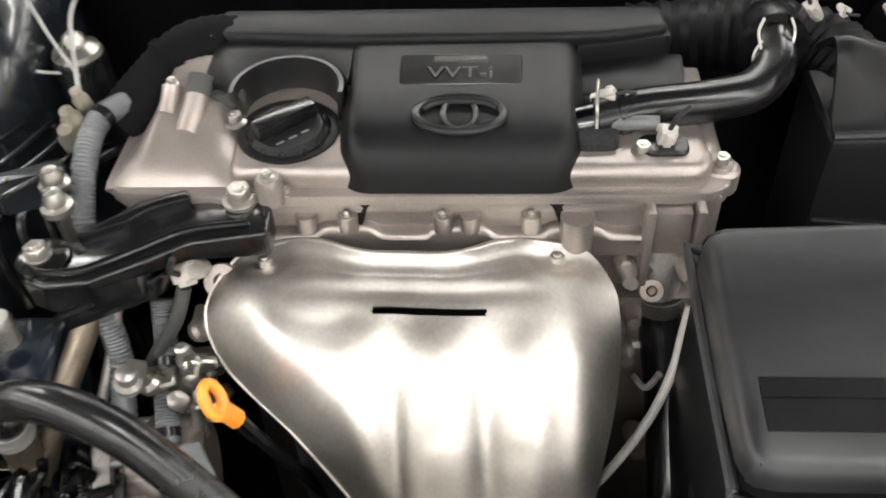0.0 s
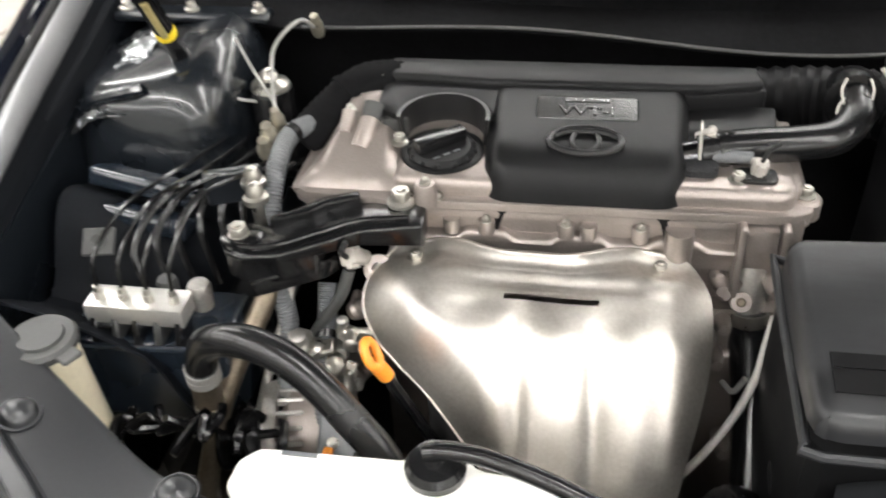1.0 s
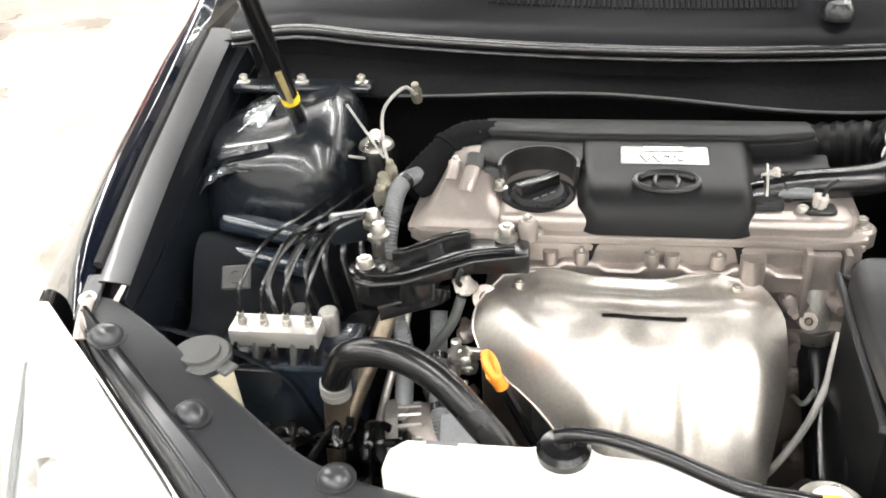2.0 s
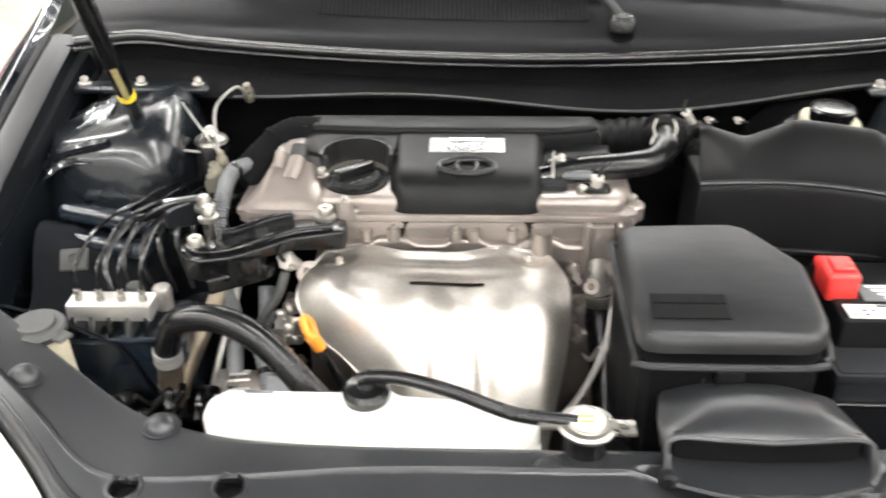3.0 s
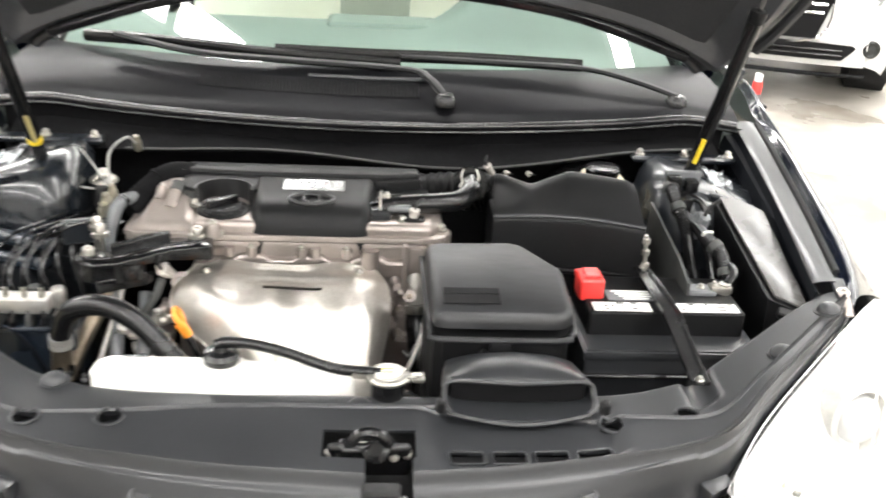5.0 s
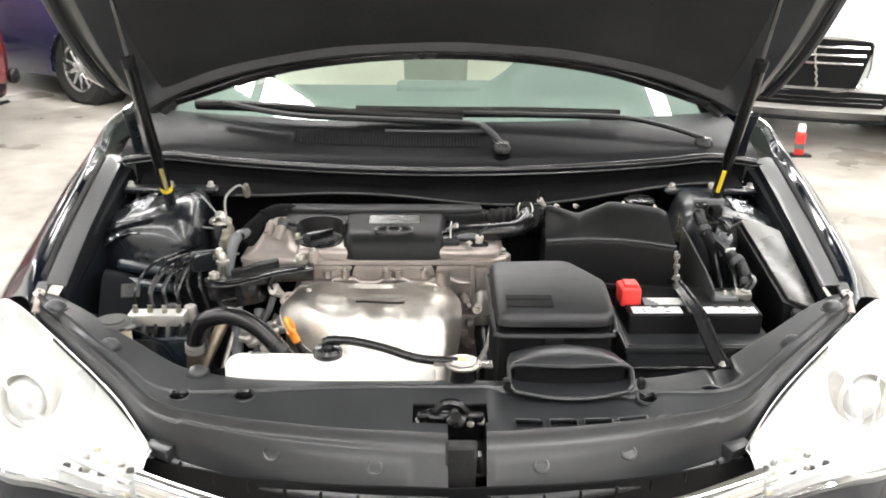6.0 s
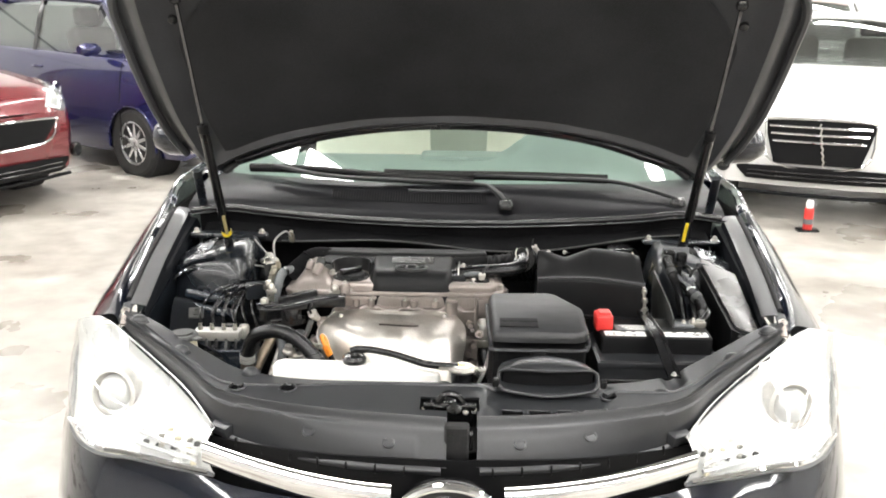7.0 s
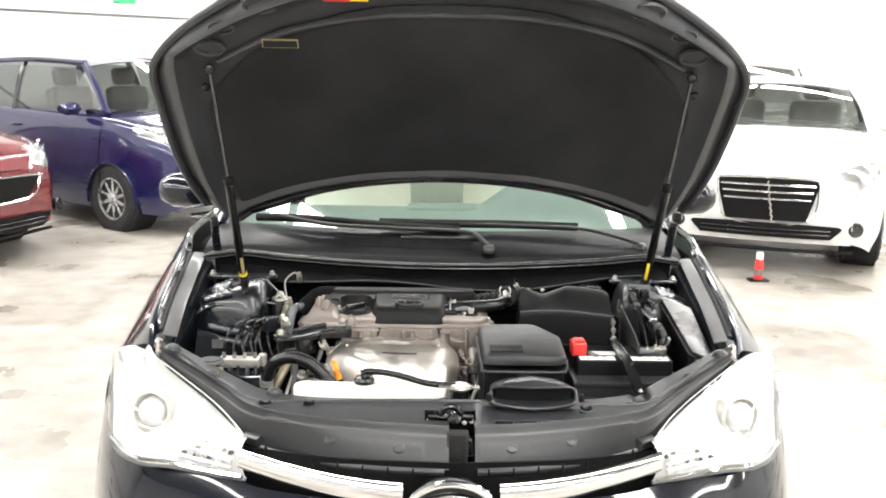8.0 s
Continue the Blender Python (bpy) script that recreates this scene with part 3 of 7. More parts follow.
def hood():
    lid = thing("hood", (0, 1.05, 1.0), "open black car hood with a felt liner underneath", "hood")
    def outer(a, b, lift=0.0, shrink=1.0, rear=0.0, front=0.0):
        k = 2 * a - 1
        w0 = hood_rear(k * 0.66 * shrink) + rear
        w1 = 0.985 - 0.275 * abs(k) ** 2.8 - front
        w = w0 + (w1 - w0) * b
        k *= 1 - 0.045 * max((b - 0.86) / 0.14, 0) ** 2 * abs(k) ** 6
        return hood_point(k * hood_half(w) * shrink, w, lift)
    part("outer_skin", sheet(lambda a, b: outer(a, b, 0.03), 60, 40), PAINT, lid, "glossy black outer skin")
    def frame_dip(a, b):
        u, r = abs(2 * a - 1), b
        edge = min(1 - u, r * 1.2, (1 - r) * 1.2)
        rib = 0.022 * math.exp(-((edge - 0.085) / 0.03) ** 2)
        return outer(a, b, 0.026 - 0.03 * min(edge / 0.06, 1) - rib)
    part("inner_frame", sheet(frame_dip, 90, 70), HOOD_FRAME, lid, "black pressed inner frame")
    def pad(a, b):
        puff = 0.010 * (math.sin(math.pi * a) * math.sin(math.pi * b)) ** 0.25
        wav = 0.0025 * noise.noise(Vector((a * 9, b * 7, 3)))
        return outer(a, b, -0.008 - puff - wav, 0.83, 0.045, 0.125)
    part("liner", sheet(pad, 50, 40, 0.003), FELT, lid, "black felt liner")
    rim = [outer(0, 0.15 + 0.85 * k / 12, 0.012) for k in range(13)] + [outer(k / 24, 1, 0.012) for k in range(1, 24)] + [outer(1, 1 - 0.85 * k / 12, 0.012) for k in range(13)]
    part("rolled_edge", tube(rim, 0.011, 8, 3), HOOD_FRAME, lid, "folded black hem")
    part("rolled_edge", tube([outer(k / 30, 0.014, 0.008) for k in range(1, 30)], 0.009, 10, 2), HOOD_FRAME, lid, "folded black hem")
    part("crossbar", tube([hood_point(u, hood_rear(u) + 0.035, -0.014) for u in (-0.55, -0.3, 0, 0.3, 0.55)], 0.012, 8, 6), GLOSS_BLACK, lid)
    part("seal", tube([hood_point(u, hood_front(u) - 0.15, -0.014) for u in (-0.56, -0.4, -0.2, 0, 0.2, 0.4, 0.56)], 0.008, 8, 6), HOOD_FRAME, lid)
    for u, w, mm, sx, sy, lab in ((-0.405, 0.757, DULL_YELLOW, 0.085, 0.025, "dark sticker with a faded yellow frame"), (-0.265, 0.905, RED, 0.06, 0.04, "red warning sticker"), (-0.215, 0.905, YELLOW, 0.04, 0.04, "yellow warning sticker")):
        p = hood_point(u, w, -0.026)
        m = Matrix.Translation(p) @ Vector((0, -0.75, -0.66)).to_track_quat("Z", "Y").to_matrix().to_4x4()
        st = part("sticker", cube((sx, sy, 0.002), 0, 1, m), mm, lid, lab)
        if w < 0.8:
            part("sticker_face", cube((sx - 0.006, sy - 0.006, 0.002), 0, 1, m @ pose(0, 0, 0.0015)), FELT, st)
    for s in (-1, 1):
        part("hinge", tube([(s * 0.675, 1.10, 0.95), (s * 0.68, 1.08, 1.04), hood_point(s * 0.66, 0.12, -0.01)], 0.012, 8, 5, flat=0.5), BAY_PAINT, lid)
        part("bump_stop", lathe([(0.011, 0), (0.010, 0.008), (0, 0.011)], 14, Matrix.Translation(hood_point(s * 0.60, 0.62, -0.02)) @ pose(0, 0, 0, 130, 0, 0)), RUBBER, lid)
        for u, w, r in ((0.575, 0.735, 0.024), (0.535, 0.80, 0.020), (0.44, 0.865, 0.026), (0.30, 0.91, 0.022), (0.10, 0.925, 0.028)):
            m = Matrix.Translation(hood_point(s * u, w, -0.014)) @ pose(0, 0, 0, 131.3, 0, 0) @ Matrix.Diagonal((1.3, 0.8, 1, 1))
            part("access_hole", lathe([(r * 1.25, -0.004), (r * 1.15, 0.004), (r, 0.003), (r * 0.9, -0.006), (0, -0.007)], 20, m), HOOD_FRAME, lid, "pressed hollow in the hood frame")


def gas_strut(s):
    low, joint, top = Vector((s * 0.558, 0.885, 0.925)), Vector((s * 0.561, 0.70, 1.264)), hood_point(s * 0.583, 0.675, -0.02)
    label = "black gas strut with a yellow sticker holding up the hood"
    st = thing("gas_strut", low, label, "gas strut", "hood struts")
    part("cylinder", tube([low, low.lerp(joint, 0.5), joint], 0.0115, 12, 2), GLOSS_BLACK, st)
    part("rod", tube([joint, joint.lerp(top, 0.5), top], 0.0042, 8, 2), DARK_CHROME, st, "thin polished rod")
    part("end_collar", tube([low.lerp(joint, 0.97), joint, joint.lerp(top, 0.02)], 0.0128, 12, 2), PLASTIC, st)
    off = Vector((-s * 0.004, -0.0085, -0.004))
    part("sticker", tube([low.lerp(joint, 0.19) + off, low.lerp(joint, 0.26) + off, low.lerp(joint, 0.34) + off], 0.0042, 8, 2), DULL_YELLOW if s < 0 else YELLOW, st, "faded sticker" if s < 0 else "yellow sticker")
    part("sticker_band", tube([low.lerp(joint, 0.165), low.lerp(joint, 0.18), low.lerp(joint, 0.195)], 0.0119, 12, 2), YELLOW if s < 0 else GLOSS_BLACK, st)
    part("ball_joint", lathe([(0, -0.02), (0.014, -0.012), (0.018, 0), (0.014, 0.012), (0, 0.02)], 14, Matrix.Translation(low)), STEEL, st)
    part("ball_joint", lathe([(0, -0.014), (0.011, -0.008), (0.013, 0), (0.011, 0.008), (0, 0.014)], 14, Matrix.Translation(top)), GLOSS_BLACK, st)


def cabin():
    def screen(u, v):
        k = (2 * u - 1)
        x = k * (0.70 - 0.13 * v)
        y = 1.19 + 0.20 * k * k * (1 - 0.5 * v) + 0.72 * v
        z = 1.03 + 0.015 * (1 - k * k) + 0.40 * v + 0.04 * math.sin(math.pi * v)
        return (x, y, z)
    pane = part("windshield", sheet(screen, 30, 16), GLASS, CAR, "clear windshield with a green tint")
    pane.visible_shadow = False
    def roof(u, v):
        k = 2 * u - 1
        half = soft(v, [(0, 0.575), (0.5, 0.60), (1, 0.54)])
        return (k * half, 1.93 + 0.1 * k * k * (1 - v) + 1.35 * v, soft(v, [(0, 1.44), (0.4, 1.485), (1, 1.42)]) - 0.05 * k * k)
    part("roof", sheet(roof, 20, 20, 0.01), PAINT, CAR)
    def rear_screen(u, v):
        k = 2 * u - 1
        return (k * (0.54 + 0.10 * v), 3.28 + 0.75 * v - 0.08 * k * k, 1.42 - 0.05 * k * k - 0.36 * v + 0.05 * math.sin(math.pi * v))
    p2 = part("rear_window", sheet(rear_screen, 16, 10), GLASS, CAR)
    p2.visible_shadow = False
    def deck(u, v):
        k = 2 * u - 1
        return (k * (0.78 - 0.14 * v), 3.95 + 0.8 * v - 0.1 * k * k * v, 1.06 - 0.03 * v)
    part("boot_lid", sheet(deck, 12, 8, 0.006), PAINT, CAR)
    def tail(u, v):
        k = 2 * u - 1
        return (k * 0.74, 4.75 + 0.09 * (1 - k * k) + 0.03 * math.sin(math.pi * v), 1.03 - 0.83 * v)
    part("rear_bumper", sheet(tail, 14, 10, 0.006), PAINT, CAR)
    for s in (-1, 1):
        part("pillar", tube([(s * 0.725, 1.36, 1.02), (s * 0.665, 1.65, 1.22), (s * 0.59, 2.0, 1.42)], 0.032, 10, 5, flat=0.8), PAINT, CAR)
        part("pillar", tube([(s * 0.80, 2.62, 1.02), (s * 0.70, 2.66, 1.25), (s * 0.60, 2.68, 1.44)], 0.03, 10, 4, flat=0.6), PAINT, CAR)
        part("pillar", tube([(s * 0.57, 3.2, 1.41), (s * 0.66, 3.65, 1.25), (s * 0.74, 4.0, 1.06)], 0.06, 10, 4, flat=0.6), PAINT, CAR)
        for a, b in ((1.5, 2.60), (2.64, 3.7)):
            def window(u, v, s=s, a=a, b=b):
                y = a + (b - a) * u
                t = soft(y, [(1.4, 1.05), (2.0, 1.40), (2.6, 1.43), (3.2, 1.40), (3.75, 1.12)])
                return (s * (0.80 - 0.2 * v * (t - 1.02) / 0.42), y, 1.02 + (t - 1.02) * v)
            w = part("side_window", sheet(window, 8, 6), GLASS, CAR)
            w.visible_shadow = False
    # inside
    part("dashboard", sheet(lambda u, v: ((2 * u - 1) * 0.70, 1.42 + 0.45 * v, soft(v, [(0, 0.985), (0.4, 1.03), (0.75, 1.035), (0.9, 0.98), (1, 0.85)]) + 0.095 * math.exp(-(((2 * u - 1) * 0.70 - 0.36) / 0.18) ** 4) * math.exp(-((v - 0.62) / 0.25) ** 4)), 50, 20, 0.01), DASH, CAR, "grey-green dashboard")
    part("dash_pad", cube((0.28, 0.14, 0.05), 0.018, 3, pose(0.02, 1.72, 1.022)), DASH, CAR, "grey-green display pad")
    part("cabin_floor", cube((1.5, 2.6, 0.03), 0, 1, pose(0, 2.6, 0.30)), DASH, CAR)
    part("bulkhead", cube((1.36, 0.02, 0.55), 0, 1, pose(0, 1.45, 0.70)), DARK, CAR)
    ring = [(0.36 + 0.19 * math.cos(radians(a)), 1.93 - 0.07 * math.sin(radians(a)), 0.935 + 0.175 * math.sin(radians(a))) for a in range(0, 361, 20)]
    sw = part("steering_wheel", tube(ring, 0.016, 8, 2), PLASTIC, CAR, "dark steering wheel")
    part("wheel_hub", cube((0.2, 0.05, 0.12), 0.02, 2, pose(0.36, 1.94, 0.915, -20)), PLASTIC, sw)
    for sx in (-0.36, 0.36):
        seat = part("front_seat", loft([[(sx + 0.25 * k * math.cos(radians(a)), yy + 0.075 * math.sin(radians(a)), zz) for a in range(0, 360, 24)] for yy, zz, k in ((2.45, 0.55, 0.95), (2.55, 0.8, 1.0), (2.63, 1.05, 0.95), (2.66, 1.16, 0.72))]), SEAT, CAR, "cream leather seat")
        part("headrest", loft([[(sx + 0.13 * k * math.cos(radians(a)), yy + 0.05 * k * math.sin(radians(a)), zz) for a in range(0, 360, 24)] for yy, zz, k in ((2.66, 1.18, 0.7), (2.67, 1.22, 1), (2.68, 1.33, 1), (2.69, 1.37, 0.7))]), SEAT, seat)
        part("cushion", cube((0.5, 0.5, 0.16), 0.05, 3, pose(sx, 2.22, 0.58)), SEAT, seat)
    part("rear_seat", cube((1.3, 0.16, 0.75), 0.05, 3, pose(0, 3.4, 0.85, -15)), SEAT_CLOTH, CAR, "grey-green rear seat back")
    part("roof_lining", sheet(lambda u, v: ((2 * u - 1) * 0.55, 2.0 + 1.25 * v, 1.40 + 0.03 * math.sin(math.pi * v)), 6, 6, 0.006), SEAT, CAR)


# ---------------------------------------------------------------- the bay itself
def strip_z(x):
    return 0.973 + 0.032 * min(abs(x) / 0.6, 1) ** 2 - 0.012 * max(abs(x) - 0.6, 0) / 0.1


def strip_y(x):
    return 1.04 + 0.012 * abs(x)


def bay():
    part("bay_floor", cube((1.34, 0.92, 0.02), 0, 1, pose(0, 0.62, 0.30)), DARK, CAR, "dark splash tray")
    def wall(u, v):
        x = -0.68 + 1.36 * u
        return (x, strip_y(x) + 0.015 + 0.03 * math.sin(math.pi * v), (strip_z(x) - 0.012) * (1 - v) + 0.3 * v)
    part("firewall", sheet(wall, 30, 12, 0.006), FIREWALL, CAR, "black sound-deadened firewall")
    def ledge(u, v):
        x = -0.66 + 1.32 * u
        return (x, strip_y(x) - 0.055 + 0.06 * v, strip_z(x) - 0.055 - 0.012 * math.sin(9 * x) * (1 - v) + 0.018 * v)
    part("firewall_ledge", sheet(ledge, 40, 4, 0.004), FIREWALL, CAR)
    part("weather_strip", tube([(x / 100, strip_y(x / 100), strip_z(x / 100)) for x in range(-70, 71, 10)], 0.0085, 10, 4), STRIP, CAR, "rubber weather strip along the cowl")
    part("strip_lip", tube([(x / 100, strip_y(x / 100) - 0.010, strip_z(x / 100) - 0.008) for x in range(-70, 71, 10)], 0.003, 8, 4), RUBBER, CAR)
    part("felt_edge", tube([(x / 100, strip_y(x / 100) - 0.056, strip_z(x / 100) - 0.052 - 0.012 * math.sin(9 * x / 100)) for x in range(-45, 61, 7)], 0.002, 6, 4), DARK_GREY, CAR)
    # cowl panel behind the strip
    def cowl(u, v):
        x = (2 * u - 1) * (0.72 + 0.0 * v)
        k = (2 * u - 1)
        y0, y1 = strip_y(x) + 0.006, 1.20 + 0.20 * k * k
        z0, z1 = strip_z(x) - 0.002, 1.035 + 0.012 * (1 - k * k)
        return (x, y0 + (y1 - y0) * v, z0 + (z1 - z0) * v + 0.012 * math.sin(math.pi * v) - 0.01 * math.exp(-((v - 0.06) / 0.05) ** 2))
    cp = part("cowl_panel", sheet(cowl, 40, 14, 0.004), COWL, CAR, "black plastic cowl panel")
    # Thin black rods laid on the cowl as the dark of its vent slots.
    for k in range(60):
        x = -0.335 + 0.0071 * k
        a, b = Vector(cowl((x / 0.72 + 1) / 2, 0.36)), Vector(cowl((x / 0.72 + 1) / 2, 0.62))
        part("vent_slot_shade", tube([a + Vector((0, 0, 0.003)), a.lerp(b, 0.5) + Vector((0, 0, 0.004)), b + Vector((0, 0, 0.003))], 0.0016, 5, 1), LABEL_SHADE_DARK, cp)
    part("vent_lip", tube([Vector(cowl((x / 0.72 + 1) / 2, 0.66)) + Vector((0, 0, 0.004)) for x in (-0.13, 0, 0.11)], 0.005, 6, 3), COVER_PLASTIC, cp)
    # strut towers
    for s in (-1, 1):
        tower = []
        for k in range(9):
            t = k / 8
            r = 0.112 - 0.034 * t ** 4
            e = 0.55 + 0.25 * t
            tower.append([(s * (0.583 + r * math.copysign(abs(math.cos(radians(a))) ** e, math.cos(radians(a))) + 0.016 * t), 0.900 + r * 1.1 * math.copysign(abs(math.sin(radians(a))) ** e, math.sin(radians(a))) + 0.025 * t, 0.60 + 0.335 * math.sin(t * math.pi / 2) - 0.02 * t * math.cos(radians(a))) for a in range(0, 360, 8)])
        tw = part("strut_tower", loft(tower), BAY_PAINT, CAR, "glossy dark strut tower")
        part("tower_ridge", tube([(s * 0.682, 0.835, 0.885), (s * 0.655, 0.822, 0.912), (s * 0.61, 0.815, 0.928), (s * 0.585, 0.82, 0.932)], 0.007, 8, 5), BAY_PAINT, tw)
        # Added crumpled sheet in place of reflections on the painted shoulder.
        def crumple(u, v, s=s):
            x, y = 0.610 + 0.072 * u, 0.800 + 0.165 * v
            n = abs(noise.noise(Vector((x * 34, y * 34, 2 + s)))) + 0.5 * abs(noise.noise(Vector((x * 80, y * 60, 7 + s))))
            return (s * x, y, 0.942 - 0.034 * u ** 2 - 0.030 * (1 - v) ** 2 - 0.012 * n)
        part("shoulder_glint", sheet(crumple, 34, 60, 0.0015), TOWER_GLINT, tw, "added crumpled sheet for the glints on the tower shoulder", 25)
        part("top_plate", lathe([(0.048, 0), (0.048, 0.005), (0.040, 0.008), (0.036, 0.014), (0.020, 0.017), (0, 0.017)], 28, pose(s * 0.572, 0.935, 0.924)), PLASTIC, tw, "black strut mount")
        part("tower_brace", cube((0.20, 0.03, 0.012), 0.004, 1, pose(s * 0.585, 0.985, 0.945)), BAY_PAINT, tw)
        for dx in (-0.085, 0.0, 0.085):
            put("bolt", BOLT, CAR, pose(s * 0.585 + dx, 0.985, 0.951))
        # bracket with the slotted bolt at the front end of the fender
        br = part("fender_bracket", cube((0.022, 0.062, 0.005), 0.002, 1, pose(s * 0.712, 0.558, 0.880, 16, 0, -s * 6)), BOX_PLASTIC, CAR)
        part("washer", lathe([(0.010, 0), (0.010, 0.002), (0, 0.002)], 18, pose(s * 0.712, 0.552, 0.8815, 14)), STEEL, br)
        put("bolt", SMALL_BOLT, CAR, pose(s * 0.712, 0.552, 0.8835, 14))
        part("stay", tube([(s * 0.708, 0.548, 0.884), (s * 0.703, 0.525, 0.882), (s * 0.700, 0.50, 0.868)], 0.007, 8, 5, flat=0.35), CAST, br)


def cover_rear(x):
    return soft(abs(x), [(0, 0.372), (0.3, 0.378), (0.42, 0.405), (0.52, 0.465), (0.62, 0.530), (0.68, 0.562), (0.70, 0.566), (0.716, 0.556)])


def cover_front(x):
    return soft(abs(x), [(0, 0.160), (0.2, 0.178), (0.40, 0.232), (0.455, 0.262), (0.52, 0.335), (0.645, 0.455), (0.695, 0.505), (0.71, 0.528), (0.716, 0.548)])


def cover_lines(x):
    """Where the two pressed ridges of the cover run, as shares of its depth."""
    return (soft(abs(x), [(0, 0.21), (0.2, 0.25), (0.33, 0.42), (0.45, 0.66), (0.6, 0.74), (0.716, 0.76)]),
            soft(abs(x), [(0, 0.80), (0.25, 0.82), (0.42, 0.90), (0.6, 0.93), (0.716, 0.94)]))


def cover_z(x, v):
    """Height of the radiator cover: v 0 at its rear edge, 1 at the grille."""
    a = abs(x)
    one, two = cover_lines(x)
    rear = soft(a, [(0, 0.808), (0.42, 0.812), (0.55, 0.838), (0.66, 0.868), (0.716, 0.880)])
    front = soft(a, [(0, 0.727), (0.30, 0.735), (0.42, 0.750), (0.46, 0.772), (0.55, 0.808), (0.66, 0.842), (0.716, 0.866)])
    ridge = soft(a, [(0, 0.804), (0.30, 0.814), (0.40, 0.820), (0.5, 0.836), (0.6, 0.858), (0.716, 0.880)])
    z = ease(v, [(0, rear - 0.010), (0.02, rear - 0.002), (0.05, rear), (one - 0.05, rear - 0.001), (one - 0.005, rear + 0.010), (one + 0.02, rear + 0.010), (two - 0.03, ridge - 0.001),
                 (two, ridge), (two + 0.03, ridge - 0.014), (two + 0.06, ridge - 0.018), (1, front)])
    z += 0.004 * math.exp(-((v - one) / 0.014) ** 2) + 0.004 * math.exp(-((v - two + 0.005) / 0.014) ** 2)
    dip = math.exp(-((x - 0.19) / 0.118) ** 10) * min(max((v - 0.12) / 0.06, 0), 1) * min(max((0.80 - v) / 0.05, 0), 1)
    well = math.exp(-((x - 0.449) / 0.020) ** 4) * min(max((0.45 - v) / 0.08, 0), 1)
    lower = 0.004 * (1 / (1 + math.exp(-(v - 0.90) / 0.008)) - 1 / (1 + math.exp(-(v - 0.975) / 0.005))) * (1 if 0.06 < a < 0.40 else 0)
    return z - 0.014 * dip - 0.012 * well + lower


HOLES = ((-0.411, 0.292), (-0.314, 0.298), (0.413, 0.326), (0.306, 0.30))
POCKETS = (0.118, 0.170, 0.222, 0.274)


def radiator_cover():
    cov = thing("radiator_cover", (0, 0.3, 0.8), "satin black plastic cover over the radiator support", "radiator cover")
    def top(u, v):
        x = -0.703 + 1.406 * u
        one, two = cover_lines(x)
        v = one * v / 0.25 if v < 0.25 else one + (two - one) * (v - 0.25) / 0.5 if v < 0.75 else two + (1 - two) * (v - 0.75) / 0.25
        y = cover_rear(x) + (cover_front(x) - cover_rear(x)) * v
        return (x, y, cover_z(x, v))
    def keep(u, v):
        x, y, z = top(u, v)
        v = (y - cover_rear(x)) / (cover_front(x) - cover_rear(x))
        if (-0.055 < x < 0.055 and 0.43 < v < 0.66) or (-0.004 < x < 0.050 and v > 0.43):
            return False
        if any((x - a) ** 2 + (y - b) ** 2 < 0.0150 ** 2 for a, b in HOLES):
            return False
        return not any(abs(x - p) < 0.0205 and 0.238 < y < 0.258 for p in POCKETS)
    part("panel", sheet(top, 300, 110, 0.004, keep), COVER_PLASTIC, cov)
    for x, y in ((-0.66, 0.490), (-0.556, 0.430), (-0.405, 0.387), (-0.013, 0.336), (0.66, 0.490), (0.575, 0.432)):
        v = (y - cover_rear(x)) / (cover_front(x) - cover_rear(x))
        put("clip", CLIP, cov, pose(x, y, cover_z(x, v) + 0.001, 0, -12 * (1 if x > 0.5 else -1 if x < -0.5 else 0), 0))
    for x, y in HOLES:
        v = (y - cover_rear(x)) / (cover_front(x) - cover_rear(x))
        part("hole", lathe([(0.0165, -0.003), (0.0145, -0.014), (0, -0.015)], 20, pose(x, y, cover_z(x, v)), False), LABEL_SHADE_DARK, cov, "dark recessed clip hole")
        part("hole_rim", tube([(x + 0.0160 * math.cos(radians(b)), y + 0.0160 * math.sin(radians(b)), cover_z(x, v - 0.0160 * math.sin(radians(b)) / (cover_rear(x) - cover_front(x))) + 0.0005) for b in range(0, 361, 20)], 0.0022, 6, 2), COVER_PLASTIC, cov)
    for x in (-0.26, -0.11, 0.13, 0.26):
        y = cover_rear(x) + (cover_front(x) - cover_rear(x)) * 0.93
        part("flush_clip", lathe([(0.012, -0.001), (0.012, 0.002), (0.009, 0.0025), (0.0085, 0.0005), (0, 0.0005)], 18, pose(x, y, cover_z(x, 0.93) + 0.002, 38)), COVER_PLASTIC, cov)
    for x in POCKETS:
        part("pocket", cube((0.044, 0.024, 0.012), 0.002, 1, pose(x, 0.248, 0.786)), LABEL_SHADE_DARK, cov, "dark open pocket")
        rim = [(px, py, cover_z(px, (py - cover_rear(px)) / (cover_front(px) - cover_rear(px))) + 0.0008) for px, py in rounded(x - 0.0215, 0.2365, x + 0.0215, 0.2595, 0.004, 2)]
        part("pocket_rim", tube(rim + [rim[0]], 0.002, 6, 1), COVER_PLASTIC, cov)
    # Added dark panel that deepens the shade below the latch opening.
    part("slot_shade_panel", cube((0.16, 0.10, 0.004), 0, 1, pose(0.0, 0.24, 0.745)), DARK, cov)
    # lip along the grille
    def lip(u, v):
        x = -0.43 + 0.86 * u
        return (x, cover_front(x) - 0.003 - 0.006 * math.sin(math.pi * v), cover_z(x, 1) + 0.002 - 0.016 * v)
    part("lip", sheet(lip, 60, 5, 0.003, lambda u, v: not (0.49 < u < 0.56)), COVER_PLASTIC, cov)
    for k in range(16):
        x = -0.40 + 0.8 * k / 15
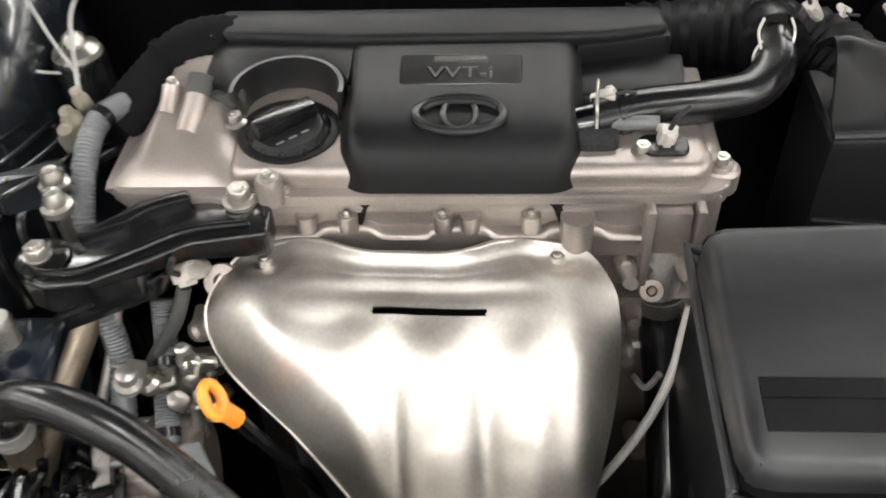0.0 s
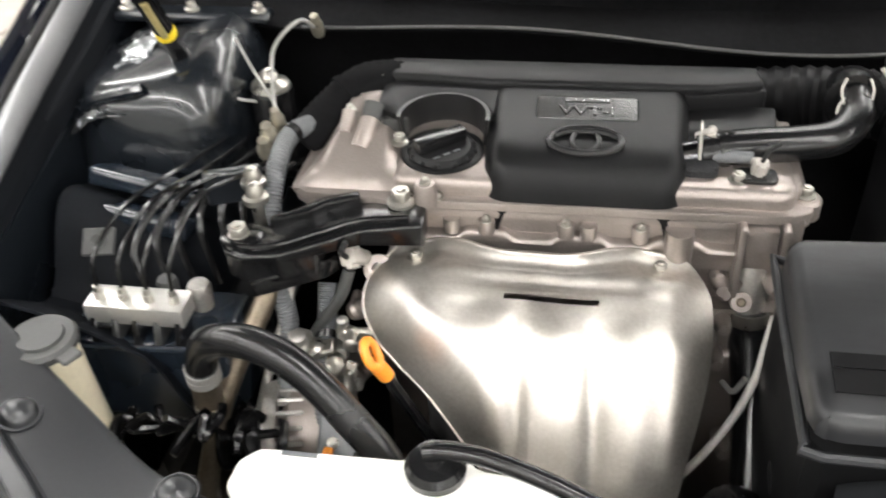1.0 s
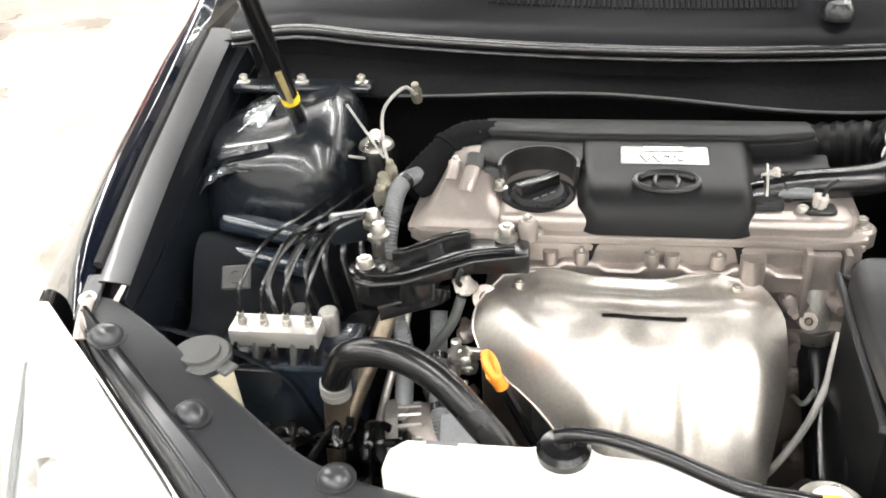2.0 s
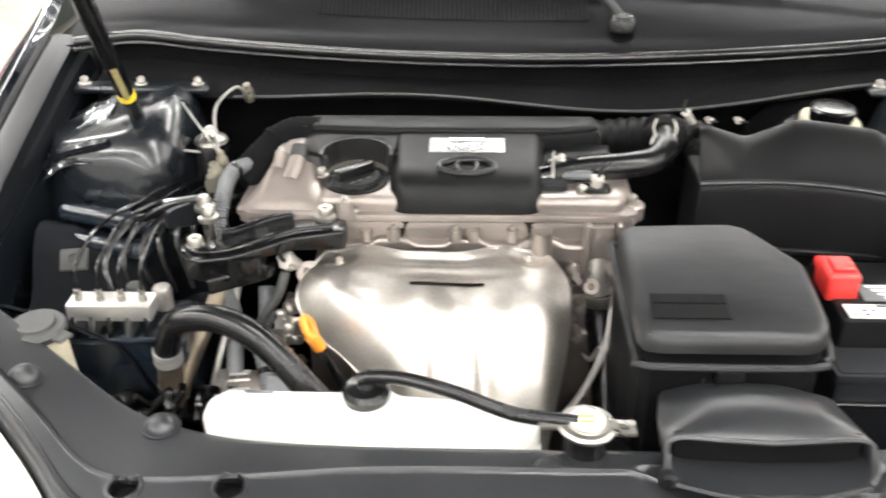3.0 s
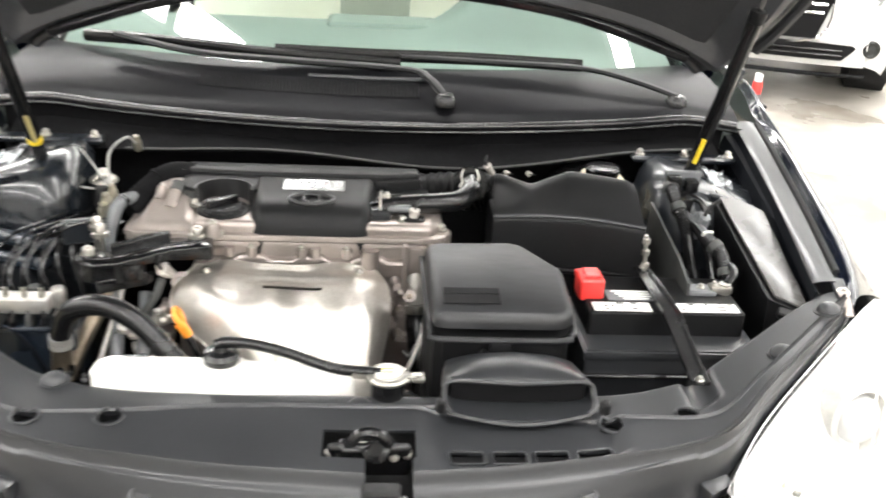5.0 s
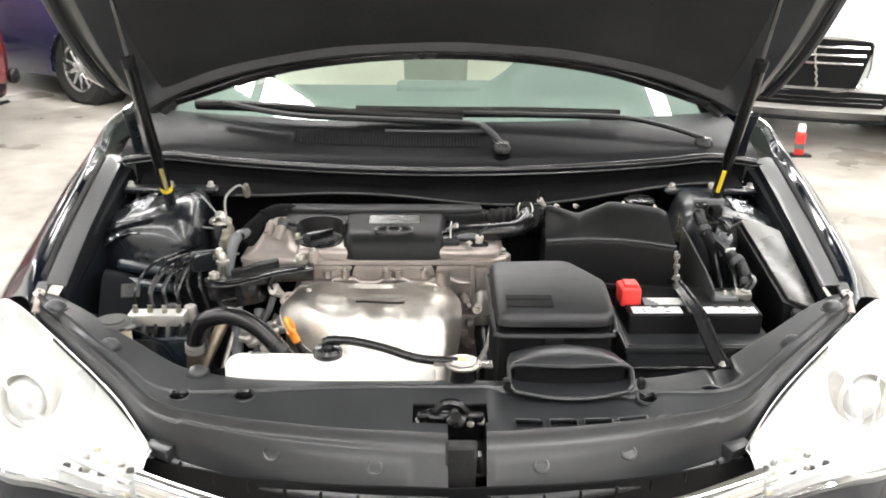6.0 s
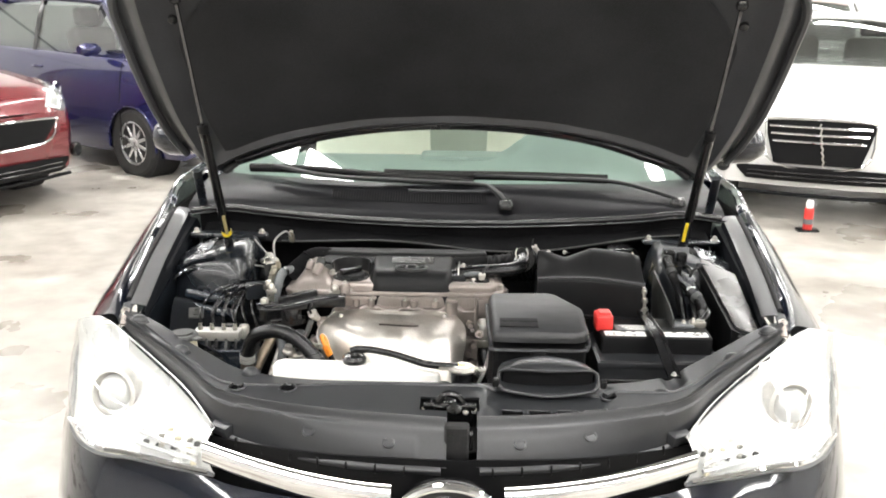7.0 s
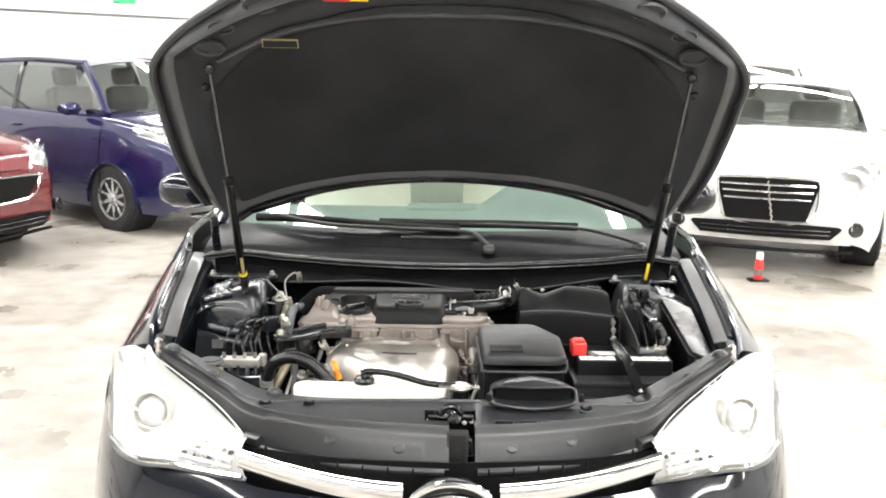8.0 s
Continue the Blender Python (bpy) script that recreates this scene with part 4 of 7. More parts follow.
        if abs(x) > 0.05:
            part("lip_notch", cube((0.004, 0.006, 0.018), 0.001, 1, pose(x, cover_front(x) - 0.008, cover_z(x, 1) - 0.006)), LABEL_SHADE_DARK, cov)
    for s in (-1, 1):
        part("end_block", cube((0.045, 0.022, 0.022), 0.004, 2, pose(s * 0.43, 0.243, 0.758, 15, 0, s * 35)), COVER_PLASTIC, cov)
        part("edge_strip", tube([(s * x, cover_front(x) - 0.006, cover_z(s * x, 1.0) - 0.004) for x in (0.45, 0.50, 0.56, 0.62, 0.67, 0.705)], 0.0045, 8, 6), RUBBER, cov, "black rubber edge strip")
    latch = thing("hood_latch", (0.0, 0.25, 0.75), "black hood latch with a catch on a vertical stay", "hood latch")
    part("stay", cube((0.045, 0.02, 0.42), 0.004, 1, pose(0.014, 0.225, 0.60, 12)), DARK, latch)
    part("plate", cube((0.10, 0.012, 0.06), 0.004, 1, pose(0.0, 0.255, 0.79, 20)), GLOSS_BLACK, latch)
    part("lever", cube((0.05, 0.02, 0.008), 0.003, 1, pose(-0.012, 0.25, 0.812, 20, 15, 20)), GLOSS_BLACK, latch)
    part("pawl", lathe([(0.014, 0), (0.015, 0.008), (0.008, 0.014), (0, 0.014)], 14, pose(0.008, 0.245, 0.806, 40)), GLOSS_BLACK, latch)
    part("stay_rib", cube((0.008, 0.012, 0.12), 0.002, 1, pose(0.003, 0.205, 0.735, 25)), GLOSS_BLACK, latch)
    part("stay_rib", cube((0.008, 0.012, 0.12), 0.002, 1, pose(0.040, 0.205, 0.735, 25)), GLOSS_BLACK, latch)
    part("stay_step", cube((0.03, 0.006, 0.008), 0.002, 1, pose(0.022, 0.198, 0.76, 25)), STEEL, latch)
    part("hook", tube([(-0.03, 0.25, 0.80), (-0.012, 0.245, 0.832), (0.012, 0.245, 0.832), (0.03, 0.25, 0.806)], 0.007, 8, 5), GLOSS_BLACK, latch)
    part("spring", tube([(-0.05, 0.25, 0.80), (-0.02, 0.252, 0.812), (0.05, 0.25, 0.80)], 0.006, 8, 4), STEEL, latch)
    put("bolt", SMALL_BOLT, latch, pose(0.03, 0.245, 0.80, 70))
    put("bolt", SMALL_BOLT, latch, pose(-0.038, 0.245, 0.79, 70))
    sup = solo("radiator", cube((0.80, 0.05, 0.45), 0.006, 1, pose(-0.05, 0.33, 0.57)), DARK, "dark radiator core behind the grille", "radiator")


# ---------------------------------------------------------------- the engine
ENGINE = thing("engine", (-0.13, 0.75, 0.32), "four-cylinder engine with a grey-brown cast valve cover", "engine")


def engine_block():
    part("cylinder_head", cube((0.385, 0.19, 0.10), 0.006, 2, pose(-0.082, 0.803, 0.822)), CAST, ENGINE, "grey-brown cast cylinder head")
    part("block", cube((0.42, 0.22, 0.48), 0.012, 2, pose(-0.10, 0.80, 0.54)), CAST, ENGINE)
    # lower ledge of the head, scalloped between the ports
    def ledge(u, v):
        x = -0.275 + 0.375 * u
        wave = 0.5 + 0.5 * math.tanh(4 * math.sin(2 * math.pi * (x + 0.262) / 0.094))
        top = 0.853 - 0.006 * wave
        return (x, soft(v, [(0, 0.710), (0.35, 0.702 - 0.003 * wave), (0.5, 0.699 - 0.003 * wave), (0.62, 0.699), (1, 0.702)]),
                soft(v, [(0, top + 0.002), (0.35, top), (0.5, top - 0.004), (0.62, top - 0.010), (1, 0.82)]))
    part("head_ledge", sheet(ledge, 90, 14, 0.003), CAST, ENGINE)
    part("gasket", cube((0.10, 0.004, 0.006), 0.001, 1, pose(-0.15, 0.684, 0.829)), DARK_CHROME, ENGINE, "pressed steel gasket edge")
    part("gasket", cube((0.05, 0.004, 0.006), 0.001, 1, pose(-0.055, 0.684, 0.829)), DARK_CHROME, ENGINE, "pressed steel gasket edge")
    # valve cover: flange in two layers, middle, high timing end
    flange = [(-0.392, 0.718), (-0.375, 0.706), (-0.30, 0.701), (-0.285, 0.696), (-0.26, 0.700), (-0.10, 0.702), (0.075, 0.702), (0.10, 0.705), (0.118, 0.716), (0.122, 0.735), (0.118, 0.75), (0.116, 0.88), (-0.385, 0.885)]
    vc = part("valve_cover", prism(flange, 0.878, 0.887, 0.003, 2), CAST, ENGINE, "grey-brown cast valve cover")
    part("lower_flange", prism([(x * 0.995, y + 0.003) for x, y in flange], 0.867, 0.8755, 0.003, 2), CAST, vc)
    middle = [(-0.285, 0.712), (0.095, 0.712), (0.106, 0.73), (0.10, 0.87), (-0.29, 0.87)]
    part("raised_middle", prism(middle, 0.884, 0.905, 0.010, 4), CAST, vc)
    def high(u, v):
        x0 = -0.390 + 0.035 * v
        x1 = -0.262 - 0.03 * v
        x = x0 + (x1 - x0) * u
        y = 0.712 + 0.150 * v
        side = min(u * 1.3, 1 - u) * 2
        z = 0.886 + soft(v, [(0, 0.0), (0.07, 0.010), (0.3, 0.022), (0.6, 0.038), (0.85, 0.044), (1, 0.02)]) * min(max(side, 0) * 1.8, 1) ** 0.7
        return (x, y, z)
    part("timing_end", sheet(high, 30, 26, 0.004), CAST, vc)
    part("stud_boss", tube([(-0.347, 0.778, 0.912), (-0.345, 0.790, 0.921), (-0.344, 0.797, 0.928)], 0.0085, 12, 3), CAST, vc)
    part("stud_boss", tube([(-0.328, 0.762, 0.904), (-0.324, 0.776, 0.914), (-0.321, 0.789, 0.923)], 0.0105, 12, 4), CAST, vc)
    part("breather_stub", tube([(-0.321, 0.789, 0.923), (-0.320, 0.796, 0.928), (-0.319, 0.803, 0.933)], 0.0112, 14, 3), DARK_GREY, vc, "dark grey breather stub")
    part("right_boss", prism(rounded(0.030, 0.725, 0.112, 0.80, 0.02), 0.885, 0.903, 0.008, 3), CAST, vc)
    part("end_ear", lathe([(0.016, 0.868), (0.016, 0.886), (0.013, 0.889), (0, 0.889)], 18, pose(0.113, 0.737, 0)), CAST, vc)
    for x, y, z, mesh in ((-0.238, 0.707, 0.886, SMALL_BOLT), (0.113, 0.737, 0.889, BOLT), (0.048, 0.735, 0.903, BOLT),
                          (-0.288, 0.772, 0.907, BOLT), (-0.344, 0.798, 0.929, SMALL_BOLT), (0.085, 0.80, 0.903, SMALL_BOLT)):
        put("bolt", mesh, vc, pose(x, y, z))
    part("stud_boss", lathe([(0.012, 0.882), (0.011, 0.902), (0.009, 0.906), (0, 0.906)], 16, pose(-0.250, 0.703, 0)), CAST, vc)
    put("bolt", SMALL_BOLT, vc, pose(-0.250, 0.703, 0.906))
    for x, mesh in ((-0.225, None), (-0.190, SMALL_BOLT), (-0.112, BOLT), (-0.090, None), (-0.040, SMALL_BOLT)):
        part("flange_boss", lathe([(0.008, 0.852), (0.0085, 0.864), (0.008, 0.868), (0, 0.868)], 14, pose(x, 0.701, 0)), CAST, vc)
        if mesh:
            put("bolt", SMALL_BOLT, vc, pose(x, 0.6985, 0.8675))
    part("head_column", lathe([(0.014, 0.81), (0.014, 0.868), (0, 0.868)], 18, pose(-0.003, 0.700, 0)), CAST, ENGINE)
    # right-hand end: housings below the flange
    part("water_outlet", loft([[(0.072 + 0.021 * k * math.cos(radians(a)), yy + 0.020 * k * math.sin(radians(a)), zz) for a in range(0, 360, 20)] for yy, zz, k in ((0.722, 0.84, 0.7), (0.714, 0.82, 0.9), (0.710, 0.79, 0.95), (0.705, 0.765, 0.9))]), CAST_LIGHT, ENGINE)
    part("end_casting", cube((0.05, 0.10, 0.12), 0.008, 2, pose(0.088, 0.757, 0.822)), CAST, ENGINE)
    part("end_rib", cube((0.030, 0.014, 0.046), 0.004, 2, pose(0.073, 0.700, 0.853)), CAST, ENGINE)
    part("end_rib", cube((0.008, 0.02, 0.085), 0.003, 2, pose(0.054, 0.698, 0.838)), CAST, ENGINE)
    part("end_rib", cube((0.008, 0.02, 0.075), 0.003, 2, pose(0.094, 0.70, 0.842)), CAST, ENGINE)
    part("end_stud", lathe([(0.008, 0.79), (0.008, 0.866), (0, 0.866)], 12, pose(0.108, 0.728, 0)), STEEL, ENGINE)
    ring = lathe([(0.005, 0), (0.010, 0), (0.011, 0.004), (0.010, 0.007), (0.005, 0.007), (0.005, 0)], 20, pose(0.063, 0.692, 0.789, 55))
    part("lifting_eye", ring, CAST, ENGINE, "dull cast ring")
    part("eye_bolt", lathe([(0.0048, 0), (0.0048, 0.005), (0.003, 0.007), (0, 0.007)], 12, pose(0.063, 0.692, 0.789, 55)), PIPE, ENGINE)
    for x, y, z, r in ((0.038, 0.700, 0.815, 0.0055), (0.046, 0.696, 0.795, 0.006), (0.10, 0.705, 0.80, 0.008)):
        part("casting_lug", lathe([(r, -0.015), (r * 1.1, 0.006), (r * 0.7, 0.012), (0, 0.012)], 14, pose(x, y, z, 60, 10, 0)), CAST, ENGINE)


def engine_cover():
    cov = thing("engine_cover", (-0.1, 0.78, 0.9), "matte black plastic engine cover with an oval badge", "engine cover")
    rail = prism([(-0.322, 0.858), (-0.318, 0.90), (0.078, 0.90), (0.082, 0.865), (0.02, 0.852), (-0.2, 0.85)], 0.905, 0.940, 0.006, 3)
    part("rear_rail", rail, PLASTIC, cov)
    def plate(u, v):
        k = 2 * u - 1
        half = soft(v, [(0, 0.104), (0.5, 0.100), (0.85, 0.094), (1, 0.083)])
        fall = max(abs(k) - 0.86, 0) / 0.14
        x = -0.098 + half * k
        y = soft(v, [(0, 0.862), (0.6, 0.752), (0.8, 0.722), (0.92, 0.708), (1, 0.703)])
        z = soft(v, [(0, 0.934), (0.6, 0.931), (0.8, 0.922), (0.92, 0.902), (1, 0.878)]) - 0.030 * fall ** 1.6 * (0.35 + 0.65 * v)
        return (x, y, z)
    part("plate", sheet(plate, 40, 36, 0.004), PLASTIC, cov)
    arc = [(-0.243 + 0.0505 * math.cos(radians(a)), 0.783 + 0.0505 * math.sin(radians(a))) for a in range(5, 176, 17)]
    part("left_shelf", prism([(-0.19, 0.787)] + arc + [(-0.318, 0.80), (-0.318, 0.862), (-0.19, 0.862)], 0.895, 0.932, 0.003, 2), PLASTIC, cov)
    part("shelf_leg", prism(rounded(-0.309, 0.786, -0.283, 0.812, 0.004, 2), 0.90, 0.926, 0.004, 2), DARK_GREY, cov, "grey plastic leg")
    part("tab", cube((0.010, 0.012, 0.012), 0.002, 1, pose(-0.315, 0.812, 0.922, 20, 0, 15)), LABEL_WHITE, cov, "white plastic tab")
    part("end_clip", cube((0.012, 0.010, 0.014), 0.003, 1, pose(-0.323, 0.856, 0.934)), STEEL, cov, "bright end clip")
    part("right_shelf", prism([(-0.0, 0.845), (0.085, 0.862), (0.082, 0.888), (-0.0, 0.888)], 0.900, 0.932, 0.005, 2), PLASTIC, cov)
    part("right_skirt", prism([(-0.002, 0.80), (0.05, 0.803), (0.092, 0.812), (0.096, 0.862), (-0.002, 0.862)], 0.885, 0.914, 0.004, 2), PLASTIC, cov)
    part("foam_pad", prism(rounded(-0.005, 0.735, 0.03, 0.80, 0.006, 2), 0.895, 0.915, 0.003, 1), FELT, cov, "black foam pad")
    # half cup behind the oil filler
    def cup(u, v):
        a = radians(-8 + 196 * u)
        r = 0.044 + 0.004 * v
        return (-0.243 + r * math.cos(a), 0.783 + r * math.sin(a), 0.889 + 0.046 * v)
    part("filler_cup", sheet(cup, 30, 6, 0.004), CUP, cov)
    # badge field with raised letters and an oval ring badge
    lean = pose(-0.0985, 0.807, 0.9360, 8)
    field = part("nameplate", prism(rounded(-0.0515, -0.019, 0.0515, 0.019, 0.004, 3), -0.006, 0.0, 0.0015, 1, lean), GLOSS_BLACK, cov, "glossy black nameplate")
    t = bpy.data.curves.new("lettering", "FONT")
    t.body, t.size, t.extrude, t.align_x, t.align_y = "VVT-i", 0.019, 0.0005, "CENTER", "CENTER"
    ob = new("lettering", t)
    bpy.context.view_layer.update()
    me = bpy.data.meshes.new_from_object(ob.evaluated_get(bpy.context.evaluated_depsgraph_get()))
    bpy.data.objects.remove(ob)
    bm = bmesh.new()
    bm.from_mesh(me)
    bmesh.ops.transform(bm, matrix=lean @ pose(0, -0.006, 0.001) @ Matrix.Diagonal((1.25, 1, 1, 1)), verts=bm.verts)
    part("lettering", bm, LETTER_CHROME, field, "smoked chrome raised letters")
    part("marking", cube((0.045, 0.005, 0.001), 0, 1, lean @ pose(0, 0.012, 0.0006)), LETTER_CHROME, field, "short dark chrome bar")
    def oval(rx, ry, r, z, name="badge_ring"):
        part(name, tube([(-0.098 + rx * math.cos(radians(a)), 0.748 + ry * math.sin(radians(a)), z + 0.0 * a) for a in range(0, 361, 15)], r, 8, 2), CUP, cov, "black oval badge ring")
    oval(0.035, 0.0225, 0.0036, 0.9335)
    oval(0.013, 0.0205, 0.0028, 0.9335)
    part("badge_bar", tube([(-0.128, 0.756, 0.9335), (-0.115, 0.762, 0.935), (-0.081, 0.762, 0.935), (-0.068, 0.756, 0.9335)], 0.0032, 8, 4), CUP, cov)
    # filler cap
    cap = thing("oil_cap", (-0.241, 0.77, 0.90), "black ribbed oil filler cap with a grip bar", "oil cap")
    body_ = lathe([(0.034, 0), (0.034, 0.006), (0.031, 0.009), (0.029, 0.011), (0.0, 0.011)], 30, pose(-0.241, 0.758, 0.9035))
    for k in range(12):
        join(body_, cube((0.005, 0.007, 0.009), 0.002, 1, pose(-0.241, 0.758, 0.9085, 0, 0, 30 * k) @ pose(0.0325, 0, 0)))
    part("collar", lathe([(0.043, 0.0), (0.043, 0.007), (0.040, 0.0085), (0.036, 0.0085), (0.034, 0.006), (0, 0.006)], 36, pose(-0.242, 0.763, 0.8995)), PLASTIC, cap)
    part("cap_body", body_, PLASTIC, cap)
    part("grip", cube((0.056, 0.014, 0.018), 0.003, 2, pose(-0.243, 0.760, 0.9185, 0, 0, 40)), GLOSS_BLACK, cap)
    for k in range(3):
        part("marking", cube((0.007, 0.002, 0.0006), 0, 1, pose(-0.236, 0.745, 0.915, 0, 0, 40) @ pose(-0.012 + 0.012 * k, -0.003, 0)), GREY_PLASTIC, cap)


def heat_shield():
    sh = thing("heat_shield", (-0.14, 0.6, 0.6), "bare pressed steel exhaust heat shield with a slot", "heat shield")
    def left(v):
        return soft(v, [(0, -0.276), (0.05, -0.292), (0.14, -0.308), (0.24, -0.306), (0.40, -0.268), (0.6, -0.203), (0.8, -0.153), (1, -0.13)])
    def right(v):
        return soft(v, [(0, -0.002), (0.05, 0.016), (0.16, 0.030), (0.4, 0.028), (0.7, 0.008), (1, -0.015)])
    def form(u, v):
        # a rounded bonnet: a shelf behind that falls away smoothly to the front, with rolled sides
        k = 2 * u - 1
        xl, xr = left(v), right(v)
        x = xl + (xr - xl) * u
        y = soft(v, [(0, 0.694), (0.1, 0.668), (0.25, 0.632), (0.45, 0.583), (0.65, 0.537), (0.85, 0.497), (1, 0.475)])
        z = soft(v, [(0, 0.846), (0.02, 0.8445), (0.05, 0.8415), (0.09, 0.8405), (0.16, 0.8385), (0.25, 0.8335), (0.35, 0.824), (0.45, 0.808), (0.65, 0.758), (0.85, 0.685), (1, 0.60)])
        waist = math.exp(-(k / 0.45) ** 4)
        y -= 0.020 * waist * max(1 - v / 0.22, 0)
        z += 0.004 * waist * max(1 - v / 0.10, 0)
        edge = max(abs(k) - 0.62, 0) / 0.38
        z -= (0.055 if k < 0 else 0.036) * edge ** 2.4 * min(0.10 + v * 3.0, 1)
        for ex in (-0.259, -0.019):
            d2 = ((x - ex) / 0.021) ** 2 + ((y - 0.680) / 0.018) ** 2
            z -= 0.005 * math.exp(-d2 * d2)
        s = min(max((v - 0.27) / 0.2, 0), 1)
        s = s * s * (3 - 2 * s)
        z += s * 0.0105 * (math.exp(-((x + 0.200) / 0.034) ** 2) + math.exp(-((x + 0.112) / 0.027) ** 2) + 0.9 * math.exp(-((x + 0.035) / 0.028) ** 2))
        z -= 0.0035 * math.exp(-((y - 0.645) / 0.008) ** 2) * math.exp(-((x + 0.12) / 0.10) ** 4)
        cr = (x + 0.262) * 0.75 + (y - 0.592) * 0.66
        z += 0.0125 / (1 + math.exp(-cr / 0.0022)) * math.exp(-((x + 0.262) / 0.04) ** 2) * math.exp(-((y - 0.592) / 0.028) ** 2)
        for cx, cw, ch in ((-0.200, 0.014, 0.007), (-0.150, 0.010, 0.0125), (-0.078, 0.011, 0.0125), (-0.022, 0.014, 0.008)):
            z -= min(max((v - 0.28) / 0.35, 0), 1) * ch * math.exp(-((x - cx - 0.012 * (v - 0.4)) / cw) ** 2)
        d2 = ((x + 0.213) / 0.032) ** 2 + ((y - 0.640) / 0.020) ** 2
        z += 0.0022 * math.exp(-d2 ** 3)
        z += 0.0022 * noise.noise(Vector((x * 16, y * 16, 5))) + 0.0006 * noise.noise(Vector((x * 50, y * 50, 9)))
        return (x, y, z)
    def slot(u, v):
        p = form(u, v)
        d = max(abs(p[0] + 0.121) - 0.042, 0)
        return d * d + (p[1] - 0.628) ** 2 > 0.0032 ** 2
    part("shell", sheet(form, 190, 200, 0.0012, slot), SHIELD, sh, angle=60)
    part("rolled_edge", tube([Vector(form(0.0, k / 10)) for k in range(11)], 0.0013, 8, 4), SHIELD, sh)
    part("rolled_edge", tube([Vector(form(k / 16, 0.0)) + Vector((0, 0.001, -0.003)) for k in range(17)], 0.0035, 10, 4), SHIELD, sh)
    for x, y in ((-0.259, 0.678), (-0.019, 0.682)):
        part("spacer", lathe([(0.017, 0), (0.017, 0.002), (0.012, 0.004), (0, 0.004)], 20, pose(x, y, 0.8265)), STEEL, sh)
        put("bolt", BOLT, sh, pose(x, y, 0.8300))
    part("manifold", cube((0.22, 0.12, 0.3), 0.03, 3, pose(-0.13, 0.63, 0.63)), DARK, sh)


def engine_mount():
    arm = thing("mount_bracket", (-0.36, 0.68, 0.8), "black pressed steel engine mount arm with zinc bolts", "bracket")
    outline = [(-0.446, 0.645), (-0.441, 0.664), (-0.424, 0.673), (-0.404, 0.670), (-0.384, 0.673), (-0.370, 0.683), (-0.357, 0.697), (-0.335, 0.705), (-0.300, 0.705), (-0.256, 0.700),
               (-0.247, 0.690), (-0.246, 0.660), (-0.278, 0.657), (-0.309, 0.655), (-0.342, 0.638), (-0.382, 0.620), (-0.419, 0.619), (-0.438, 0.628)]
    part("arm", prism(outline, 0.862, 0.8745, 0.0035, 3, slope=(0.11, 0.0)), GLOSS_BLACK, arm)
    part("web", prism([(-0.438, 0.630), (-0.419, 0.622), (-0.384, 0.623), (-0.350, 0.638), (-0.345, 0.660), (-0.42, 0.662)], 0.836, 0.868, 0.002, 1), GLOSS_BLACK, arm)
    part("rear_ridge", prism([(-0.400, 0.673), (-0.384, 0.676), (-0.370, 0.686), (-0.357, 0.699), (-0.318, 0.708), (-0.314, 0.696), (-0.345, 0.688), (-0.362, 0.674), (-0.385, 0.665), (-0.402, 0.664)], 0.86, 0.886, 0.004, 2, slope=(0.11, 0.0)), GLOSS_BLACK, arm)
    part("top_bead", tube([(-0.436, 0.640, 0.871), (-0.418, 0.630, 0.8725), (-0.383, 0.632, 0.8755), (-0.344, 0.650, 0.880), (-0.310, 0.666, 0.8835), (-0.262, 0.670, 0.888)], 0.0028, 8, 5), GLOSS_BLACK, arm)
    part("lower_flange", prism([(-0.410, 0.613), (-0.346, 0.650), (-0.335, 0.665), (-0.40, 0.645)], 0.822, 0.842, 0.003, 2), GLOSS_BLACK, arm)
    part("flange_edge", tube([(-0.410, 0.612, 0.842), (-0.378, 0.630, 0.8425), (-0.346, 0.650, 0.843)], 0.0028, 8, 3), GLOSS_BLACK, arm)
    part("bolt_boss", lathe([(0.021, 0), (0.021, 0.004), (0.017, 0.006), (0, 0.006)], 20, pose(-0.425, 0.648, 0.8675)), GLOSS_BLACK, arm)
    put("bolt", BIG_BOLT, arm, pose(-0.428, 0.648, 0.868))
    put("bolt", BIG_BOLT, arm, pose(-0.274, 0.699, 0.884))
    foot = thing("engine_mount", (-0.42, 0.66, 0.55), "black rubber engine mount with tall zinc studs", "engine mount")
    part("rubber_block", lathe([(0.04, 0.50), (0.04, 0.70), (0.03, 0.74), (0, 0.74)], 24, pose(-0.455, 0.715, 0)), RUBBER, foot)
    for x, y, z in ((-0.430, 0.712, 0.893), (-0.419, 0.685, 0.893)):
        part("stud", lathe([(0.013, 0), (0.013, 0.006), (0.009, 0.008), (0.009, 0.014), (0.006, 0.02), (0, 0.021)], 14, pose(x, y, z - 0.006)), STEEL, foot)
        part("stud_shank", lathe([(0.006, -0.10), (0.006, 0)], 10, pose(x, y, z)), STEEL, foot)


